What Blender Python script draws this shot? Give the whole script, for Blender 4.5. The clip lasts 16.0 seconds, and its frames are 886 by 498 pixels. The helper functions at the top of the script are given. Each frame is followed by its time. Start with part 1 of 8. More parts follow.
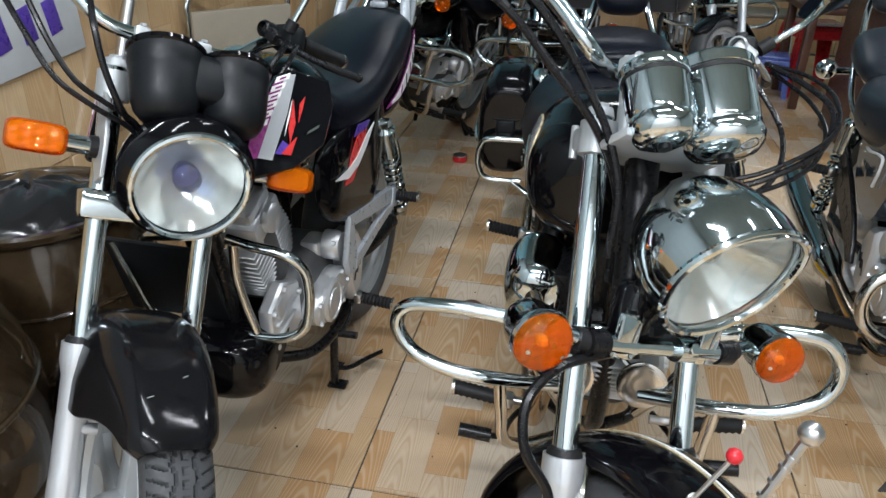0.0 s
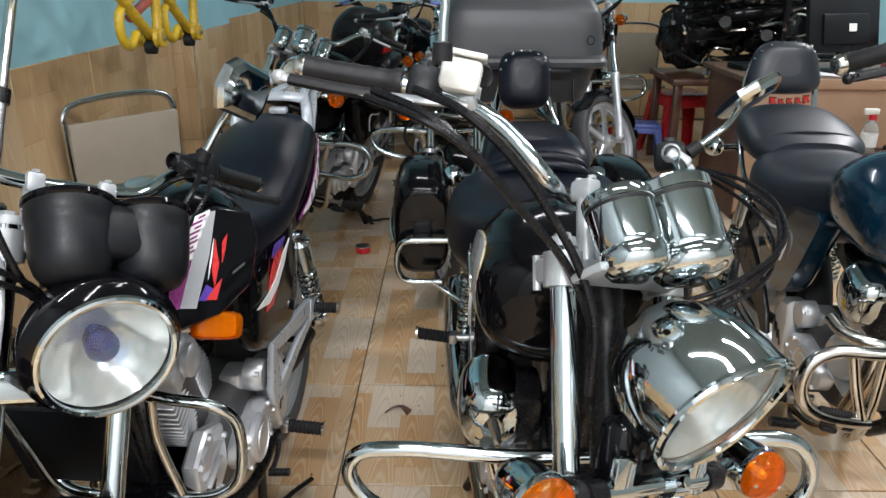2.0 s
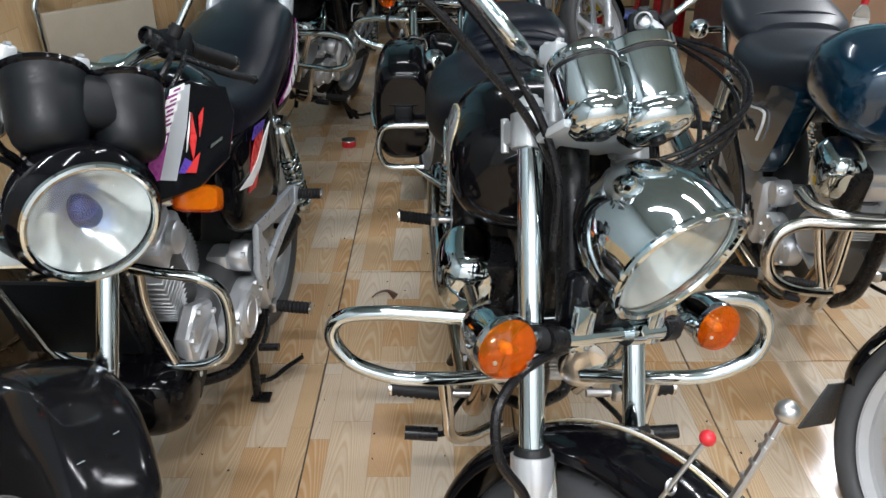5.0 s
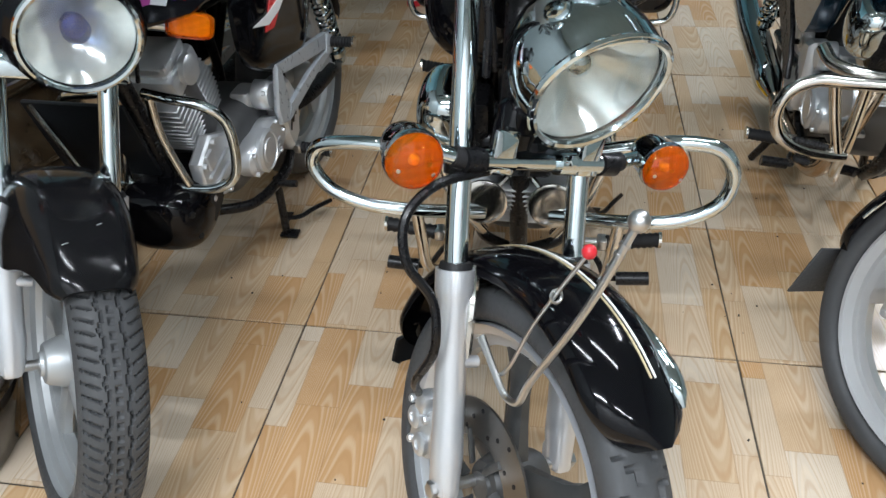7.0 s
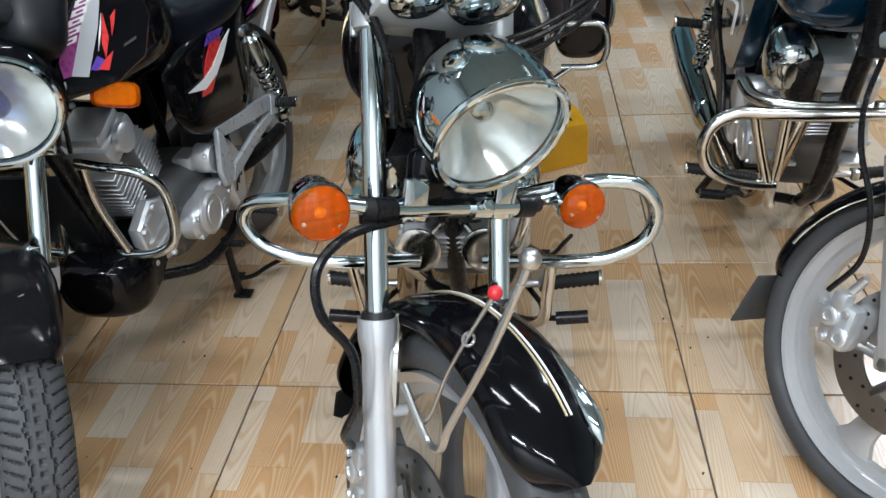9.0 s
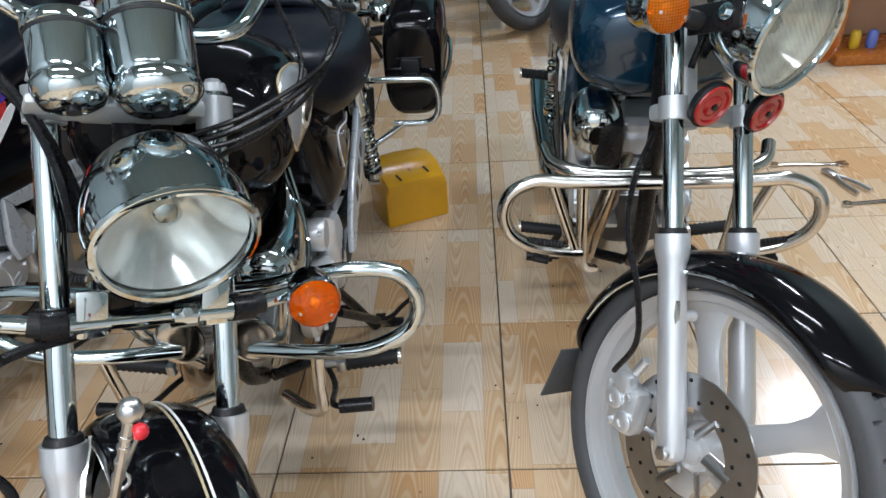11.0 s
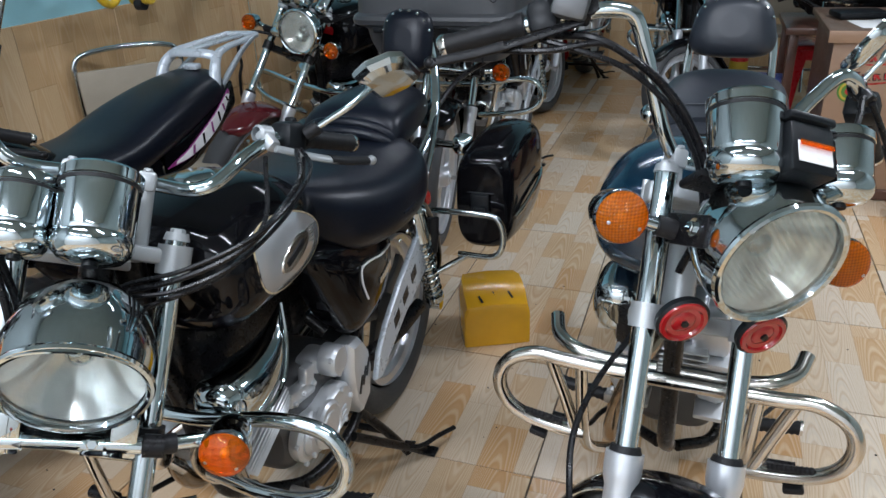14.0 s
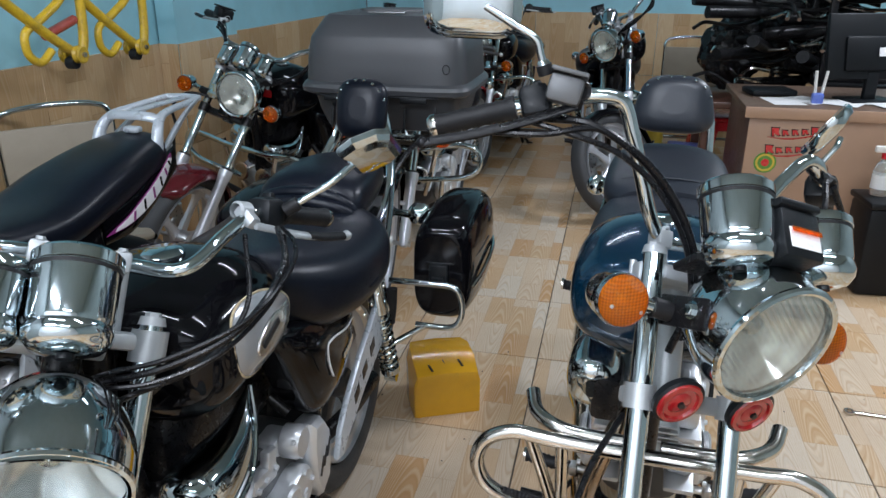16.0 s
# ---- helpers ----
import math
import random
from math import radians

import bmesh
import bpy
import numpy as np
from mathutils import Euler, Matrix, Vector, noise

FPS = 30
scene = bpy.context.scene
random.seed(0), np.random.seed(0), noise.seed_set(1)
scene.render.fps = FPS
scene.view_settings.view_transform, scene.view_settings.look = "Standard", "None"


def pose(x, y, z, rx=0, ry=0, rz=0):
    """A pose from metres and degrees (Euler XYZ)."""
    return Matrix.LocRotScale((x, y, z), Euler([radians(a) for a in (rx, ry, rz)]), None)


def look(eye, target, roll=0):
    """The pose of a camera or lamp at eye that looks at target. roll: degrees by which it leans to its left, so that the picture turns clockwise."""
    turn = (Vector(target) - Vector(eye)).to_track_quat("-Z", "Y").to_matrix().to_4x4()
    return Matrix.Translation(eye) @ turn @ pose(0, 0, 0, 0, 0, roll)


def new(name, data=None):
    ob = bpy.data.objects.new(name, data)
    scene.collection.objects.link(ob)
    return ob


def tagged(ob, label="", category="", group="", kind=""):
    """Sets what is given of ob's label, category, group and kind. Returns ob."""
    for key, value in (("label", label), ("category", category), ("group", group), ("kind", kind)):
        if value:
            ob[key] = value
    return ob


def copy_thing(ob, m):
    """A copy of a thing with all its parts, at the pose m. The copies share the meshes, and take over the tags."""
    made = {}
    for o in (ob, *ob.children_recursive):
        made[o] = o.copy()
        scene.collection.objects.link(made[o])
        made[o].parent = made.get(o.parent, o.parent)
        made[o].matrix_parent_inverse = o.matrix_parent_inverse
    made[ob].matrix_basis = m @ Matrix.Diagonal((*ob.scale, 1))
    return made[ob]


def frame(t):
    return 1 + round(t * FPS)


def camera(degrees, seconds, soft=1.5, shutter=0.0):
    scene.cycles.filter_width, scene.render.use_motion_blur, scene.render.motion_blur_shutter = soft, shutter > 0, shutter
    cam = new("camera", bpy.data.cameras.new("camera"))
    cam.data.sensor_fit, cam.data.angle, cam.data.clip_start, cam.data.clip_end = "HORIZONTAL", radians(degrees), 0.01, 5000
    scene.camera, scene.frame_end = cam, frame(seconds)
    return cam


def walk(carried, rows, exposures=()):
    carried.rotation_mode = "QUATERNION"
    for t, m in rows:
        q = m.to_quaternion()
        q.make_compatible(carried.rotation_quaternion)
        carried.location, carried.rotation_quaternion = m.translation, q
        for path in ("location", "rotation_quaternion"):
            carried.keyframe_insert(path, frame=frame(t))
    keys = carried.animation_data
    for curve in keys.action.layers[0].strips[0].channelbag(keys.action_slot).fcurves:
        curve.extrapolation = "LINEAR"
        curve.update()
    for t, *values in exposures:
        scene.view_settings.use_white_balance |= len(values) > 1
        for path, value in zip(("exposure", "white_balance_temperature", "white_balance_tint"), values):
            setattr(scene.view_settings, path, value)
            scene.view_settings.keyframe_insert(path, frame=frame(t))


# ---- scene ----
cam = camera(62.3, 16.0)
PATH = [
    (0, (0.404, -1.188, 1.232), (0.092, 0.572, 0.335), 1.6),
    (0.5, (0.275, -1.143, 1.258), (0.163, 0.653, 0.386), 2.6),
    (1, (0.265, -1.126, 1.278), (0.239, 0.718, 0.504), 2.0),
    (1.5, (0.269, -1.108, 1.287), (0.273, 0.764, 0.582), 1.5),
    (2, (0.299, -1.087, 1.287), (0.277, 0.778, 0.567), 0.2),
    (2.5, (0.345, -1.082, 1.288), (0.277, 0.769, 0.534), -1.3),
    (3, (0.343, -1.104, 1.281), (0.25, 0.724, 0.475), -1.5),
    (3.2, (0.337, -1.107, 1.277), (0.236, 0.709, 0.444), -1.4),
    (5.3, (0.327, -1.146, 1.252), (0.332, 0.601, 0.278), -0.2),
    (5.5, (0.347, -1.152, 1.252), (0.334, 0.587, 0.263), 0.1),
    (6, (0.512, -1.179, 1.224), (0.419, 0.509, 0.156), -0.2),
    (6.1, (0.552, -1.185, 1.21), (0.432, 0.488, 0.121), -0.2),
    (6.5, (0.609, -1.208, 1.205), (0.399, 0.404, 0.04), -1.4),
    (7, (0.553, -1.218, 1.217), (0.286, 0.341, -0.008), -2.3),
    (7.5, (0.509, -1.21, 1.217), (0.233, 0.328, -0.031), -2.8),
    (8, (0.523, -1.21, 1.216), (0.255, 0.324, -0.04), -3.6),
    (8.5, (0.568, -1.217, 1.214), (0.311, 0.352, 0.001), -4.4),
    (9, (0.644, -1.215, 1.213), (0.412, 0.429, 0.099), -4.8),
    (9.5, (0.745, -1.23, 1.219), (0.628, 0.445, 0.134), -4.4),
    (9.7, (0.774, -1.229, 1.221), (0.711, 0.452, 0.139), -4.1),
    (11.8, (1.091, -0.929, 1.272), (0.874, 0.762, 0.225), -2.2),
    (12, (1.132, -0.909, 1.288), (0.835, 0.779, 0.256), -2.2),
    (12.5, (1.223, -0.905, 1.323), (0.709, 0.762, 0.345), -2.0),
    (13, (1.273, -0.907, 1.326), (0.666, 0.753, 0.391), -2.6),
    (13.5, (1.304, -0.92, 1.319), (0.673, 0.748, 0.411), -2.9),
    (14, (1.31, -0.917, 1.338), (0.683, 0.776, 0.478), -2.6),
    (14.5, (1.278, -0.914, 1.342), (0.697, 0.817, 0.528), -1.9),
    (15, (1.219, -0.922, 1.346), (0.716, 0.849, 0.565), -1.0),
    (15.5, (1.187, -0.91, 1.358), (0.756, 0.893, 0.609), -0.1),
    (16, (1.19, -0.915, 1.364), (0.774, 0.902, 0.641), 0.2),
]
walk(cam, [(t, look(eye, target, roll)) for t, eye, target, roll in PATH],
     [(0, 0.22, 6550, 11), (1.5, 0.29, 6800, 14), (3, 0.3, 6950, 14), (5.3, 0.24, 6650, 12), (6.5, 0.12, 6500, 10),
      (9.5, 0.16, 6400, 11), (12.5, 0.08, 6300, 12), (16, 0.14, 6200, 13)])

# ---- world and light ----
world = bpy.data.worlds.new("world")
scene.world = world
world.use_nodes = True
bg = world.node_tree.nodes["Background"]
bg.inputs[0].default_value = (0.7, 0.85, 0.95, 1)
bg.inputs[1].default_value = 0.08


def tube_lamp(x, y, z, length, along_y, watts, tint=(0.88, 0.935, 1.0)):
    data = bpy.data.lights.new("ceiling_lamp", "AREA")
    data.shape, data.size, data.size_y = "RECTANGLE", length, 0.07
    data.energy, data.color = watts, tint
    ob = new("ceiling_lamp", data)
    ob.matrix_world = pose(x, y, z, 0, 0, 90 if along_y else 0)
    return ob


# unseen tubes; their number, places and watts are chosen to balance the brightness
tube_lamp(0.3, -0.5, 2.95, 1.2, False, 22)
tube_lamp(1.9, 0.3, 2.95, 1.2, False, 27)
tube_lamp(0.2, -2.2, 2.95, 1.2, False, 88)
tube_lamp(2.0, -2.2, 2.95, 1.2, False, 36)
tube_lamp(3.3, 2.7, 2.95, 1.2, True, 80)
tube_lamp(0.4, 3.4, 2.95, 1.2, False, 10)


# ---- materials ----
class Nodes:
    """A small wrapper round one material's node tree."""

    def __init__(self, name):
        self.mat = bpy.data.materials.new(name)
        self.mat.use_nodes = True
        self.t = self.mat.node_tree
        self.b = self.t.nodes["Principled BSDF"]

    def add(self, kind, **values):
        n = self.t.nodes.new(kind)
        for k, v in values.items():
            if k in n.inputs:
                n.inputs[k].default_value = v
        return n

    def link(self, a, b):
        self.t.links.new(a, b)

    def math(self, op, a, b=None):
        n = self.t.nodes.new("ShaderNodeMath")
        n.operation = op
        for i, v in enumerate((a, b)):
            if v is None:
                continue
            if isinstance(v, (int, float)):
                n.inputs[i].default_value = v
            else:
                self.link(v, n.inputs[i])
        return n.outputs[0]

    def mix(self, fac, a, b):
        n = self.t.nodes.new("ShaderNodeMix")
        n.data_type = "RGBA"
        for sock, v in ((n.inputs[0], fac), (n.inputs[6], a), (n.inputs[7], b)):
            if isinstance(v, (int, float)):
                sock.default_value = v
            elif isinstance(v, tuple):
                sock.default_value = (*v[:3], 1)
            else:
                self.link(v, sock)
        return n.outputs[2]

    def coords(self):
        return self.t.nodes.new("ShaderNodeTexCoord")

    def noise(self, vector, scale, detail=4.0, rough=0.6):
        n = self.add("ShaderNodeTexNoise", Scale=scale, Detail=detail, Roughness=rough)
        self.link(vector, n.inputs["Vector"])
        return n.outputs["Fac"]

    def ramp(self, fac, a, b, lo=0.0, hi=1.0):
        n = self.t.nodes.new("ShaderNodeMapRange")
        n.inputs[1].default_value, n.inputs[2].default_value = a, b
        n.inputs[3].default_value, n.inputs[4].default_value = lo, hi
        self.link(fac, n.inputs[0])
        return n.outputs[0]

    def bump(self, height, strength, distance=0.002):
        n = self.add("ShaderNodeBump", Strength=strength, Distance=distance)
        self.link(height, n.inputs["Height"])
        self.link(n.outputs[0], self.b.inputs["Normal"])

    def put(self, **values):
        for k, v in values.items():
            sock = self.b.inputs[k.replace("_", " ")]
            if isinstance(v, (int, float)):
                sock.default_value = v
            elif isinstance(v, tuple):
                sock.default_value = (*v[:3], 1)
            else:
                self.link(v, sock)
        return self.mat


def surface(name, colour, rough, metal=0.0, vary=0.25, grain=60.0, grain_bump=0.0, dirt=0.0, dirt_colour=(0.12, 0.1, 0.08), coat=0.0, broad=4.0):
    """A plain material with broad and fine variation of colour and gloss, and dust in patches."""
    n = Nodes(name)
    c = n.coords().outputs["Object"]
    big, fine = n.noise(c, broad), n.noise(c, grain, 3.0)
    dark = tuple(v * (1 - vary) for v in colour)
    light = tuple(min(1.0, v * (1 + vary * 0.6)) for v in colour)
    col = n.mix(n.ramp(big, 0.3, 0.7), dark, light)
    if dirt:
        mask = n.math("MULTIPLY", n.ramp(n.noise(c, broad * 2.3, 6.0, 0.7), 0.45, 0.75), dirt)
        col = n.mix(mask, col, dirt_colour)
    spread = 0.06 if metal > 0.3 else 0.25
    r = n.ramp(fine, 0.3, 0.7, max(0.02, rough * (1 - spread)), min(1.0, rough * (1 + spread)))
    n.put(Base_Color=col, Roughness=r, Metallic=metal)
    if coat:
        n.put(Coat_Weight=coat, Coat_Roughness=0.03)
    if grain_bump:
        n.bump(fine, grain_bump, 0.001)
    return n.mat


CHROME = surface("chrome", (0.58, 0.645, 0.67), 0.06, 1.0, 0.10, 28, 0.02, 0.12, (0.42, 0.42, 0.40))
CHROME_WORN = surface("worn_chrome", (0.66, 0.64, 0.60), 0.16, 1.0, 0.15, 45, 0.02, 0.25, (0.2, 0.15, 0.1))
STEEL = surface("brushed_steel", (0.55, 0.55, 0.55), 0.3, 1.0, 0.15, 90, 0.05)
DARK_SPOKE = surface("dark_wheel_paint", (0.045, 0.047, 0.048), 0.4, 0.0, 0.2, 90, 0.02, 0.3, (0.1, 0.09, 0.08))
# brake disc steel darkened in colour, for the disc that stands in shade
DISC_SHADED = surface("shaded_disc_steel", (0.20, 0.195, 0.19), 0.30, 1.0, 0.2, 90, 0.05, 0.3, (0.12, 0.11, 0.1))
RIM_SILVER = surface("bright_silver_wheel_paint", (0.56, 0.57, 0.58), 0.3, 0.5, 0.08, 60, 0.0, 0.12, (0.4, 0.4, 0.4))
DISC_STEEL = surface("brake_disc_steel", (0.46, 0.46, 0.46), 0.30, 1.0, 0.2, 90, 0.05, 0.3, (0.12, 0.11, 0.1))
ALU = surface("cast_aluminium", (0.66, 0.68, 0.70), 0.36, 0.7, 0.08, 160, 0.03, 0.15, (0.18, 0.16, 0.14))
ALU_PAINT = surface("silver_paint", (0.62, 0.64, 0.67), 0.3, 0.65, 0.03, 60, 0.0)
BLACK_GLOSS = surface("black_gloss_paint", (0.003, 0.003, 0.004), 0.08, 0.0, 0.2, 30, 0.0, 0.0)
BLACK_SCUFF = surface("scuffed_black_plastic", (0.006, 0.006, 0.007), 0.13, 0.0, 0.3, 80, 0.012, 0.2, (0.018, 0.018, 0.018))
BLACK_MATT = surface("black_matt_plastic", (0.006, 0.0072, 0.0088), 0.42, 0.0, 0.2, 300, 0.1)
BLACK_SATIN = surface("black_satin_metal", (0.007, 0.007, 0.008), 0.3, 0.0, 0.2, 150, 0.04, 0.1, (0.04, 0.035, 0.03))
# black vinyl in a lighter colour: the light on the teal cruiser's seat is painted in
LIT_VINYL = surface("lit_black_vinyl", (0.016, 0.020, 0.028), 0.40, 0.0, 0.2, 420, 0.12)
LEATHER = surface("black_vinyl", (0.004, 0.0056, 0.0105), 0.33, 0.0, 0.2, 420, 0.12)
RUBBER = surface("tyre_rubber", (0.062, 0.064, 0.067), 0.55, 0.0, 0.25, 200, 0.1, 0.25, (0.08, 0.08, 0.078))
GRIP = surface("grip_rubber", (0.012, 0.012, 0.013), 0.5, 0.0, 0.25, 220, 0.1)
CABLE = surface("cable_sheath", (0.006, 0.006, 0.007), 0.3, 0.0, 0.2, 100)
BLUE = surface("dark_teal_metallic_paint", (0.002, 0.026, 0.055), 0.16, 0.35, 0.25, 400, 0.0, 0.04, (0.05, 0.06, 0.06), 0.7)
RED_PAINT = surface("red_paint", (0.30, 0.008, 0.010), 0.16, 0.0, 0.2, 60, 0.0, 0.08, (0.1, 0.02, 0.02), 0.5)
MAROON = surface("maroon_paint", (0.10, 0.010, 0.014), 0.15, 0.0, 0.2, 60, 0.0, 0.06, (0.06, 0.02, 0.02), 0.5)
SILVER = surface("silver_grey_panel", (0.36, 0.37, 0.38), 0.2, 0.35, 0.08, 200, 0.0, 0.05, (0.2, 0.2, 0.2), 0.5)
GREY_METAL = surface("light_grey_painted_casting", (0.40, 0.42, 0.43), 0.4, 0.45, 0.05, 60, 0.0)
WHITE_PLASTIC = surface("aged_white_plastic", (0.72, 0.72, 0.68), 0.4, 0.0, 0.06, 80, 0.02, 0.15, (0.45, 0.42, 0.36))
WHITE = surface("white_decal", (0.75, 0.75, 0.74), 0.35, 0.0, 0.06)
GOLD_LINE = surface("pale_gold_stripe", (0.55, 0.45, 0.28), 0.3, 0.3, 0.1)
PURPLE = surface("magenta_decal", (0.22, 0.03, 0.16), 0.3, 0.0, 0.15)
VIOLET = surface("violet_decal", (0.08, 0.04, 0.3), 0.3, 0.0, 0.15)
RED_DECAL = surface("red_decal", (0.55, 0.03, 0.03), 0.3, 0.0, 0.15)
COPPER = surface("blued_exhaust_steel", (0.45, 0.36, 0.27), 0.22, 1.0, 0.2, 60, 0.02, 0.3, (0.15, 0.09, 0.05))


def lens_material(name, colour, transmission, rough, ribs=0.0, ribs_strength=0.3):
    n = Nodes(name)
    c = n.coords().outputs["Object"]
    big = n.noise(c, 30.0)
    n.put(Base_Color=n.mix(big, tuple(v * 0.8 for v in colour), colour), Roughness=rough, Transmission_Weight=transmission, IOR=1.45)
    if ribs:
        sep = n.t.nodes.new("ShaderNodeSeparateXYZ")
        n.link(c, sep.inputs[0])
        waves = [n.math("SINE", n.math("MULTIPLY", sep.outputs[i], ribs)) for i in (0, 1, 2)]
        n.bump(n.math("ADD", n.math("ADD", waves[0], waves[1]), waves[2]), ribs_strength, 0.001)
    return n.mat


def thin_lens(name, colour, body, rough, ribs=0.0, ribs_strength=0.3, shade=0.0, slant=0.0):
    """A thin moulded lens: light passes straight through, tinted; the outer skin is glossy; ribs run across it."""
    n = Nodes(name)
    c = n.coords().outputs["Object"]
    clear = n.t.nodes.new("ShaderNodeBsdfTransparent")
    solid_ = n.t.nodes.new("ShaderNodeBsdfDiffuse")
    gloss = n.t.nodes.new("ShaderNodeBsdfGlossy")
    gloss.inputs["Roughness"].default_value = rough
    edge = n.t.nodes.new("ShaderNodeLayerWeight")
    sheen = n.math("ADD", 0.035, n.math("MULTIPLY", n.math("POWER", edge.outputs["Facing"], 4.0), 0.5))
    tint = n.mix(n.noise(c, 40.0), tuple(v * 0.85 for v in colour), colour)
    if ribs:
        sep = n.t.nodes.new("ShaderNodeSeparateXYZ")
        n.link(c, sep.inputs[0])
        lines = n.math("SINE", n.math("MULTIPLY", n.math("ADD", sep.outputs[0], n.math("MULTIPLY", sep.outputs[2], slant)), ribs))
        cross = n.math("SINE", n.math("MULTIPLY", sep.outputs[2] if not slant else sep.outputs[1], ribs if not slant else ribs * 0.3))
        height = n.math("ADD", lines, cross)
        bump = n.add("ShaderNodeBump", Strength=ribs_strength, Distance=0.001)
        n.link(height, bump.inputs["Height"])
        n.link(bump.outputs[0], gloss.inputs["Normal"]), n.link(bump.outputs[0], solid_.inputs["Normal"])
        # shade of the rib hollows is painted into the tint
        if shade:
            tint = n.mix(n.ramp(height, -1.6, 1.6, shade, 0.0), tint, tuple(v * 0.45 for v in colour))
    n.link(tint, clear.inputs[0]), n.link(tint, solid_.inputs[0])
    inner = n.t.nodes.new("ShaderNodeMixShader")
    inner.inputs[0].default_value = body
    n.link(clear.outputs[0], inner.inputs[1]), n.link(solid_.outputs[0], inner.inputs[2])
    outer = n.t.nodes.new("ShaderNodeMixShader")
    n.link(sheen, outer.inputs[0]), n.link(inner.outputs[0], outer.inputs[1]), n.link(gloss.outputs[0], outer.inputs[2])
    n.link(outer.outputs[0], n.t.nodes["Material Output"].inputs["Surface"])
    return n.mat


AMBER = thin_lens("amber_lens", (1.0, 0.245, 0.0), 0.20, 0.04, 520, 0.4, 0.3)
AMBER_DEEP = thin_lens("deep_amber_lens", (1.0, 0.26, 0.0), 0.20, 0.03, 560, 0.4, 0.3)
AMBER_GRID = thin_lens("amber_grid_lens", (1.0, 0.26, 0.0), 0.38, 0.06, 1500, 0.6, 0.9)
GLASS = thin_lens("headlight_glass", (0.97, 0.985, 0.98), 0.0, 0.02)
GLASS_RIBBED = thin_lens("ribbed_headlight_glass", (0.96, 0.97, 0.94), 0.06, 0.05, 760, 0.45, 0.3, 0.6)
REFLECTOR = surface("headlight_reflector", (0.98, 0.99, 0.98), 0.12, 0.62, 0.02, 25, 0.0)
BULB_GLASS = thin_lens("blue_bulb_glass", (0.55, 0.66, 0.92), 0.05, 0.03)
BULB_BLUE = surface("blue_bulb_cap", (0.09, 0.15, 0.45), 0.12, 0.6, 0.2)
MIRROR = surface("mirror_glass", (0.85, 0.86, 0.87), 0.01, 1.0, 0.02)
RED_LENS = lens_material("red_lens", (0.6, 0.01, 0.01), 0.3, 0.15, 900, 0.4)


def wood_tile(name, plank, length, tones, gloss, dirt=0.0, figure=1.0):
    """Printed wood planks in columns along y: staggered, each with its own tone and arched grain."""
    n = Nodes(name)
    c = n.coords().outputs["Object"]
    info = n.t.nodes.new("ShaderNodeObjectInfo")
    sep = n.t.nodes.new("ShaderNodeSeparateXYZ")
    n.link(c, sep.inputs[0])
    u = n.math("DIVIDE", sep.outputs[0], plank)
    col = n.math("FLOOR", u)
    shift = n.math("FRACT", n.math("MULTIPLY", n.math("SINE", n.math("MULTIPLY", col, 12.9)), 43.7))
    v = n.math("ADD", n.math("DIVIDE", sep.outputs[1], length), shift)
    row = n.math("FLOOR", v)
    seed = n.t.nodes.new("ShaderNodeCombineXYZ")
    n.link(col, seed.inputs[0]), n.link(row, seed.inputs[1]), n.link(n.math("MULTIPLY", info.outputs["Random"], 61.7), seed.inputs[2])
    white = n.t.nodes.new("ShaderNodeTexWhiteNoise")
    n.link(seed.outputs[0], white.inputs[0])
    tone = n.t.nodes.new("ShaderNodeValToRGB")
    tone.color_ramp.interpolation = "CONSTANT"
    while len(tone.color_ramp.elements) < len(tones):
        tone.color_ramp.elements.new(0.5)
    for i, (e, t) in enumerate(zip(tone.color_ramp.elements, tones)):
        e.position, e.color = i / len(tones), (*t, 1)
    n.link(white.outputs["Value"], tone.inputs[0])
    # arched grain: stretched noise feeding a sine
    local = n.t.nodes.new("ShaderNodeCombineXYZ")
    n.link(n.math("MULTIPLY", sep.outputs[0], 14.0), local.inputs[0])
    n.link(n.math("MULTIPLY", sep.outputs[1], 3.0), local.inputs[1])
    n.link(n.math("MULTIPLY", white.outputs["Value"], 37.0), local.inputs[2])
    flow = n.noise(local.outputs[0], 1.0, 2.0, 0.4)
    pair = n.t.nodes.new("ShaderNodeSeparateColor")
    n.link(white.outputs["Color"], pair.inputs[0])
    off = n.math("SUBTRACT", n.math("FRACT", u), n.math("ADD", 0.25, n.math("MULTIPLY", pair.outputs[1], 0.5)))
    arch = n.math("MULTIPLY", n.math("MULTIPLY", off, off), n.math("ADD", 4.0, n.math("MULTIPLY", pair.outputs[2], 6.0)))
    flip = n.math("SUBTRACT", n.math("MULTIPLY", n.math("GREATER_THAN", pair.outputs[0], 0.3), 2.0), 1.0)
    along = n.math("MULTIPLY", n.math("FRACT", v), flip)
    phase = n.math("MULTIPLY", n.math("ADD", n.math("ADD", along, arch), n.math("MULTIPLY", flow, 0.55)), 19.0)
    grain = n.ramp(n.math("SINE", phase), 0.1, 1.0)
    brown = n.ramp(n.math("SINE", n.math("ADD", phase, 2.2)), 0.5, 1.0)
    pore = n.t.nodes.new("ShaderNodeCombineXYZ")
    n.link(n.math("MULTIPLY", sep.outputs[0], 220.0), pore.inputs[0])
    n.link(n.math("MULTIPLY", sep.outputs[1], 12.0), pore.inputs[1])
    fine = n.noise(pore.outputs[0], 1.0, 3.0, 0.6)
    base = n.mix(n.math("MULTIPLY", grain, 0.34 * figure), tone.outputs[0], (0.76, 0.62, 0.45))
    base = n.mix(n.math("MULTIPLY", brown, 0.26 * figure), base, (0.42, 0.21, 0.07))
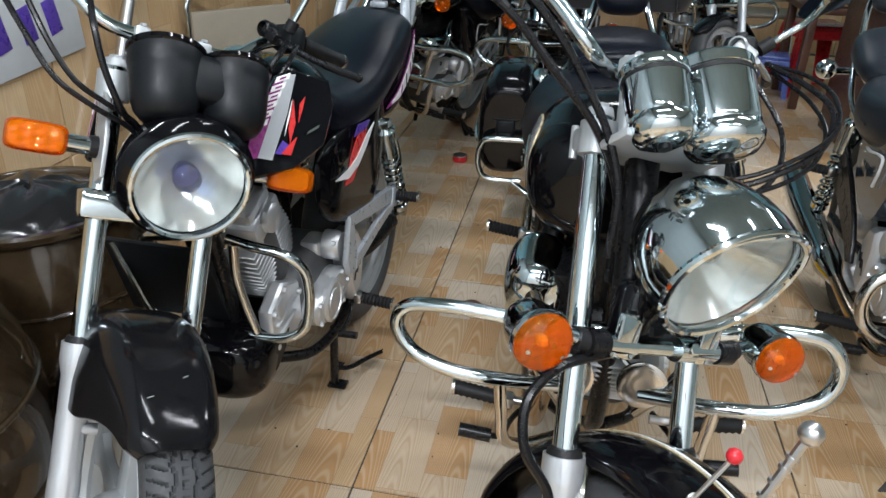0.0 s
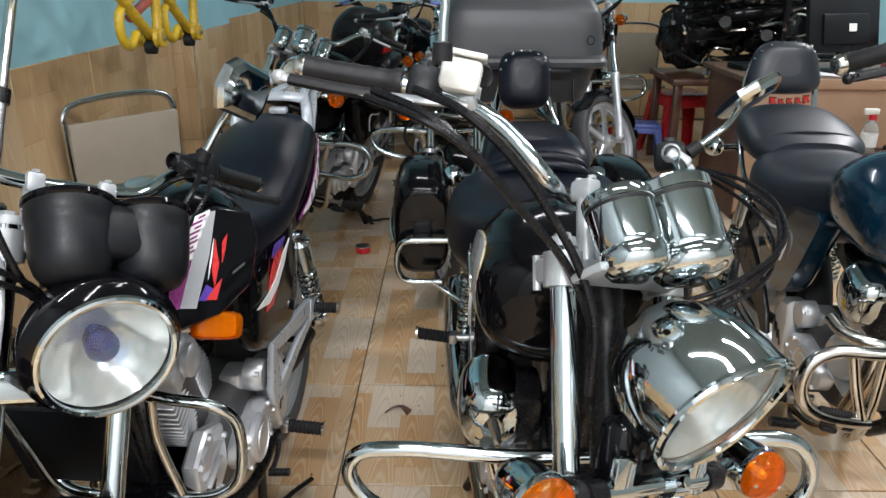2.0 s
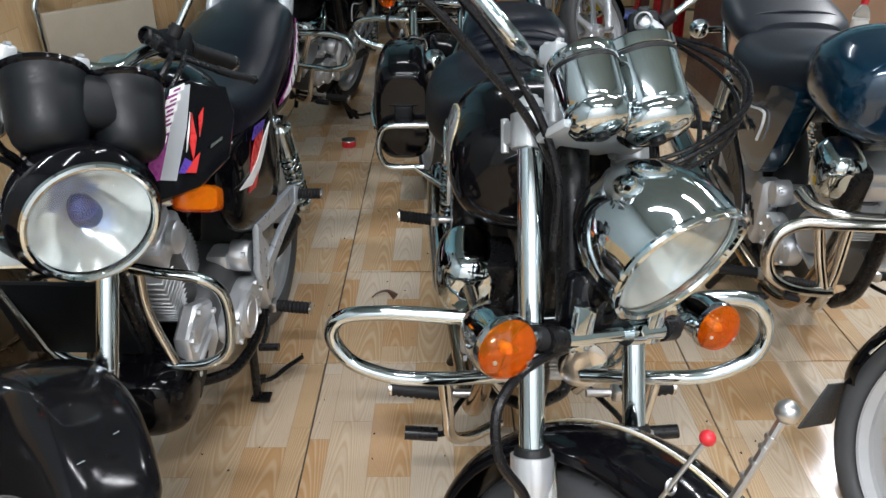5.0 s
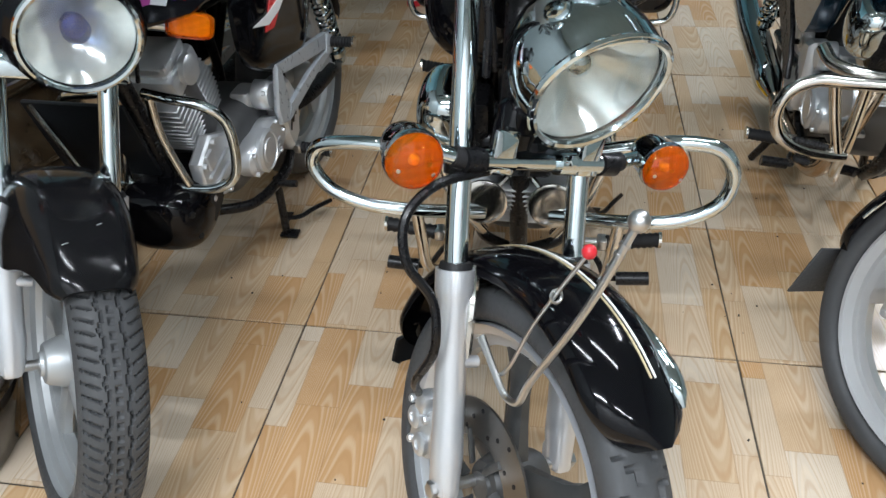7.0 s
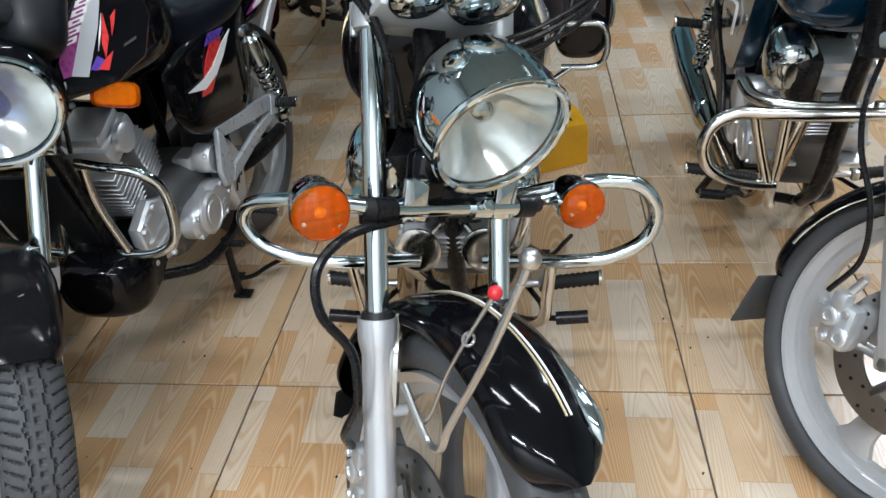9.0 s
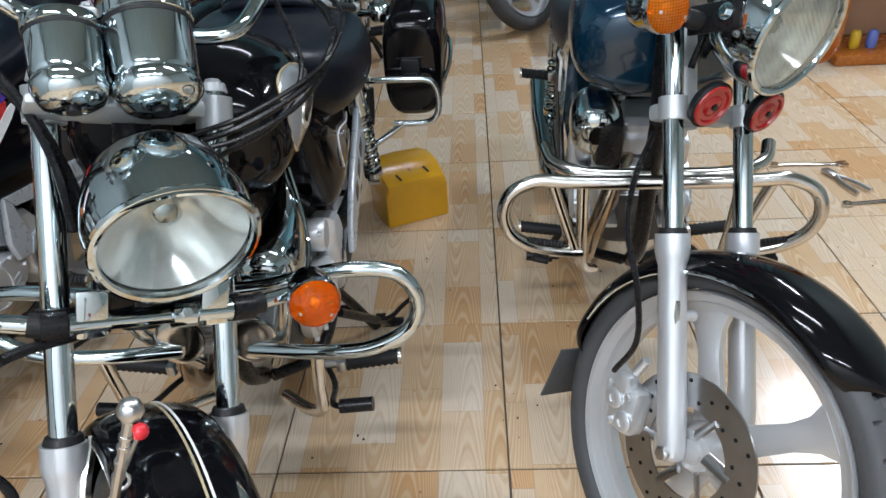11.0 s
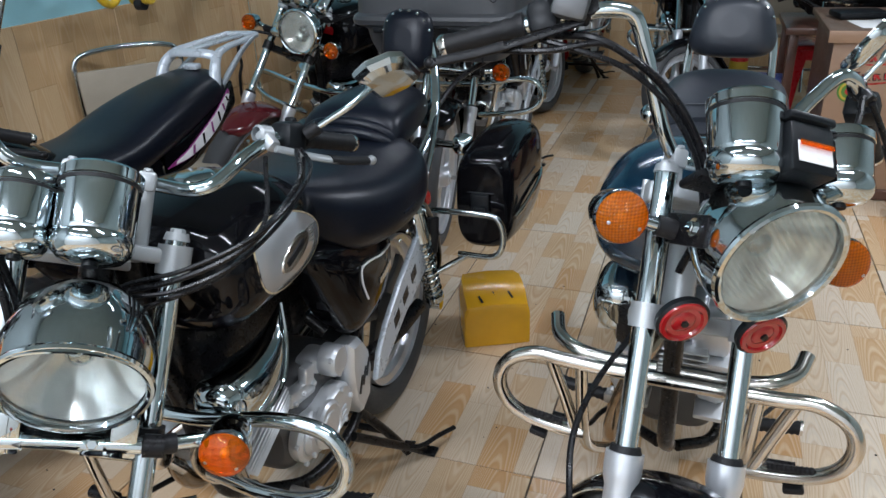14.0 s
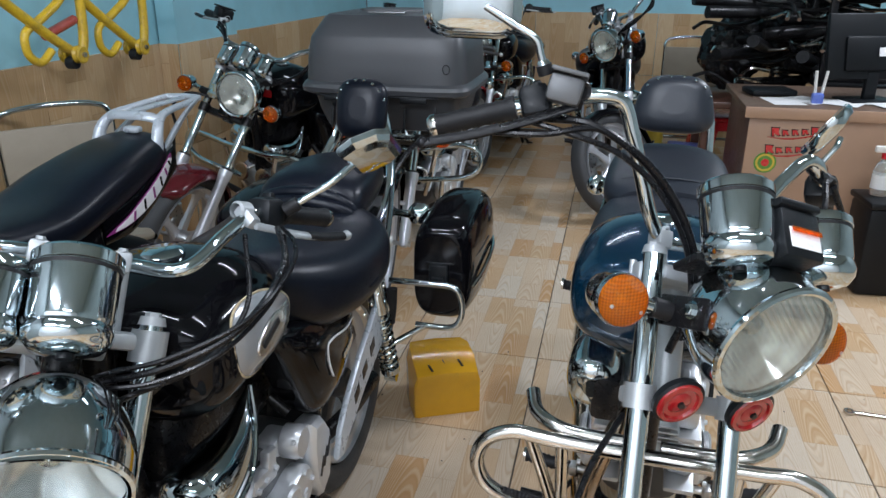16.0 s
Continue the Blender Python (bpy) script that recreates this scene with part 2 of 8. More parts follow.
    base = n.mix(n.math("MULTIPLY", n.ramp(fine, 0.5, 0.8), 0.25), base, (0.36, 0.19, 0.08))
    edge_u = n.math("ABSOLUTE", n.math("SUBTRACT", n.math("FRACT", u), 0.5))
    edge_v = n.math("ABSOLUTE", n.math("SUBTRACT", n.math("FRACT", v), 0.5))
    seam = n.math("MAXIMUM", n.math("GREATER_THAN", edge_u, 0.491), n.math("GREATER_THAN", edge_v, 0.4965))
    base = n.mix(n.math("MULTIPLY", seam, 0.35), base, (0.25, 0.14, 0.06))
    tint = n.ramp(info.outputs["Random"], 0, 1, 0.0, 0.10)
    base = n.mix(tint, base, (0.3, 0.2, 0.12))
    if dirt:
        world_c = n.t.nodes.new("ShaderNodeNewGeometry").outputs["Position"]
        stain = n.ramp(n.noise(world_c, 2.2, 6.0, 0.7), 0.5, 0.8)
        base = n.mix(n.math("MULTIPLY", stain, dirt), base, (0.2, 0.13, 0.08))
    n.put(Base_Color=base, Roughness=n.ramp(n.noise(c, 9.0), 0.3, 0.7, gloss * 0.8, gloss * 1.3), Specular_IOR_Level=0.5)
    n.bump(fine, 0.02, 0.0005)
    return n.mat


FLOOR_TONES = ((0.57, 0.405, 0.25), (0.60, 0.48, 0.35), (0.53, 0.315, 0.15), (0.62, 0.53, 0.42), (0.55, 0.37, 0.205), (0.60, 0.46, 0.32))
WALL_TONES = ((0.50, 0.33, 0.17), (0.54, 0.375, 0.205), (0.45, 0.295, 0.15), (0.57, 0.41, 0.24))
FLOOR_TILE = wood_tile("wood_look_floor_tile", 0.1, 0.25, FLOOR_TONES, 0.21, 0.12)
WALL_TILE = wood_tile("wood_look_wall_tile", 0.125, 0.5, WALL_TONES, 0.2, 0.25, 0.45)
GROUT = surface("grout", (0.10, 0.08, 0.06), 0.9, 0.0, 0.5, 200, 0.2, 0.6, (0.06, 0.05, 0.04))
BLUE_WALL = surface("light_blue_wall_paint", (0.30, 0.58, 0.66), 0.6, 0.0, 0.08, 120, 0.05, 0.12, (0.35, 0.42, 0.42))
CEILING_PAINT = surface("grey_ceiling_paint", (0.30, 0.365, 0.375), 0.8, 0.0, 0.06)
DESK_TOP = surface("worn_dark_desktop", (0.13, 0.085, 0.06), 0.35, 0.0, 0.25, 90, 0.03)
PLY = surface("desk_laminate", (0.38, 0.235, 0.15), 0.4, 0.0, 0.1, 180, 0.03)
DARK_WOOD = surface("dark_varnished_wood", (0.10, 0.045, 0.03), 0.35, 0.0, 0.3, 60, 0.05)
NEUTRAL_WALL = surface("dull_wall_paint", (0.27, 0.33, 0.33), 0.7, 0.0, 0.1)
YELLOW = surface("chipped_yellow_paint", (0.66, 0.43, 0.02), 0.35, 0.0, 0.2, 60, 0.05, 0.6, (0.10, 0.075, 0.05), 0.0, 7.0)
RED_CHIPPED = surface("faded_red_paint", (0.42, 0.07, 0.05), 0.4, 0.0, 0.3, 60, 0.05, 0.4, (0.45, 0.32, 0.28), 0.0, 9.0)
GLAZE = surface("brown_ceramic_glaze", (0.034, 0.022, 0.012), 0.12, 0.0, 0.4, 40, 0.05, 0.2, (0.14, 0.10, 0.05), 0.3, 6.0)
TAPE = surface("yellow_packing_tape", (0.64, 0.33, 0.01), 0.2, 0.0, 0.2, 25, 0.5, 0.15, (0.35, 0.22, 0.02), 0.3)
RED_PLASTIC = surface("red_plastic", (0.55, 0.02, 0.03), 0.3, 0.0, 0.1, 60)
BLUE_PLASTIC = surface("blue_plastic", (0.12, 0.18, 0.55), 0.3, 0.0, 0.1, 60)
PALE_CAST = surface("pale_silver_casting", (0.44, 0.48, 0.52), 0.32, 0.25, 0.05, 60, 0.0, 0.08, (0.4, 0.4, 0.4))
CHAIR_PANEL = surface("grey_brown_chair_panel", (0.30, 0.26, 0.20), 0.6, 0.0, 0.12, 150, 0.1)
BAG = surface("black_plastic_bag", (0.012, 0.012, 0.013), 0.18, 0.0, 0.3, 40, 0.3)
GREEN_STICKER = surface("green_sticker", (0.10, 0.26, 0.04), 0.4)
YELLOW_STICKER = surface("yellow_sticker", (0.6, 0.45, 0.05), 0.4)
PINK = surface("pink_plastic", (0.7, 0.16, 0.26), 0.4)
ALTAR_WOOD = surface("orange_lacquered_wood", (0.42, 0.13, 0.02), 0.25, 0.0, 0.25, 50, 0.02)
CLEAR = lens_material("clear_plastic", (0.85, 0.9, 0.88), 0.85, 0.08)
TOP_BOX = surface("textured_black_plastic", (0.042, 0.044, 0.048), 0.42, 0.0, 0.15, 500, 0.08)
SOUTH_WALL = surface("white_wall_paint", (0.82, 0.84, 0.85), 0.6, 0.0, 0.06, 120, 0.05, 0.1, (0.6, 0.6, 0.58))
GREYED_WALL = surface("greyed_wall_paint", (0.24, 0.28, 0.285), 0.6, 0.0, 0.06, 120, 0.05, 0.1, (0.3, 0.3, 0.29))
BANNER_WHITE = surface("grey_white_banner_sheet", (0.5, 0.52, 0.53), 0.5, 0.0, 0.08)
DARK_ALU = surface("dull_cast_block", (0.12, 0.122, 0.125), 0.5, 0.6, 0.2, 120, 0.05, 0.3, (0.05, 0.045, 0.04))
LEATHER.node_tree.nodes["Principled BSDF"].inputs["Specular IOR Level"].default_value = 0.26
for gloss in (BLACK_GLOSS, BLACK_SCUFF):
    gloss.node_tree.nodes["Principled BSDF"].inputs["Specular IOR Level"].default_value = 0.24
for dark in (BLACK_MATT, BLACK_SATIN, RUBBER, GRIP, CABLE):
    dark.node_tree.nodes["Principled BSDF"].inputs["Specular IOR Level"].default_value = 0.24


# ---- mesh kit ----
class Geo:
    """Vertices and faces of one part, gathered piece by piece."""

    def __init__(self, m=None):
        self.v, self.f, self.m = [], [], m or Matrix()

    def add(self, verts, faces, m=None):
        k = len(self.v)
        mm = self.m @ m if m is not None else self.m
        self.v += [tuple(mm @ Vector(p)) for p in verts]
        self.f += [tuple(i + k for i in f) for f in faces]
        return self

    def rings(self, rings, m=None, cap=True, loop=False, around=True):
        n = len(rings[0])
        verts = [p for r in rings for p in r]
        faces = []
        last = len(rings) if loop else len(rings) - 1
        for i in range(last):
            a, b = i * n, ((i + 1) % len(rings)) * n
            for j in range(n if around else n - 1):
                k = (j + 1) % n
                faces.append((a + j, a + k, b + k, b + j))
        if cap and not loop:
            faces.append(tuple(range(n - 1, -1, -1)))
            faces.append(tuple(range((len(rings) - 1) * n, len(rings) * n)))
        return self.add(verts, faces, m)

    def tube(self, points, r, n=10, steps=6, closed=False, m=None, radii=None, flat=1.0):
        pts = curve_points(points, steps, closed)
        rr = [r] * len(pts)
        if radii:
            rr = [radii[min(len(radii) - 1, int(i / max(1, len(pts) - 1) * (len(radii) - 1)))] * (1 - f) + radii[min(len(radii) - 1, int(i / max(1, len(pts) - 1) * (len(radii) - 1)) + 1)] * f
                  for i in range(len(pts)) for f in [i / max(1, len(pts) - 1) * (len(radii) - 1) % 1]]
        side, rings = None, []
        for i, p in enumerate(pts):
            a = pts[i - 1] if (i or closed) else p
            b = pts[(i + 1) % len(pts)] if (i < len(pts) - 1 or closed) else p
            d = (b - a).normalized()
            if side is None:
                side = d.orthogonal().normalized()
            side = (side - d * side.dot(d)).normalized()
            up = d.cross(side)
            rings.append([p + (side * math.cos(t) + up * math.sin(t) * flat) * rr[i] for t in (2 * math.pi * j / n for j in range(n))])
        return self.rings(rings, m, cap=not closed, loop=closed)

    def rod(self, a, b, r, n=12, r2=None, m=None):
        return self.tube([a, b], r, n, 1, m=m, radii=[r, r2 if r2 is not None else r])

    def lathe(self, profile, n=32, m=None, closed=False):
        rings = [[(r * math.cos(2 * math.pi * j / n), r * math.sin(2 * math.pi * j / n), z) for j in range(n)] for r, z in profile]
        return self.rings(rings, m, cap=not closed, loop=closed)

    def box(self, size, bevel=0.004, m=None, segments=2):
        bm = bmesh.new()
        bmesh.ops.create_cube(bm, size=1.0)
        bmesh.ops.scale(bm, vec=size, verts=bm.verts)
        if bevel:
            bmesh.ops.bevel(bm, geom=bm.edges[:], offset=min(bevel, min(size) * 0.45), segments=segments, affect="EDGES", profile=0.5)
        bm.verts.index_update()
        self.add([v.co.copy() for v in bm.verts], [[v.index for v in f.verts] for f in bm.faces], m)
        bm.free()
        return self

    def plate(self, outline, thick, m=None, bevel=0.0):
        """An outline in x and y, thick along z about 0, with softened rims."""
        n = len(outline)
        cx, cy = sum(p[0] for p in outline) / n, sum(p[1] for p in outline) / n
        rings = []
        for z, inset in ((-thick / 2, bevel), (-thick / 2 + bevel, 0), (thick / 2 - bevel, 0), (thick / 2, bevel)) if bevel else ((-thick / 2, 0), (thick / 2, 0)):
            ring = []
            for x, y in outline:
                d = math.hypot(x - cx, y - cy) or 1
                k = max(0.0, 1 - inset / d)
                ring.append((cx + (x - cx) * k, cy + (y - cy) * k, z))
            rings.append(ring)
        return self.rings(rings, m)

    def body(self, sections, n=28, m=None, ends=3):
        """A rounded body along y. sections: y, half width, bottom, top, roundness (2 is an ellipse)[, x of the middle]."""
        rings = []

        def ring(y, w, lo, hi, e, x0=0.0, k=1.0):
            out = []
            cz, hz = (lo + hi) / 2, (hi - lo) / 2
            for j in range(n):
                t = 2 * math.pi * j / n
                c, s = math.cos(t), math.sin(t)
                out.append((x0 + w * k * math.copysign(abs(c) ** (2 / e), c), y, cz + hz * k * math.copysign(abs(s) ** (2 / e), s)))
            return out

        dense = spline_rows([tuple(s) + (0.0,) * (6 - len(s)) for s in sections], 4)
        first, last = dense[0], dense[-1]
        for i in range(ends):
            t = (i + 0.25) / ends * math.pi / 2
            rings.append(ring(first[0] - (1 - math.sin(t)) * 0.0, *first[1:6], k=max(0.05, math.sin(t))))
        rings += [ring(*s[:6]) for s in dense]
        for i in range(ends - 1, -1, -1):
            t = (i + 0.25) / ends * math.pi / 2
            rings.append(ring(last[0], *last[1:6], k=max(0.05, math.sin(t))))
        return self.rings(rings, m)

    def arc_shell(self, radius, a0, a1, half, drop, thick=0.004, steps=28, m=None, taper=0.0, crown=7):
        """A mudguard round the x axis: angles in degrees from +y over +z. half: half width; drop: how far its sides hang."""
        rings = []
        for i in range(steps + 1):
            f = i / steps
            a = math.radians(a0 + (a1 - a0) * f)
            end = min(f, 1 - f)
            w = half * math.sqrt(max(0.01, 1 - taper * max(0.0, 1 - end / 0.12) ** 2))
            ring = []
            for sign, rr in ((1, 0.0), (-1, thick)):
                row = []
                for j in range(crown * 2 + 1):
                    t = -1 + j / crown
                    x = w * math.sin(t * math.pi / 2) * (1 - rr / half * 0.5)
                    r = radius - rr - drop * (1 - math.cos(t * math.pi / 2)) ** 1.2
                    row.append((x, r * math.cos(a), r * math.sin(a)))
                ring += row if sign == 1 else row[::-1]
            rings.append(ring)
        return self.rings(rings, m)


def curve_points(points, steps, closed=False):
    pts = [Vector(p) for p in points]
    if steps <= 1 or len(pts) < 3:
        return pts
    out, n = [], len(pts)
    for i in range(n if closed else n - 1):
        p0 = pts[i - 1] if (i or closed) else pts[0] * 2 - pts[1]
        p1, p2 = pts[i], pts[(i + 1) % n]
        p3 = pts[(i + 2) % n] if (i + 2 < n or closed) else pts[-1] * 2 - pts[-2]
        # centripetal spacing keeps bends round and straight runs straight
        d1, d2, d3 = ((b - a).length ** 0.5 or 1e-4 for a, b in ((p0, p1), (p1, p2), (p2, p3)))
        m1 = (p1 - p0) / d1 - (p2 - p0) / (d1 + d2) + (p2 - p1) / d2
        m2 = (p2 - p1) / d2 - (p3 - p1) / (d2 + d3) + (p3 - p2) / d3
        m1, m2 = m1 * d2, m2 * d2
        for k in range(steps):
            t = k / steps
            out.append(p1 * (2 * t**3 - 3 * t**2 + 1) + m1 * (t**3 - 2 * t**2 + t) + p2 * (-2 * t**3 + 3 * t**2) + m2 * (t**3 - t**2))
    if not closed:
        out.append(pts[-1])
    return out


def spline_rows(rows, steps):
    out = []
    for i in range(len(rows) - 1):
        r0, r1, r2, r3 = rows[max(0, i - 1)], rows[i], rows[i + 1], rows[min(len(rows) - 1, i + 2)]
        for k in range(steps):
            t = k / steps
            out.append(tuple(0.5 * (2 * b + (c - a) * t + (2 * a - 5 * b + 4 * c - d) * t * t + (3 * b - a - 3 * c + d) * t**3) for a, b, c, d in zip(r0, r1, r2, r3)))
    out.append(rows[-1])
    return out


def mesh_of(name, geo, material, angle=40.0):
    me = bpy.data.meshes.new(name)
    me.from_pydata(geo.v, [], geo.f)
    me.validate()
    me.materials.append(material)
    bm = bmesh.new()
    bm.from_mesh(me)
    bmesh.ops.remove_doubles(bm, verts=bm.verts, dist=1e-6)
    bmesh.ops.recalc_face_normals(bm, faces=bm.faces)
    bm.to_mesh(me)
    bm.free()
    me.shade_smooth()
    me.set_sharp_from_angle(angle=math.radians(angle))
    return me


def part(name, geo, material, parent, label="", angle=40.0):
    ob = new(name, mesh_of(name, geo, material, angle))
    ob.parent = parent
    if label:
        tagged(ob, label)
    return ob


def thing(name, label, category, m=None, group="", kind=""):
    ob = new(name)
    ob.empty_display_size = 0.1
    if m is not None:
        ob.matrix_world = m
    return tagged(ob, label, category, group, kind)


def solid(name, geo, material, label, category, m=None, group="", kind="", angle=40.0):
    ob = new(name, mesh_of(name, geo, material, angle))
    if m is not None:
        ob.matrix_world = m
    return tagged(ob, label, category, group, kind)


def at(x, y, z, rx=0, ry=0, rz=0):
    return pose(x, y, z, rx, ry, rz)


def towards(p, d, up=(0, 0, 1)):
    """A matrix whose z axis looks along d, placed at p."""
    z = Vector(d).normalized()
    x = Vector(up).cross(z)
    x = x.normalized() if x.length > 1e-4 else Vector((1, 0, 0))
    y = z.cross(x)
    m = Matrix((x, y, z)).transposed().to_4x4()
    m.translation = p
    return m


ALONG_X = Matrix(((0, 0, 1, 0), (1, 0, 0, 0), (0, 1, 0, 0), (0, 0, 0, 1)))  # local z becomes x, local x becomes y


# ---- structure ----
X0, X1, Y0, Y1, CEIL = -1.0, 4.5, -3.0, 5.6, 3.1


def slab(name, x0, x1, y0, y1, z0, z1, material, label, category):
    g = Geo().box((x1 - x0, y1 - y0, z1 - z0), 0.0, at((x0 + x1) / 2, (y0 + y1) / 2, (z0 + z1) / 2))
    return solid(name, g, material, label, category, kind="structure")


floor = slab("floor", X0, X1, Y0, Y1, -0.12, -0.004, GROUT, "shop floor of wood-look ceramic tiles", "floor")
slab("ceiling", X0 - 0.15, X1 + 0.15, Y0 - 0.15, Y1 + 0.15, CEIL, CEIL + 0.12, CEILING_PAINT, "plain grey painted ceiling", "ceiling")
wall_left = slab("wall_west", X0 - 0.15, X0 - 0.008, 0.75, Y1, -0.12, CEIL, BLUE_WALL, "light blue painted wall above wood-look tiles", "wall")
wall_back = slab("wall_north", X0, X1, Y1 + 0.008, Y1 + 0.15, -0.12, CEIL, BLUE_WALL, "light blue painted wall above wood-look tiles", "wall")
# unseen wall, its tone set for what the chrome reflects
slab("wall_east", X1, X1 + 0.15, Y0, Y1, -0.12, CEIL, NEUTRAL_WALL, "unseen plain dull wall toned for reflections", "wall")
# the upper part here is unseen; its grey only keeps blue out of the chrome
wall_front = slab("wall_west_front", X0 - 0.15, X0 - 0.008, Y0, 0.75, -0.12, CEIL, GREYED_WALL, "wall above wood-look tiles, its unseen upper part greyed to dim reflections", "wall")
# unseen wall added behind the camera; its white bounces light back
slab("wall_south", X0 - 0.15, X1 + 0.15, Y0 - 0.15, Y0, -0.12, CEIL, SOUTH_WALL, "unseen white wall added behind the camera to bounce light", "wall")
pilaster = slab("pilaster", X0, X0 + 0.1, 2.40, 3.0, 0.0, CEIL, BLUE_WALL, "blue painted pilaster with a tiled foot", "pilaster")

# wall tiles, half a metre square, two courses
tile_mesh = mesh_of("wall_tile", Geo().box((0.497, 0.497, 0.012), 0.0015, at(0, 0, 0), 1), WALL_TILE)


def wall_tile(parent, m):
    ob = new("tile", tile_mesh)
    ob.matrix_world = m
    ob.parent = parent
    return ob


for k in range(13):
    y = -0.67 + 0.5 * k
    for c in (0.25, 0.75):
        if 2.4 < y < 2.9:
            continue
        wall_tile(wall_left if y > 0.6 else wall_front, Matrix.Translation((X0 - 0.003, y, c)) @ Matrix(((0, 0, 1, 0), (1, 0, 0, 0), (0, 1, 0, 0), (0, 0, 0, 1))))
for k in range(9):
    for c in (0.25, 0.75):
        wall_tile(wall_back, Matrix.Translation((X0 + 0.25 + 0.5 * k, Y1 + 0.003, c)) @ Matrix(((1, 0, 0, 0), (0, 0, -1, 0), (0, 1, 0, 0), (0, 0, 0, 1))))
strip_mesh = mesh_of("pilaster_tile", Geo().box((0.1, 0.497, 0.012), 0.0015), WALL_TILE)
face_mesh = mesh_of("pilaster_tile", Geo().box((0.60, 0.497, 0.012), 0.0015), WALL_TILE)
for c in (0.25, 0.75):
    ob = new("tile", strip_mesh)
    ob.matrix_world = Matrix.Translation((X0 + 0.05, 2.392, c)) @ Matrix(((1, 0, 0, 0), (0, 0, -1, 0), (0, 1, 0, 0), (0, 0, 0, 1)))
    ob.parent = pilaster
    ob = new("tile", face_mesh)
    ob.matrix_world = Matrix.Translation((X0 + 0.106, 2.70, c)) @ Matrix(((0, 0, 1, 0), (1, 0, 0, 0), (0, 1, 0, 0), (0, 0, 0, 1)))
    ob.parent = pilaster


# ---- motorcycles ----
def steering(y, z, rake, turn, x=0.0):
    return Matrix.Translation((x, y, z)) @ Matrix.Rotation(math.radians(-rake), 4, "X") @ Matrix.Rotation(math.radians(turn), 4, "Z")


def both(p):
    return (p, (-p[0], *p[1:]))


def mirrored(points, s):
    return [(p[0] * s, *p[1:]) for p in points]


def tyre_geo(m, R, W, rim, tread, n):
    g = Geo(m)
    rc, hh = (R + rim) / 2, (R - rim) / 2
    k = 80 if tread == "wave" else 40 if tread else 22
    rings = []
    for i in range(n):
        a = 2 * math.pi * i / n
        ring = []
        for j in range(k + 1):
            t = math.radians(-140 + 280 * j / k)
            r = rc + hh * math.copysign(abs(math.cos(t)) ** 0.85, math.cos(t))
            x = W / 2 * math.copysign(abs(math.sin(t)) ** 0.8, math.sin(t))
            f = abs(x) / (W / 2)
            if tread and r > rc:
                cut = False
                if tread == "wave":
                    zig = 0.07 * (4 * abs((a * 24 / math.pi) % 1 - 0.5) - 1)
                    ph = (a * 48 / math.pi + (0.5 if x > 0 else 0.0) + 1.5 * f) % 1
                    cut = min(abs(x / (W / 2) - q - zig) for q in (-0.3, 0.0, 0.3)) < 0.035 or (0.48 < f < 0.93 and ph < 0.17)
                elif tread == "step":
                    ph = (a * 20 / math.pi + (0.5 if x > 0 else 0) + (0.3 if f > 0.6 else 0.0)) % 1
                    cut = (0.3 < f < 0.85 and ph < 0.08) or (abs(f - 0.32) < 0.035 and ph < 0.45)
                if cut:
                    r -= 0.006
            ring.append((x, r * math.cos(a), r * math.sin(a)))
        rings.append(ring)
    return g.rings(rings, None, cap=False, loop=True, around=False)


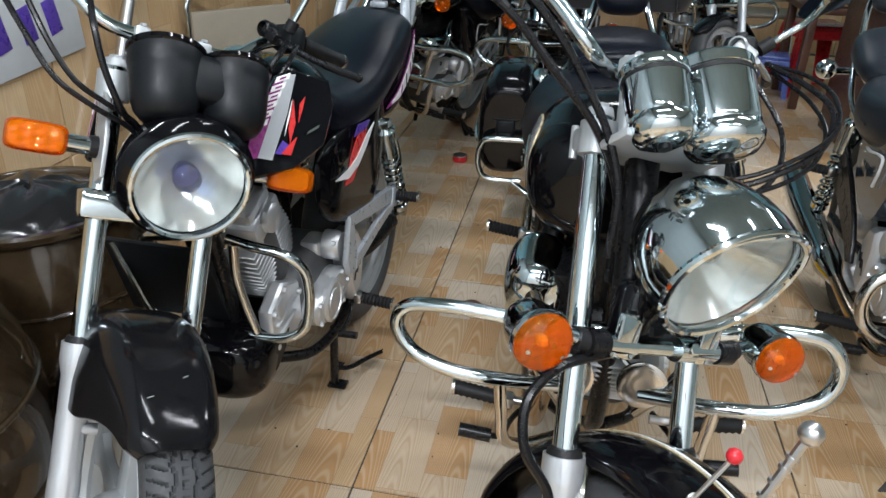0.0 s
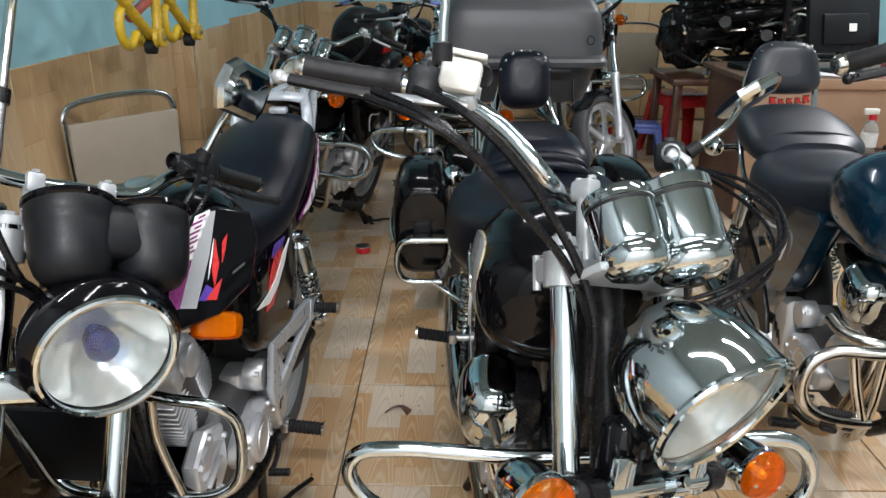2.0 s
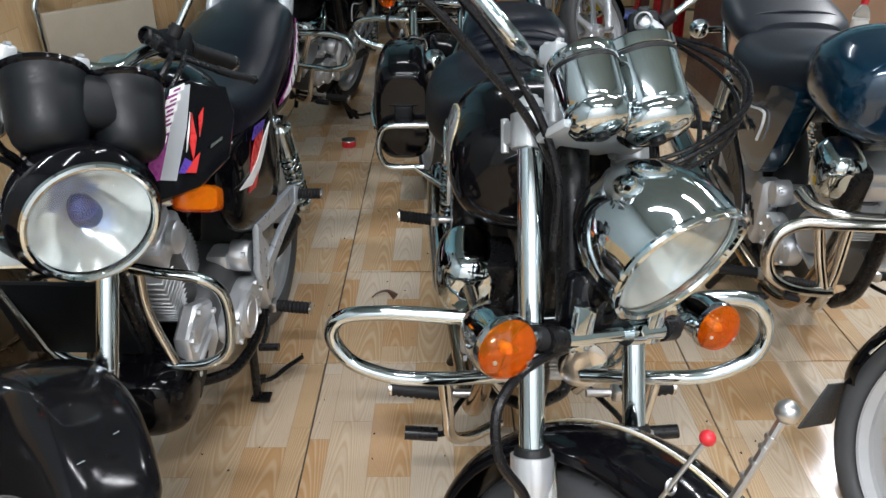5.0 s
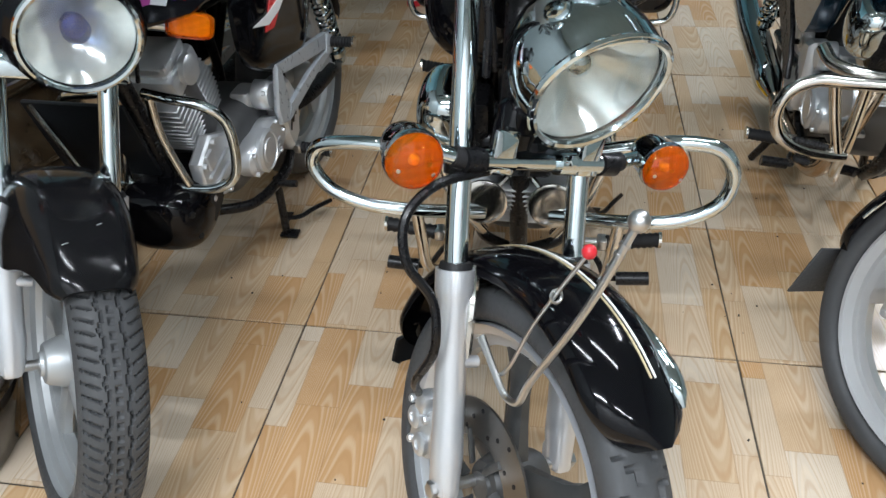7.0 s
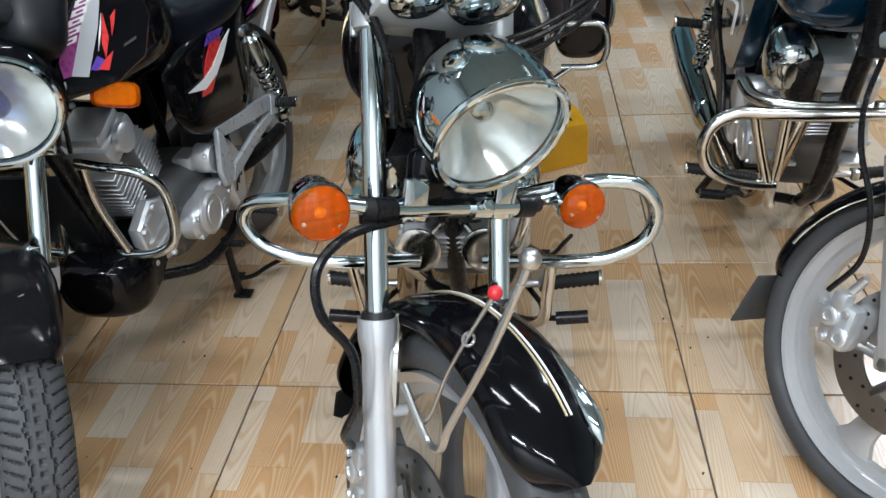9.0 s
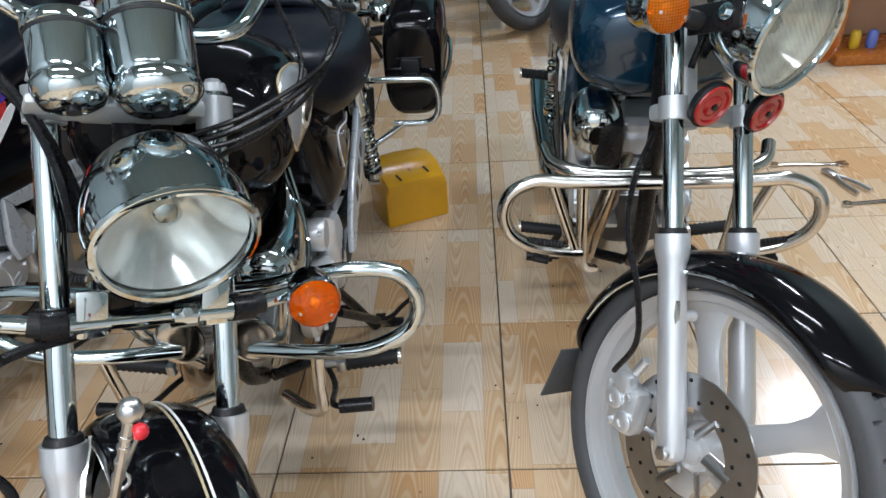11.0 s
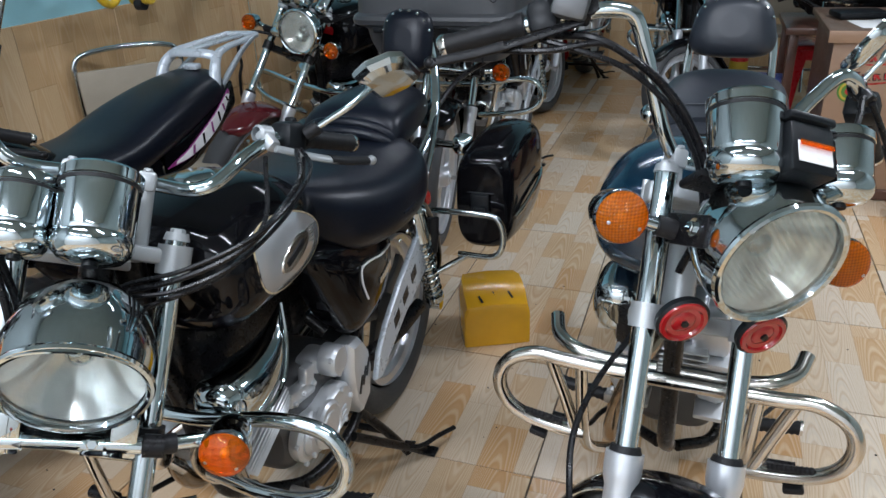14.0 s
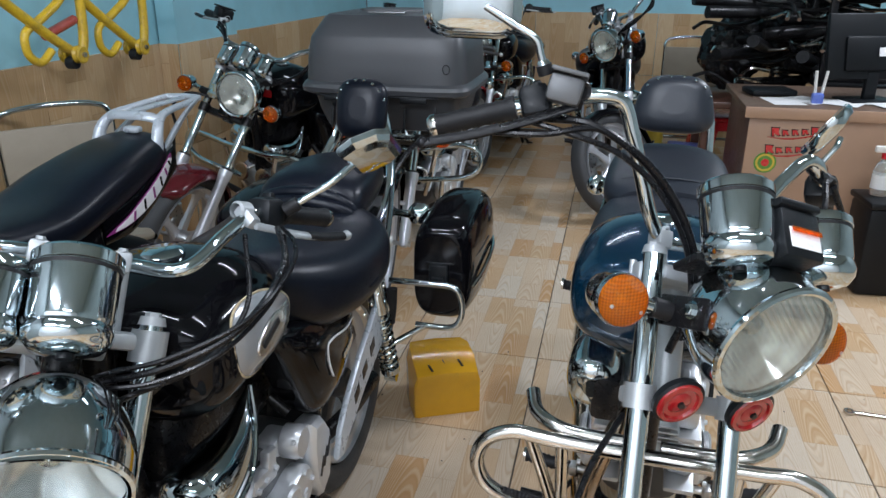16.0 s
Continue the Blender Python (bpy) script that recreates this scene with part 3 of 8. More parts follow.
def wheel(root, name, m, R, W, rim, paint, spokes=5, tread="", n=72, disc=0, twin=False, rim_label="", spoke_mat=None, turned=0.3, spread=0.10):
    """A cast wheel about the x axis of m, with its tyre and brake."""
    g = Geo(m)
    w = W * 0.40
    prof = [(rim + 0.004, w + 0.004), (rim + 0.006, w - 0.006), (rim - 0.012, w - 0.014), (rim - 0.015, w * 0.35), (rim - 0.02, 0.012), (rim - 0.03, 0.010)]
    ring = prof + [(r, -x) for r, x in reversed(prof)]
    g.lathe([(r, x) for r, x in ring], 64, ALONG_X, closed=True)
    hub = Geo(m).lathe([(0.001, 0.055), (0.02, 0.055), (0.022, 0.05), (0.034, 0.048), (0.037, 0.043), (0.045, 0.02), (0.045, -0.02), (0.037, -0.043), (0.034, -0.048), (0.022, -0.05), (0.02, -0.055), (0.001, -0.055)], 28, ALONG_X)
    blades = []
    for k in range(spokes):
        a = 2 * math.pi * k / spokes + turned
        offs = (-spread, spread) if twin is True else (0.0,)
        for o in offs:
            rows = []
            for r, hw, th in ((0.035, 0.021, 0.016), (0.09, 0.016, 0.012), (rim * 0.6, 0.014, 0.011), (rim - 0.06, 0.018, 0.011), (rim - 0.03, 0.03, 0.012)):
                aa = a + o * (1 - 0.35 * r / rim)
                c, s = math.cos(aa), math.sin(aa)
                tw = hw * (1.45 if twin == "wide" else 0.8 if twin else 1.15)
                rows.append([(x, r * c - t * s, r * s + t * c) for x, t in ((th, tw * 0.6), (th * 0.6, tw), (-th * 0.6, tw), (-th, tw * 0.6), (-th, -tw * 0.6), (-th * 0.6, -tw), (th * 0.6, -tw), (th, -tw * 0.6))])
            blades.append(rows)
    wh = part(name, g, paint, root, rim_label)
    part("hub", hub, spoke_mat or paint, wh, "dark cast wheel hub" if spoke_mat else "")
    for rows in blades:
        part("spoke", Geo(m).rings(rows), spoke_mat or paint, wh)
    part("tyre", tyre_geo(m, R, W, rim + 0.002, tread, n), RUBBER, wh, "black rubber tyre" + (" with deep moulded tread" if tread else ""), 50)
    if disc:
        d = Geo(m)
        d.lathe([(0.075, 0.002), (0.13, 0.002), (0.13, -0.002), (0.075, -0.002)], 56, Matrix.Translation((disc * 0.062, 0, 0)) @ ALONG_X, closed=True)
        arms = []
        for k in range(6):
            a = 2 * math.pi * k / 6
            arms.append(Geo(m).tube([(disc * 0.058, 0.035 * math.cos(a), 0.035 * math.sin(a)), (disc * 0.061, 0.085 * math.cos(a + 0.25), 0.085 * math.sin(a + 0.25))], 0.011, 8, 1, flat=0.4))
        bd_ = part("brake_disc", d, DISC_SHADED if spoke_mat else DISC_STEEL, wh, "drilled steel brake disc")
        for arm in arms:
            part("disc_arm", arm, spoke_mat or DISC_STEEL, bd_)
        # no holes are cut: small black discs paint their shade on the steel
        hl = Geo(m)
        for k in range(30):
            a, r = 2 * math.pi * k / 30, (0.088, 0.103, 0.118)[k % 3]
            hl.lathe([(0.0036, -0.0027), (0.0036, 0.0027), (0.0005, 0.0028)], 8, Matrix.Translation((disc * 0.062, r * math.cos(a), r * math.sin(a))) @ ALONG_X)
        tagged(part("hole_shade", hl, BLACK_MATT, bd_), "rows of black discs painting the dark of drilled holes", kind="stuff")
    return wh


def bolt(g, p, d, r=0.006, h=0.005):
    g.lathe([(r, 0), (r, h * 0.8), (r * 0.8, h), (0.0005, h)], 6, towards(p, d))


def headlamp(root, m, R, depth, shell_mat, lens_mat, peak=0.0, shell_label="chrome headlamp shell", rim_mat=None, blue_bulb=False, rim_w=0.006, swell=1.0):
    """z of m looks out of the lamp."""
    g = Geo(m)
    prof = [(0.004, -depth), (R * 0.38, -depth * 0.975), (R * 0.74, -depth * 0.86), (R * 0.97 * swell, -depth * 0.66), (R * 1.10 * swell, -depth * 0.38), (R * 1.12 * swell, -depth * 0.2), (R * 1.10 * (swell * 0.6 + 0.4), -0.02), (R * 1.09, 0.0), (R * 1.05, 0.0), (R * 1.02, -0.02)]
    n = 56
    rings = []
    for r, z in prof:
        ring = []
        for j in range(n):
            a = 2 * math.pi * j / n
            up = max(0.0, math.sin(a)) ** 1.5
            k = max(0.0, 1 + z / (depth * 0.35)) if z > -depth * 0.35 else 0.0
            ring.append((r * math.cos(a), r * math.sin(a), z + peak * up * k))
        rings.append(ring)
    g.rings(rings, None, cap=False)
    h = part("headlamp", g, shell_mat, root, shell_label)
    ring = Geo(m)
    rings = []
    for t in range(8):
        b = 2 * math.pi * t / 8
        rings.append([((R * 1.0 + rim_w * 0.8 + rim_w * math.cos(b)) * math.cos(2 * math.pi * j / n), (R * 1.0 + rim_w * 0.8 + rim_w * math.cos(b)) * math.sin(2 * math.pi * j / n),
                       rim_w * math.sin(b) + peak * 0.9 * max(0.0, math.sin(2 * math.pi * j / n)) ** 1.5 * (0.6 if peak else 0)) for j in range(n)])
    ring.rings(rings, None, cap=False, loop=True)
    part("rim", ring, rim_mat or CHROME, h, "chrome headlamp rim")
    refl = Geo(m)
    seg, steps = (34, 10) if blue_bulb else (52, 9)
    jit = random.Random(int(R * 1e4))
    flutes = [jit.uniform(-0.0009, 0.0009) for j in range(seg)]
    rows = []
    for k in range(steps + 1):
        f = k / steps
        r = R * (0.15 + 0.85 * f)
        z = -depth * 0.46 * (1 - f ** 1.8) - 0.010
        lift = [jit.uniform(-0.0006, 0.0006) for j in range(seg)] if blue_bulb else flutes
        rows.append([(r * math.cos(a), r * math.sin(a), z + lift[j] * math.sin(math.pi * f)) for j, a in enumerate(2 * math.pi * (j + (0.5 * (k % 2) if blue_bulb else 0.0)) / seg for j in range(seg))])
    refl.rings(rows, None, cap=False)
    part("reflector", refl, REFLECTOR, h, "bright faceted reflector" if blue_bulb else "bright fluted reflector", 60)
    bulb = Geo(m)
    bulb.lathe([(0.012, -depth * 0.58), (0.014, -depth * 0.5), (0.019, -depth * 0.42), (0.018, -depth * 0.32), (0.010, -depth * 0.27), (0.0005, -depth * 0.26)], 16)
    part("bulb", bulb, BULB_BLUE if blue_bulb else CHROME, h, "bulb with its cap")
    if blue_bulb:
        shade = Geo(m)
        shade.lathe([(0.017, -depth * 0.42), (0.021, -depth * 0.3), (0.021, -depth * 0.2), (0.016, -depth * 0.12), (0.008, -depth * 0.09), (0.0005, -depth * 0.085)], 24)
        part("bulb_shade", shade, BULB_GLASS, h, "bluish glass round the bulb").visible_shadow = False
    gl = Geo(m)
    gl.lathe([(R * 1.0, -0.006), (R * 0.97, 0.001), (R * 0.8, 0.007), (R * 0.5, 0.012), (R * 0.2, 0.014), (0.0005, 0.0145)], 48)
    gl.lathe([(0.0005, 0.0115), (R * 0.2, 0.011), (R * 0.5, 0.009), (R * 0.8, 0.004), (R * 0.97, -0.003), (R * 1.0, -0.006)], 48)
    lens = part("lens", gl, lens_mat, h, "clear glass headlamp lens")
    lens.visible_shadow = False
    return h


def round_indicator(root, m, R, cup, stalk_to, lens_mat, cup_mat=None, name="turn_signal"):
    """A chrome cup with an amber lens looking along z of m."""
    g = Geo(m)
    g.lathe([(0.001, -cup), (R * 0.36, -cup * 0.97), (R * 0.62, -cup * 0.88), (R * 0.82, -cup * 0.7), (R * 0.94, -cup * 0.42), (R * 1.01, -0.008), (R * 1.05, -0.005), (R * 1.04, 0), (R * 1.0, 0.004), (R * 0.9, 0.002)], 36)
    s = part(name, g, cup_mat or CHROME, root, "round turn signal with an amber lens")
    if stalk_to is not None:
        inv = m.inverted() @ Vector(stalk_to)
        st = Geo(m)
        a = Vector((0, 0, -cup * 0.55))
        st.rod(a, a.lerp(inv, 0.76), 0.0105, 14)
        part("stalk", st, CHROME, s, "chrome stalk")
        rb = Geo(m)
        rb.rod(a.lerp(inv, 0.72), inv, 0.0145, 14)
        part("rubber_sleeve", rb, GRIP, s, "black rubber sleeve")
    le = Geo(m)
    le.lathe([(R * 0.99, 0.0), (R * 0.99, R * 0.16), (R * 0.95, R * 0.3), (R * 0.82, R * 0.44), (R * 0.6, R * 0.54), (R * 0.3, R * 0.6), (0.0005, R * 0.62)], 36)
    part("lens", le, lens_mat, s, "amber lens").visible_shadow = False
    dish = Geo(m)
    dish.lathe([(R * 0.97, -0.001), (R * 0.7, -0.006), (R * 0.35, -0.011), (R * 0.22, -0.011), (R * 0.2, 0.004), (R * 0.12, 0.009), (0.0005, 0.010)], 24)
    part("reflector", dish, REFLECTOR, s)
    for x in (-0.6, 0.6):
        sc = Geo(m)
        bolt(sc, (x * R, -R * 0.25, R * 0.5), (x * 0.5, -0.2, 1), 0.0028, 0.002)
        part("screw", sc, STEEL, s)
    return s


def grip_geo(a, b, r, m):
    g = Geo(m)
    a, b = Vector(a), Vector(b)
    n = 14
    pts, rad = [], []
    for i in range(n + 1):
        pts.append(a.lerp(b, i / n))
        rad.append(r * (1.18 if i in (0, 1) else 1.0 if i % 2 else 0.93))
    rad[-1] = r * 1.05
    return g.tube(pts, r, 14, 1, radii=rad)


def handlebar(root, S, points, r=0.011, grip_r=0.0165, metal=None, posts=0.05, post_z=(0.0, 0.1), post_y=0.03, lever_mat=None, grips=None, master="right", master_mat=None, res_shift=(0.022, 0.0)):
    """points: the left half of the bar, from the middle outwards; the last two carry the grip."""
    g = Geo(S)
    left = [Vector(p) for p in points]
    right = [Vector((-p.x, p.y, p.z)) for p in left]
    g.tube(list(reversed(right[1:])) + left, r, 12, 7)
    bar = part("handlebar", g, metal or CHROME, root, "bent chrome handlebar")
    for s in (1, -1):
        a, b = left[-2], left[-1]
        a, b = Vector((a.x * s, a.y, a.z)), Vector((b.x * s, b.y, b.z))
        part("grip", grip_geo(a, b, grip_r, S), grips or GRIP, bar, "black ribbed rubber grip")
        e = Geo(S)
        d = (b - a).normalized()
        e.lathe([(grip_r * 1.05, 0), (grip_r * 1.05, 0.008), (grip_r * 0.8, 0.013), (0.0005, 0.014)], 16, towards(b, d))
        part("bar_end", e, CHROME_WORN, bar)
        # switch housing and lever perch inboard of the grip
        h = Geo(S)
        c = a - d * 0.03
        h.box((0.052, 0.05, 0.045), 0.012, towards(c, d))
        h.box((0.02, 0.016, 0.012), 0.004, towards(c + Vector((0, 0, 0.026)), d))
        part("switch_housing", h, BLACK_MATT, bar, "switch housing")
        pv = Geo(S)
        fwd = Vector((0, -1, -0.75))
        fwd = fwd - d * d.dot(fwd)
        fwd.normalize()
        p0 = a - d * 0.085
        pv.box((0.022, 0.022, 0.04), 0.006, towards(p0 + fwd * 0.014, fwd))
        pv.lathe([(0.0115, -0.015), (0.015, -0.011), (0.015, 0.011), (0.0115, 0.015)], 16, towards(p0, d), closed=True)
        part("lever_perch", pv, lever_mat or GREY_METAL, bar, "cast lever perch")
        lv = Geo(S)
        q0 = p0 + fwd * 0.035
        q1 = a + fwd * 0.052 + d * 0.0
        q2 = a.lerp(b, 0.55) + fwd * 0.055
        q3 = b + fwd * 0.048 + d * 0.02
        lv.tube([q0, q1, q2, q3], 0.0085, 10, 6, flat=0.6)
        lv.lathe([(0.003, -0.009), (0.0075, -0.006), (0.0095, 0), (0.0075, 0.006), (0.003, 0.009)], 14, towards(q3, d))
        lever = part("lever", lv, lever_mat or GREY_METAL, bar, "cast lever")
        sl = Geo(S)
        mids = [q1.lerp(q2, 0.4), q2, q2.lerp(q3, 0.5), q2.lerp(q3, 0.82)]
        sl.tube(mids, 0.0095, 10, 4, flat=0.75)
        part("lever_sleeve", sl, GRIP, bar, "black rubber lever sleeve")
        if (master == "right" and s == -1) or master == "both":
            mc = Geo(S)
            pr_ = p0 + d * res_shift[0] + Vector((0, 0, res_shift[1]))
            mc.box((0.075, 0.05, 0.04), 0.008, towards(pr_ + Vector((0, -0.02, 0.014)), (0, -0.35, 1), d))
            mc.box((0.08, 0.054, 0.007), 0.003, towards(pr_ + Vector((0, -0.029, 0.037)), (0, -0.35, 1), d))
            tank_ = part("brake_reservoir", mc, master_mat or BLACK_MATT, bar, "brake fluid reservoir")
            sg = Geo(S)
            sg.lathe([(0.006, 0.001), (0.0125, 0.001), (0.014, 0.004), (0.012, 0.006), (0.008, 0.004), (0.0005, 0.004)], 24, towards(pr_ + Vector((0.012, -0.046, 0.010)), (0, -1, -0.35)))
            part("sight_glass", sg, BLACK_SATIN, tank_, "round sight glass")
    for s in (1, -1):
        ps = Geo(S)
        ps.rod((s * posts, post_y, post_z[0]), (s * posts, post_y, post_z[1] - 0.006), 0.0145, 14, 0.0125)
        ps.box((0.026, 0.034, 0.03), 0.006, at(s * posts, post_y, post_z[1]))
        bolt(ps, (s * posts, post_y - 0.011, post_z[1] + 0.014), (0, 0, 1))
        bolt(ps, (s * posts, post_y + 0.011, post_z[1] + 0.014), (0, 0, 1))
        part("bar_riser", ps, GREY_METAL, root, "grey cast bar riser")
    return bar


def mirror(root, S, foot, elbow, tip, size, shape="hex", face=(0, 1, 0.1), side=1, up=(0, 0, 1), centre=None):
    g = Geo(S)
    foot, elbow, tip = Vector(foot), Vector(elbow), Vector(tip)
    g.tube([foot, foot.lerp(elbow, 0.6), elbow, elbow.lerp(tip, 0.5), tip], 0.0055, 10, 6)
    g.lathe([(0.010, 0), (0.010, 0.014), (0.007, 0.02)], 12, towards(foot, elbow - foot))
    arm = part("rear_view_mirror", g, CHROME, root, "chrome rear view mirror on a thin stem")
    sl = Geo(S)
    sl.tube([foot - (elbow - foot) * 0.02, foot.lerp(elbow, 0.28)], 0.0115, 12, 1)
    part("rubber_boot", sl, GRIP, arm, "black rubber boot")
    w, h = size
    if shape == "round":
        outline = [(w * math.cos(2 * math.pi * k / 40), h * math.sin(2 * math.pi * k / 40)) for k in range(40)]
    elif shape == "hex":
        outline = [(-w, -h * 0.55), (-w * 0.8, -h), (w * 0.75, -h), (w, -h * 0.3), (w * 0.92, h * 0.6), (w * 0.6, h), (-w * 0.7, h), (-w, h * 0.5)]
    else:
        outline = [(w * math.copysign(abs(math.cos(t)) ** 0.5, math.cos(t)), h * math.copysign(abs(math.sin(t)) ** 0.5, math.sin(t))) for t in (2 * math.pi * k / 40 for k in range(40))]
    m = S @ towards(centre or tip, face, up)
    back = Geo(m)
    rings = [[(x * k, y * k, z) for x, y in outline] for k, z in ((0.25, -0.02), (0.7, -0.018), (0.9, -0.012), (1.0, -0.004), (1.0, 0.004), (0.96, 0.004))]
    back.rings(rings)
    part("mirror_shell", back, CHROME, arm, "chrome mirror shell", 18 if shape == "hex" else 40)
    gl = Geo(m)
    gl.plate([(x * 0.95, y * 0.95) for x, y in outline], 0.002, at(0, 0, 0.0062))
    part("mirror_glass", gl, MIRROR, arm, "mirror glass")
    return arm


def fork(root, S, half, y, z_top, z_collar, L, lower_z, tube_mat=None, clamp_mat=None, dust=True, lower_mat=None, x0=0.0, clamp_r=0.0245):
    """Two telescopic legs in the steering frame, with the clamps."""
    S = S @ at(x0, 0, 0)
    for s in (1, -1):
        t = Geo(S)
        t.rod((s * half, y, z_top), (s * half, y, z_collar - 0.05), 0.0165, 20)
        part("fork_tube", t, tube_mat or CHROME, root, "chrome fork tube")
        c = Geo(S)
        c.rod((s * half, y, z_top), (s * half, y, z_top + 0.012), 0.019, 16, 0.016)
        bolt(c, (s * half, y, z_top + 0.011), (0, 0, 1), 0.011, 0.007)
        part("fork_cap", c, GREY_METAL, root)
        sl = Geo(S)
        sl.tube([(s * half, y, z_collar), (s * half, y, z_collar - 0.028), (s * half, y, z_collar - 0.036), (s * half, y, z_collar - 0.05), (s * half, y, -L + 0.09), (s * half, y, -L + 0.05), (s * half, y, -L - 0.006)], 0.026, 20, 1,
                radii=[0.0275, 0.0275, 0.026, 0.0225, 0.0225, 0.024, 0.02])
        sl.box((0.03, 0.046, 0.044), 0.008, at(s * half, y + 0.004, -L + 0.008))
        sl.rod((s * half, y - 0.01, z_collar - 0.13), (s * (half - 0.035), y - 0.012, z_collar - 0.132), 0.009, 10)
        slid = part("fork_slider", sl, ALU_PAINT, root, "silver fork slider")
        if dust:
            d = Geo(S)
            d.rod((s * half, y, z_collar - 0.002), (s * half, y, z_collar + 0.009), 0.0245, 18, 0.021)
            part("dust_seal", d, GRIP, slid, "black rubber dust seal")
    c = Geo(S)
    c.box((half * 2 - 0.02, 0.075, 0.024), 0.008, at(0, y + 0.02, -0.005))
    c.box((half * 1.2, 0.05, 0.034), 0.01, at(0, y + 0.045, -0.003))
    for s in (1, -1):
        if clamp_r:
            c.rod((s * half, y, -0.03), (s * half, y, 0.013), clamp_r, 24)
        c.box((0.024, 0.04 if clamp_r else 0.028, 0.032), 0.006, at(s * (half + 0.004), y + 0.02, -0.008, 0, 0, s * 12))
        c.rod((s * (half + 0.008), y + 0.038, 0.012), (s * (half + 0.008), y + 0.038, -0.032), 0.0055, 10)
    part("top_clamp", c, clamp_mat or GREY_METAL, root, "grey cast top clamp")
    c = Geo(S)
    c.box((half * 2, 0.05, 0.028), 0.008, at(0, y + 0.03, lower_z))
    for s in (1, -1):
        c.rod((s * half, y, lower_z - 0.018), (s * half, y, lower_z + 0.018), 0.0225, 20)
    c.rod((0, 0.0, lower_z - 0.02), (0, 0.0, -0.01), 0.024, 16)
    part("lower_clamp", c, lower_mat or BLACK_SATIN, root, "lower fork clamp")
    ax = Geo(S)
    ax.rod((-half - 0.02, y, -L), (half + 0.02, y, -L), 0.009, 12)
    for s in (1, -1):
        bolt(ax, (s * (half + 0.018), y, -L), (s, 0, 0), 0.013, 0.01)
    part("front_axle", ax, STEEL, root)


def engine(root, y, z, tilt=18, fins=10, w=0.066, head_mat=None, cyl_mat=None, cyl_dy=0.0, cyl_dz=0.0):
    g = Geo()
    g.body([(y - 0.12, 0.075, z - 0.07, z + 0.05, 3.2), (y - 0.09, 0.09, z - 0.1, z + 0.085, 3.5), (y + 0.02, 0.095, z - 0.105, z + 0.10, 3.5), (y + 0.13, 0.09, z - 0.09, z + 0.085, 3.4), (y + 0.18, 0.07, z - 0.06, z + 0.05, 3.0)])
    e = part("engine", g, DARK_ALU, root, "cast engine block")
    for s in (1, -1):
        c = Geo()
        x = s * 0.094
        out = []
        for k in range(36):
            a = 2 * math.pi * k / 36
            r = 0.068 + 0.018 * math.cos(2 * a) + 0.010 * math.cos(a + 0.6)
            out.append((r * math.cos(a) * 1.2 - 0.02, r * math.sin(a) * 0.98 - 0.008))
        m = Matrix.Translation((x + s * 0.012, y, z)) @ Matrix(((0, 0, s, 0), (1, 0, 0, 0), (0, 1, 0, 0), (0, 0, 0, 1)))
        c.plate(out, 0.05, m, 0.01)
        c.lathe([(0.052, 0.02), (0.052, 0.030), (0.046, 0.036), (0.043, 0.036), (0.042, 0.033), (0.03, 0.033), (0.029, 0.036), (0.012, 0.037), (0.0005, 0.037)], 36, m @ at(-0.035, -0.006, 0))
        for k in range(9):
            a = 2 * math.pi * k / 9
            r = 0.062 + 0.018 * math.cos(2 * a)
            bolt(c, m @ Vector((r * 1.16 * math.cos(a) - 0.02, r * 0.94 * math.sin(a) - 0.008, 0.024)), (s, 0, 0), 0.006, 0.008)
        for k in range(3):
            c.box((0.04, 0.007, 0.006), 0.003, m @ at(0.03, -0.02 - 0.014 * k, 0.026, 0, 0, 12))
        part("engine_cover", c, ALU, e, "bolted aluminium engine cover")
    for s in (1, -1):
        bs = Geo()
        bs.lathe([(0.036, 0.0), (0.036, 0.03), (0.032, 0.036), (0.03, 0.04), (0.012, 0.041), (0.0005, 0.041)], 32, Matrix.Translation((s * 0.085, y + 0.062, z + 0.088)) @ towards((0, 0, 0), (s, 0, 0)))
        bs.box((0.05, 0.07, 0.05), 0.012, at(s * 0.06, y + 0.05, z + 0.085))
        for k in range(3):
            a = 2.1 * k + 0.5
            bolt(bs, (s * 0.113, y + 0.062 + 0.035 * math.cos(a), z + 0.088 + 0.035 * math.sin(a)), (s, 0, 0), 0.006, 0.008)
        part("starter_cover", bs, ALU, e, "round cast boss with bolts")
        sc = Geo()
        mm = Matrix.Translation((s * 0.108, y, z)) @ Matrix(((0, 0, s, 0), (1, 0, 0, 0), (0, 1, 0, 0), (0, 0, 0, 1)))
        sc.plate([(0.10, 0.105), (0.145, 0.10), (0.175, 0.06), (0.185, 0.0), (0.16, -0.07), (0.115, -0.09), (0.09, -0.04), (0.085, 0.05)], 0.06, mm, 0.012)
        cov = part("sprocket_cover", sc, ALU, e, "cast sprocket cover with slanted slots")
        # the cover is solid; black plates on it paint the dark of three slots
        for k in range(3):
            part("slot_shade", Geo().plate([(-0.004, -0.022), (0.004, -0.022), (0.004, 0.022), (-0.004, 0.022)], 0.002, mm @ at(0.118 + 0.02 * k, -0.01 + 0.012 * k, 0.0305, 0, 0, -28)), BLACK_SATIN, cov)
    cm = at(0, y - 0.095 + cyl_dy, z + 0.08 + cyl_dz, tilt)
    c = Geo(cm)
    c.lathe([(0.052, 0), (0.052, fins * 0.0125 + 0.01)], 24)
    cyl = part("cylinder", c, DARK_ALU, root, "finned cylinder")
    for k in range(fins):
        q = 1.0 + 0.14 * math.sin(k / fins * math.pi)
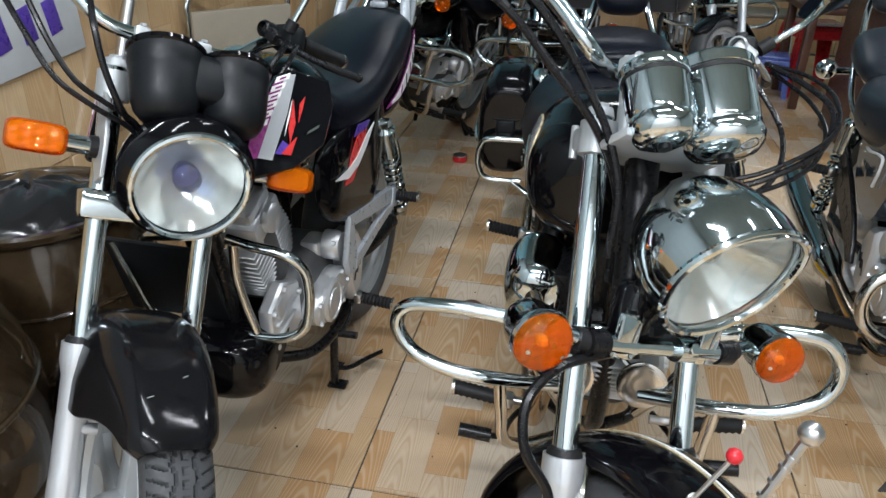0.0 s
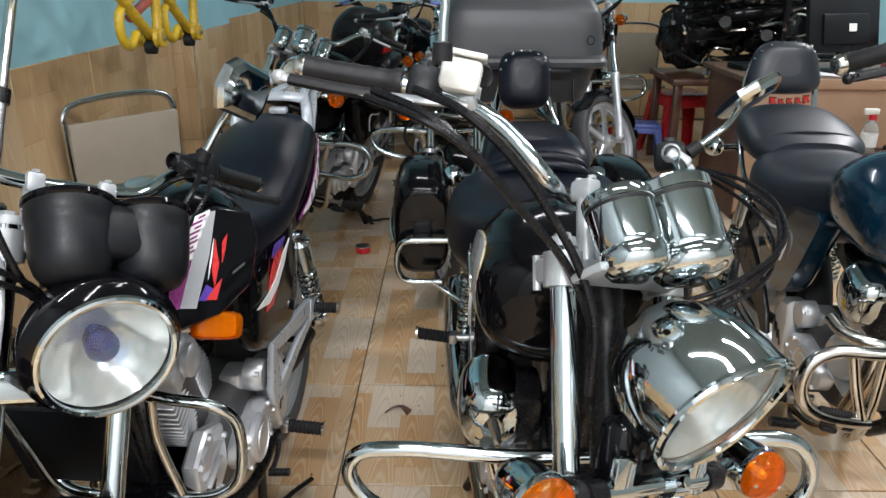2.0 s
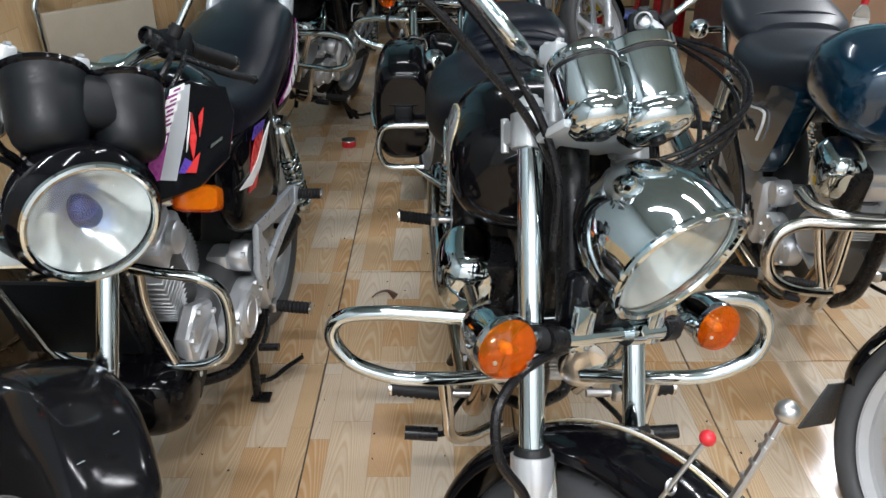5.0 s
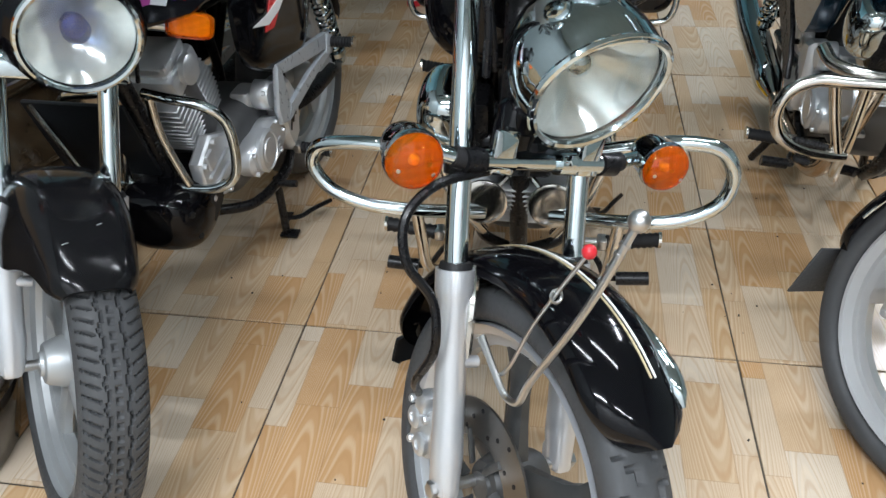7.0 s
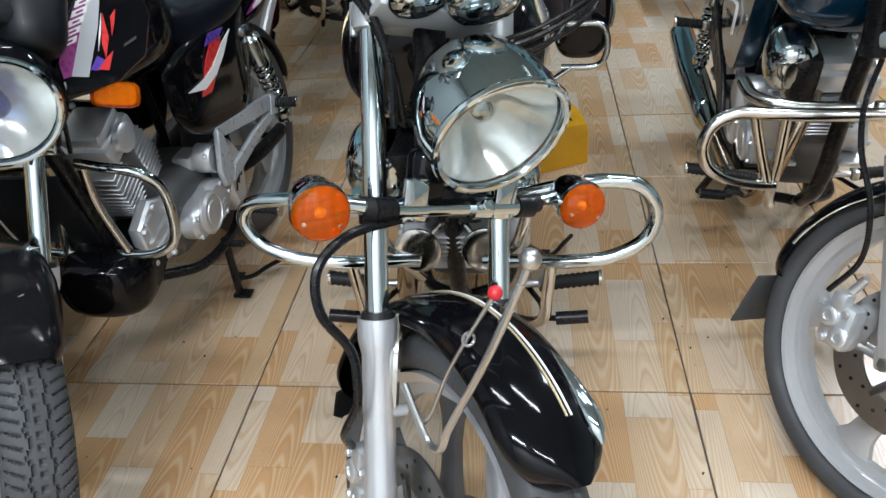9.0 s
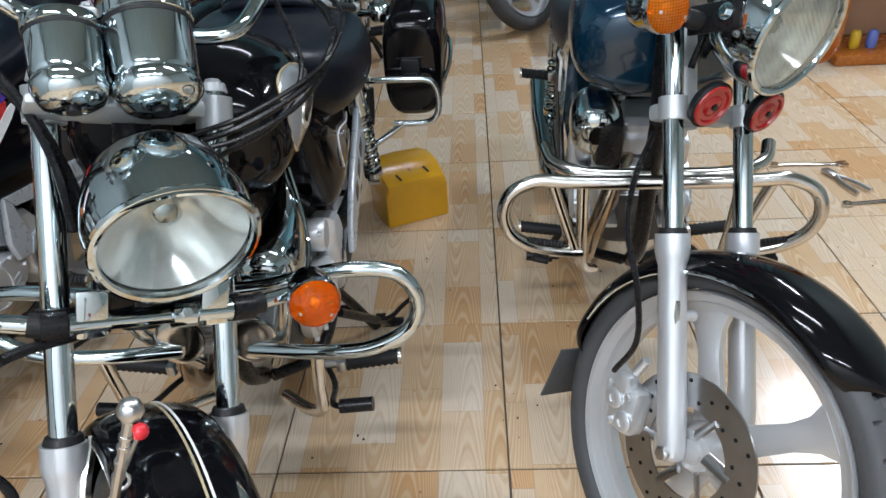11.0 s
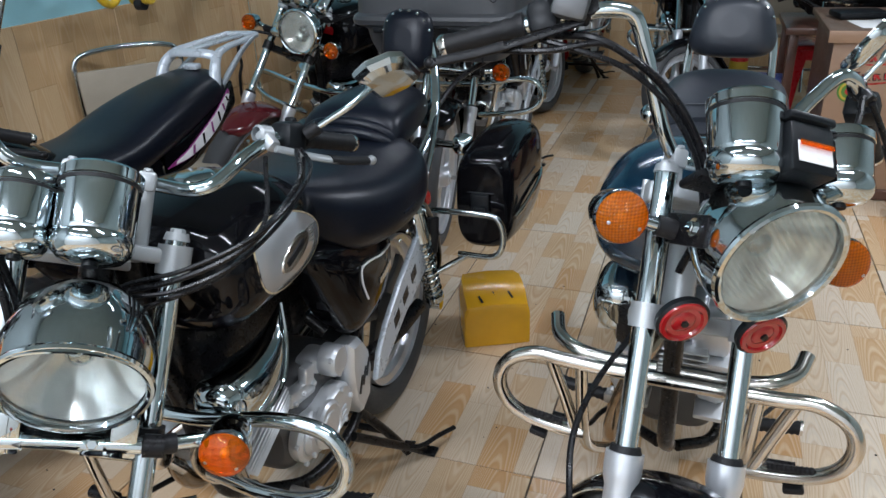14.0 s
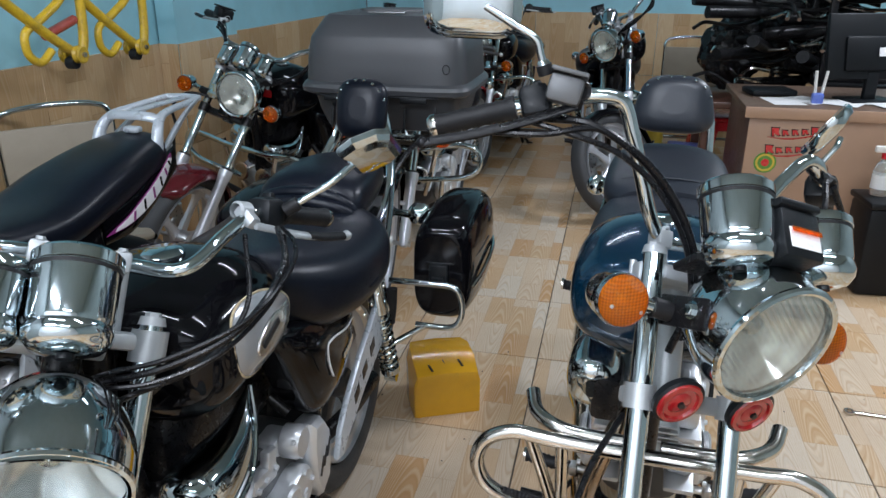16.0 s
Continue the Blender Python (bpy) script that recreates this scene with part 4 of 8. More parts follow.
        part("cooling_fin", Geo(cm).box((w * 2 * q, 0.15 * q, 0.0045), 0.002, at(0, 0, 0.012 + k * 0.0125), 1), cyl_mat or ALU, cyl)
    top = fins * 0.0125 + 0.018
    h = Geo(cm)
    h.box((0.115, 0.12, 0.05), 0.012, at(0, 0, top + 0.022))
    h.box((0.095, 0.1, 0.03), 0.012, at(0, 0, top + 0.058))
    for s in (1, -1):
        h.lathe([(0.032, 0), (0.032, 0.012), (0.026, 0.017), (0.0005, 0.018)], 24, Matrix.Translation((s * 0.057, 0, top + 0.03)) @ towards((0, 0, 0), (s, 0, 0)))
        for yy in (-0.045, 0.045):
            bolt(h, (s * 0.045, yy, top + 0.072), (0, 0, 1), 0.007, 0.008)
    part("cylinder_head", h, head_mat or ALU, e, "cast cylinder head with round caps")
    return e, cm, top


def shock(root, a, b, r=0.026, cover=0.34, n=9, can_mat=None):
    a, b = Vector(a), Vector(b)
    d = b - a
    body = Geo()
    m = towards(a, d)
    ln = d.length
    body.lathe([(0.012, 0.0), (0.018, 0.012), (r, 0.02), (r, ln * cover), (r * 0.85, ln * cover + 0.004)], 22, m)
    body.rod(a + d * 0.2, b, 0.011, 12)
    body.lathe([(r * 1.0, ln * 0.9), (r * 1.0, ln * 0.95), (0.012, ln * 0.97)], 22, m)
    for p in (a, b):
        body.lathe([(0.017, -0.016), (0.017, 0.016)], 16, Matrix.Translation(p) @ ALONG_X)
    s = part("shock_absorber", body, can_mat or CHROME, root, "chrome shock absorber with an open spring")
    sp = Geo()
    pts = []
    for i in range(n * 12 + 1):
        t = 2 * math.pi * i / 12
        pts.append(m @ Vector((r * 0.86 * math.cos(t), r * 0.86 * math.sin(t), ln * (cover + 0.02) + (ln * (0.92 - cover)) * i / (n * 12))))
    sp.tube(pts, 0.0042, 7, 1)
    part("spring", sp, CHROME, s, "coil spring")


def foot_peg(root, p, s, length=0.1, drop=0.0, name="foot_peg", mat=None):
    x, y, z = p
    g = Geo()
    g.rod((x - s * 0.06, y, z), (x, y, z), 0.009, 10)
    g.box((0.02, 0.032, 0.026), 0.005, at(x, y, z))
    f = part(name, g, STEEL, root, "folding foot peg")
    r = Geo()
    e = Vector((x + s * length, y + 0.004, z + drop))
    b0 = Vector((x + s * 0.006, y, z))
    r.tube([b0.lerp(e, k / 18) for k in range(19)], 0.0155, 12, 1, radii=[0.0165 if k % 2 else 0.0138 for k in range(19)], flat=0.75)
    part("peg_rubber", r, mat or GRIP, f, "ribbed rubber peg cover")
    c = Geo()
    c.lathe([(0.017, -0.003), (0.017, 0.003)], 14, Matrix.Translation(e) @ ALONG_X)
    part("peg_end", c, CHROME_WORN, f)


def tube_part(root, name, curves, r, mat, label="", n=12, steps=7):
    for c in curves:
        g = Geo()
        g.tube(c, r, n, steps)
        part(name, g, mat, root, label)


def cables(root, runs, r=0.0048, name="cable"):
    for pts, rr in runs:
        g = Geo()
        g.tube(pts, rr or r, 8, 8)
        part(name, g, CABLE, root, "black control cable")


def frame_tubes(root, head, axle_y, seat_z, mat=None):
    y0, z0 = head
    g = Geo()
    g.tube([(0, y0, z0 - 0.04), (0, y0 + 0.2, z0 - 0.10), (0, y0 + 0.45, seat_z - 0.08)], 0.02, 12, 5)
    g.tube([(0, y0, z0 - 0.08), (0, y0 + 0.06, z0 - 0.3), (0, y0 + 0.12, 0.32), (0, y0 + 0.2, 0.24)], 0.018, 12, 5)
    for s in (1, -1):
        g.tube([(s * 0.02, y0 + 0.2, 0.24), (s * 0.09, y0 + 0.28, 0.22), (s * 0.1, y0 + 0.5, 0.23), (s * 0.09, y0 + 0.56, 0.35), (s * 0.07, y0 + 0.5, seat_z - 0.1)], 0.013, 10, 5)
        g.tube([(s * 0.05, y0 + 0.4, seat_z - 0.08), (s * 0.09, y0 + 0.6, seat_z - 0.07), (s * 0.09, axle_y + 0.15, seat_z - 0.03)], 0.013, 10, 5)
        g.tube([(s * 0.09, y0 + 0.52, 0.4), (s * 0.09, axle_y - 0.06, seat_z - 0.06)], 0.011, 10, 2)
    g.rod((0, y0 - 0.005, z0 - 0.2), (0, y0 + 0.02, z0 - 0.02), 0.028, 16)
    part("frame", g, mat or BLACK_SATIN, root, "black tubular frame")
    sw = Geo()
    for s in (1, -1):
        sw.tube([(s * 0.07, y0 + 0.53, 0.33), (s * 0.10, axle_y - 0.15, 0.31), (s * 0.105, axle_y + 0.05, 0.30)], 0.015, 10, 4, flat=1.4)
    sw.rod((-0.1, y0 + 0.55, 0.33), (0.1, y0 + 0.55, 0.33), 0.016, 12)
    sw.rod((-0.12, axle_y, 0.30), (0.12, axle_y, 0.30), 0.009, 12)
    part("swingarm", sw, BLACK_SATIN, root, "black swingarm")


def side_stand(root, top, foot, s=1, centre=False):
    g = Geo()
    t, f = Vector(top), Vector(foot)
    g.tube([t, t.lerp(f, 0.5), f], 0.011, 10, 2)
    g.box((0.05, 0.035, 0.008), 0.003, Matrix.Translation(f + Vector((s * 0.01, 0, 0.002))))
    q = t.lerp(f, 0.7)
    g.tube([q, q + Vector((s * 0.03, 0.03, -0.015)), q + Vector((s * 0.06, 0.085, -0.018)), q + Vector((s * 0.085, 0.14, -0.028))], 0.0065, 8, 5)
    g.plate([(0.0, 0.0), (0.03, 0.035), (0.0, 0.05)], 0.006, Matrix.Translation(q + Vector((0, 0, -0.03))) @ Matrix.Rotation(0.8, 4, "Z") @ Matrix.Rotation(math.pi / 2, 4, "X"), 0.001)
    part("side_stand", g, BLACK_SATIN, root, "black steel side stand")


def cruiser(label, m, turn=37.7, rake=29.7, Qz=0.905, half=0.1, L=0.712, paint=BLACK_GLOSS, fender_paint=None, head=None, gauges=(), bars=None, ind=(0.21, -0.083, -0.27), ind_R=0.036,
            crash="loop", panel=None, rim_paint=None, tread="", backrest=True, seat_mat=None, collar=-0.415, lower_z=-0.27, fine=True, mirrors=True, ind_lens=None, tube_mat=None, master_mat=None,
            spokes=5, twin=False, group="parked motorcycles", R=0.303, lever_mat=None, grips=None, bk_w=1.0, bk_y=1.13, clamp_mat=None, lower_mat=None, res_shift=(0.022, 0.0),
            fork_x=0.0, fork_y=-0.04, runs=None, gauge_n=(0, 0.17, 0.985), sig_n=((0, -0.86, -0.5), (0, -0.86, -0.5)), broad_seat=False, seat_k=1.0, seat_dz=0.0, bk_bar=0.055, peg2=(0.17, 0.86, 0.48), riser_y=None, wheel_y=-0.04, rim_r=0.232, guard_L=0.712, bk_taper=0.0, clamp_r=0.0245):
    """A small cruiser. Its own axes: x to the rider's left, y towards the tail, z up; the steering head is over y 0."""
    root = thing("motorcycle", label, "motorcycle", m, group)
    S = steering(0, Qz, rake, turn)
    A = S @ at(0, wheel_y, -L)
    M = S @ at(0, wheel_y, -guard_L)
    fender_paint = fender_paint or paint
    n_t = 560 if tread else (96 if fine else 48)
    dark_spokes = rim_paint is BLACK_SATIN
    wheel(root, "front_wheel", A, R, 0.095, rim_r, ALU_PAINT if dark_spokes else rim_paint or ALU_PAINT, spokes, tread, n_t, -1, twin, "cast alloy front wheel", DARK_SPOKE if dark_spokes else None, 0.38 if dark_spokes else 0.3, 0.19)
    fork(root, S, half, fork_y, 0.02, collar, L, lower_z, tube_mat=tube_mat, clamp_mat=clamp_mat, lower_mat=lower_mat, x0=fork_x, clamp_r=clamp_r)
    # front mudguard
    fg = Geo(M)
    fg.arc_shell(0.322, 154, 22, 0.074, 0.035, 0.004, 48, taper=0.95)
    mud = part("front_mudguard", fg, fender_paint, root, "glossy front mudguard")
    for s in (1, -1):
        st = Geo(M)
        st.tube([(s * 0.07, 0.02, 0.295), (s * 0.085, 0.0, 0.24), (s * 0.085, 0.01, 0.16)], 0.008, 8, 4)
        part("mudguard_stay", st, CHROME_WORN, mud)
    if crash == "hook":
        for s in (1, -1):
            tr = Geo(M)
            tr.tube([(s * 0.0745 * (1 - 0.45 * max(0.0, (a - 100) / 52) ** 2), 0.288 * math.cos(math.radians(a)), 0.288 * math.sin(math.radians(a))) for a in range(138, 36, -6)], 0.003, 6, 2)
            part("edge_trim", tr, CHROME, mud, "thin chrome edge trim")
    if panel == "stripe":
        for x0 in (0.008, 0.015):
            ln = Geo(M)
            rs = 0.322 - 0.035 * (1 - math.sqrt(1 - (x0 / 0.074) ** 2)) ** 1.2 + 0.0004
            ln.tube([(x0, rs * math.cos(math.radians(a)), rs * math.sin(math.radians(a))) for a in range(140, 36, -6)], 0.0016, 6, 2)
            part("pinstripe", ln, GOLD_LINE if x0 < 0.01 else WHITE, mud, "pale pinstripe")
        td = Geo(M)
        td.tube([(0.046, 0.315 * math.cos(math.radians(q)), 0.315 * math.sin(math.radians(q))) for q in range(147, 120, -3)], 0.012, 12, 2, radii=[0.003, 0.011, 0.0135, 0.013, 0.011, 0.009, 0.007, 0.005, 0.002])
        part("marker_trim", td, CHROME, mud, "teardrop chrome trim")
    if crash == "loop":
        fl = Geo(M).arc_shell(0.322, 24, 13, 0.055, 0.012, 0.003, 8, taper=0.5)
    else:
        fl = Geo(M).box((0.13, 0.005, 0.12), 0.002, at(0, 0.330, 0.072, 33))
    part("mud_flap", fl, BLACK_MATT if crash == "loop" else RUBBER, mud, "black rubber mud flap")
    cal = Geo(A)
    cal.box((0.046, 0.06, 0.085), 0.012, at(-0.076, 0.108, 0.052, 20))
    cal.box((0.03, 0.03, 0.035), 0.008, at(-0.092, 0.098, 0.098, 20))
    for yy, zz in ((0.098, 0.032), (0.116, 0.07)):
        cal.lathe([(0.018, 0), (0.018, 0.008), (0.014, 0.011), (0.008, 0.011), (0.007, 0.008), (0.0005, 0.008)], 20, towards((-0.097, yy, zz), (-1, 0, 0)))
    for yy, zz in ((0.085, 0.075), (0.13, 0.03), (0.128, 0.095)):
        bolt(cal, (-0.098, yy, zz), (-1, 0, 0), 0.007, 0.008)
    cal.rod((-0.085, 0.085, 0.115), (-0.085, 0.06, 0.14), 0.008, 10)
    part("brake_caliper", cal, ALU, root, "cast brake caliper")

    h = head or dict(c=(0, -0.16, -0.177), n=(0, -0.72, -0.69), R=0.086, depth=0.15, peak=0.02, glass=GLASS)
    hm = S @ towards(h["c"], h["n"], (1, 0, 0))
    hm = hm @ Matrix.Rotation(math.pi / 2, 4, "Z")
    headlamp(root, hm, h["R"], h["depth"], CHROME, h["glass"], h.get("peak", 0.0), rim_w=h.get("rim", 0.006))
    iz_h = ind[2]
    if crash == "hook":
        for s in (1, -1):
            ear = Geo(S)
            ear.box((0.007, 0.095, 0.044), 0.008, at(fork_x + s * 0.094, -0.14, -0.069, 6))
            e_ = part("headlamp_ear", ear, BLACK_SATIN, root, "black headlamp ear plate")
            eb = Geo(S)
            eb.rod((fork_x + s * 0.097, -0.166, -0.068), (fork_x + s * 0.103, -0.166, -0.068), 0.0125, 20)
            bolt(eb, (fork_x + s * 0.103, -0.166, -0.068), (s, 0, 0), 0.008, 0.007)
            part("ear_bolt", eb, CHROME, e_, "chrome mounting bolt")
    else:
        br = Geo(S)
        br.box((0.07, 0.045, 0.09), 0.016, at(-0.03, -0.05, iz_h + 0.04, 12, 0, 8), 3)
        br.box((0.05, 0.05, 0.05), 0.01, at(0.0, -0.045, h["c"][2] - 0.06))
        part("headlamp_bracket", br, BLACK_GLOSS, root, "glossy dark headlamp bracket")
    ix, iy, iz = ind
    for s in (1, -1):
        im = S @ towards((s * ix, iy, iz), sig_n[0] if s > 0 else sig_n[1], (1, 0, 0))
        im = im @ Matrix.Rotation(math.pi / 2, 4, "Z")
        round_indicator(root, im, ind_R, ind_R * 2.0, S @ Vector((fork_x + s * (half + 0.01), iy + 0.02, iz)), ind_lens or AMBER)
    if crash == "loop":
        cb = Geo(S)
        cb.rod((-half + 0.03, iy + 0.018, iz), (half - 0.03, iy + 0.018, iz), 0.0105, 14)
        cb.rod((0.02, iy + 0.016, iz), (0.048, iy + 0.016, iz), 0.0165, 18)
        bolt(cb, (0.034, iy + 0.0, iz + 0.004), (0, -1, 0), 0.008, 0.007)
        bar_ = part("signal_bar", cb, CHROME, root, "chrome bar between the turn signals")
        for s in (1, -1):
            cl = Geo(S)
            cl.rod((s * (half - 0.004), iy + 0.018, iz), (s * (half + 0.024), iy + 0.018, iz), 0.0165, 18)
            cl.rod((s * half, fork_y, iz - 0.006), (s * half, fork_y, iz + 0.014), 0.0215, 20)
            part("bar_clamp", cl, BLACK_SATIN, bar_, "black clamp on the fork tube")
            pl_ = Geo(S)
            pl_.box((0.036, 0.010, 0.06), 0.004, at(s * (half - 0.03), iy + 0.008, iz + 0.012, 14))
            pl_.rod((s * (half - 0.05), iy + 0.018, iz), (s * (half - 0.006), iy + 0.018, iz), 0.014, 18)
            part("clamp_plate", pl_, CHROME, bar_, "bent chrome bracket plate")
    for gx, gy, gz, gr, gh in gauges:
        gm = S @ towards((gx, gy, gz), gauge_n, (1, 0, 0))
        g = Geo(gm)
        g.lathe([(0.001, -0.018), (gr * 0.45, -0.017), (gr * 0.78, -0.012), (gr * 0.95, -0.003), (gr * 1.01, 0.006), (gr * 0.985, 0.014), (gr * 0.935, 0.018), (gr * 0.955, 0.021), (gr * 0.97, 0.024), (gr, gh * 0.86), (gr * 1.04, gh * 0.87), (gr * 1.04, gh), (gr * 0.96, gh + 0.004), (gr * 0.93, gh - 0.004)], 40)
        gg = part("gauge", g, CHROME, root, "chrome instrument cup")
        d = Geo(gm)
        d.lathe([(gr * 0.93, gh - 0.006), (0.0005, gh - 0.006)], 32)
        part("dial", d, BLACK_MATT, gg, "dark dial face")
        b = Geo(gm)
        b.lathe([(gr * 1.015, gh * 0.80), (gr * 1.015, gh * 0.85)], 40)
        part("gasket", b, GRIP, gg, "black gasket ring")
        w = Geo(gm)
        w.lathe([(gr * 0.2, -0.022), (gr * 0.2, -0.015)], 16)
        part("gauge_boss", w, BLACK_MATT, gg)
    if gauges:
        pl = Geo(S)
        xs = [q[0] for q in gauges]
        pl.box((max(xs) - min(xs) + 0.09, 0.05, 0.012), 0.004, at(sum(xs) / len(xs), gauges[0][1] + 0.05, gauges[0][2] - 0.012, -15))
        part("gauge_bracket", pl, BLACK_SATIN if crash == "hook" else GREY_METAL, root)
    bars = bars or [(0, 0.02, 0.1), (0.06, 0.015, 0.1), (0.13, -0.025, 0.102), (0.185, 0.0, 0.165), (0.225, 0.042, 0.205), (0.275, 0.085, 0.222), (0.372, 0.158, 0.242)]
    handlebar(root, S, bars, posts=0.05, post_z=(0.0, bars[0][2]), post_y=bars[0][1] if riser_y is None else riser_y, master_mat=master_mat, lever_mat=lever_mat, grips=grips, res_shift=res_shift)
    if mirrors:
        for s in (1, -1):
            f = Vector((s * bars[-3][0] * 1.02, bars[-3][1] - 0.01, bars[-3][2] + 0.02))
            if s < 0:
                mirror(root, S, (-0.298, -0.03, 0.21), (-0.312, -0.052, 0.27), (-0.37, -0.06, 0.345), (0.07, 0.045), "hex", (0.15, 0.8, 0.55), s)
                continue
            mirror(root, S, f + Vector((s * 0.05, 0.02, 0.0)), f + Vector((s * 0.105, -0.02, 0.05)), f + Vector((s * 0.16, -0.03, 0.115)), (0.066, 0.044), "hex", (-0.404, 0.294, 0.913), s)
    pr = Vector(bars[-3])
    if runs:
        for pts, rr in runs:
            cables(root, [([S @ Vector(p) for p in pts], rr)])
    else:
        for k in range(3):
            o = 0.011 * k
            cables(root, [([S @ Vector((pr.x + 0.03, pr.y - 0.03, pr.z - 0.01 + o)), S @ Vector((pr.x + 0.02, pr.y - 0.05, pr.z - 0.07)), S @ Vector((pr.x - 0.005, pr.y - 0.055 + o, pr.z - 0.13)), S @ Vector((0.15, -0.055, -0.015 + o)), S @ Vector((0.1, -0.066 - o, -0.037)), S @ Vector((0.02, -0.07, -0.06 - o)), S @ Vector((-0.01, -0.02, -0.12))], (0.0065, 0.005, 0.004)[k] * (0.75 if crash == "hook" else 1.0)),
                          ([S @ Vector((-pr.x + 0.01, pr.y - 0.04, pr.z - 0.03 - o)), S @ Vector((-pr.x + 0.05, pr.y - 0.06, pr.z - 0.05 - o)), S @ Vector((-0.115 + o, -0.045 - o, 0.07)), S @ Vector((-0.066 + o, -0.06, -0.01)), S @ Vector((-0.04, -0.05 - o, -0.10)), S @ Vector((-0.02, -0.02, -0.2))], (0.007, 0.0055, 0.0045)[k])])
    hose = [S @ Vector(p) for p in ((-0.07, -0.06, ind[2] - 0.01), (-0.17, -0.075, ind[2] - 0.033), (-0.208, -0.075, ind[2] - 0.072), (-0.205, -0.075, ind[2] - 0.125), (-0.165, -0.075, ind[2] - 0.178), (-0.156, -0.072, ind[2] - 0.222), (-0.150, -0.055, ind[2] - 0.255), (-0.145, 0.0, ind[2] - 0.31), (-0.115, 0.045, ind[2] - 0.345))]
    if crash == "hook":
        hose = [S @ Vector(p) for p in ((-0.06, 0.0, -0.22), (-0.115, -0.01, -0.3), (-0.15, -0.03, -0.38), (-0.15, -0.05, -0.47), (-0.12, -0.02, -0.56), (-0.1, 0.05, -0.62))]
    cables(root, [(hose, 0.0065 if crash == "loop" else 0.005)], name="brake_hose")

    # tank, seats and bodywork
    t = Geo()
    t.body([(0.062, 0.05, Qz - 0.12, Qz - 0.045, 2.2), (0.072, 0.12, Qz - 0.17, Qz - 0.02, 2.5), (0.11, 0.163, Qz - 0.205, Qz + 0.005, 2.6), (0.22, 0.170, Qz - 0.21, Qz + 0.022, 2.5), (0.32, 0.157, Qz - 0.205, Qz + 0.01, 2.4), (0.42, 0.115, Qz - 0.18, Qz - 0.04, 2.3), (0.48, 0.07, Qz - 0.165, Qz - 0.08, 2.2)], 44)
    tank = part("fuel_tank", t, paint, root, "glossy teardrop fuel tank")
    fc = Geo()
    fc.lathe([(0.034, 0.0), (0.034, 0.008), (0.028, 0.013), (0.0005, 0.014)], 28, at(0, 0.23, Qz + 0.018))
    part("filler_cap", fc, CHROME, tank, "chrome filler cap")
    if panel:
        for s in (1, -1):
            pg = Geo()
            ol = []
            for k in range(48):
                a = 2 * math.pi * k / 48
                c, q = math.cos(a), math.sin(a)
                yy = 0.128 * math.copysign(abs(c) ** 0.72, c)
                taper = 1.0 - 0.42 * max(0.0, yy / 0.128) ** 1.4
                ol.append((yy, 0.068 * taper * math.copysign(abs(q) ** 0.72, q) - 0.13 * yy))
            rows = []
            for k in (1.0, 0.97, 0.6, 0.02):
                row = []
                for yy, zz in ol:
                    y, z = 0.243 + yy * k * 0.86, Qz - 0.100 + zz * k
                    w_ = 0.170 * (1 - (max(0.0, 0.20 - y) / 0.13) ** 2.2 * 0.15 - (max(0.0, y - 0.22) / 0.24) ** 2 * 0.36)
                    bulge = w_ * max(0.05, 1 - abs((z - (Qz - 0.096)) / 0.116) ** 2.5) ** 0.4
                    row.append((s * (bulge + (0.0015 if k == 1.0 else 0.004)), y, z))
                rows.append(row)
            pg.rings(rows)
            pp = part("tank_panel", pg, SILVER, tank, "silver grey tank side panel")
            edge = Geo()
            edge.tube(rows[0], 0.0022, 6, 1, closed=True)
            part("panel_edge", edge, GOLD_LINE, tank, "pale gold pinstripe")
            bd = Geo()
            bx = s * 0.1735
            bd.plate([(0.05 * math.cos(a), 0.022 * math.sin(a)) for a in (2 * math.pi * k / 24 for k in range(24))], 0.006, Matrix.Translation((bx, 0.235, Qz - 0.10)) @ Matrix(((0, 0, 1, 0), (1, 0, 0, 0), (0, 1, 0, 0), (0, 0, 0, 1))) @ at(0, 0, 0, 0, 0, 18), 0.002)
            for k in range(5):
                bd.box((0.026 - 0.003 * k, 0.0025, 0.003), 0.0008, Matrix.Translation((bx - s * 0.002, 0.295, Qz - 0.078 - 0.007 * k)) @ Matrix(((0, 0, 1, 0), (1, 0, 0, 0), (0, 1, 0, 0), (0, 0, 0, 1))), 1)
            part("tank_emblem", bd, CHROME_WORN, tank, "worn chrome emblem")
            bk = Geo()
            bk.box((0.062, 0.012, 0.003), 0.001, Matrix.Translation((bx + s * 0.0035, 0.233, Qz - 0.10)) @ Matrix(((0, 0, 1, 0), (1, 0, 0, 0), (0, 1, 0, 0), (0, 0, 0, 1))) @ at(0, 0, 0, 0, 0, 18), 1)
            part("emblem_bar", bk, BLACK_MATT, tank, "dark bar on the emblem")
    vin = seat_mat or LEATHER
    sg = Geo()
    sg.body([(0.335, 0.03, 0.80, 0.85, 2.2), (0.345, 0.065, 0.775, 0.865, 2.3), (0.39, 0.125, 0.715, 0.872, 2.5), (0.48, 0.18, 0.66, 0.858, 2.6), (0.60, 0.212, 0.635, 0.838, 2.6), (0.73, 0.218, 0.635, 0.832, 2.6), (0.81, 0.20, 0.655, 0.842, 2.6), (0.85, 0.15, 0.70, 0.835, 2.4), (0.865, 0.07, 0.74, 0.815, 2.2)], 44, at(0, 0, seat_dz) @ Matrix.Diagonal((seat_k, 1, 1, 1)))
    seat = part("seat", sg, vin, root, "wide black vinyl saddle with studs")
    pp = Geo()
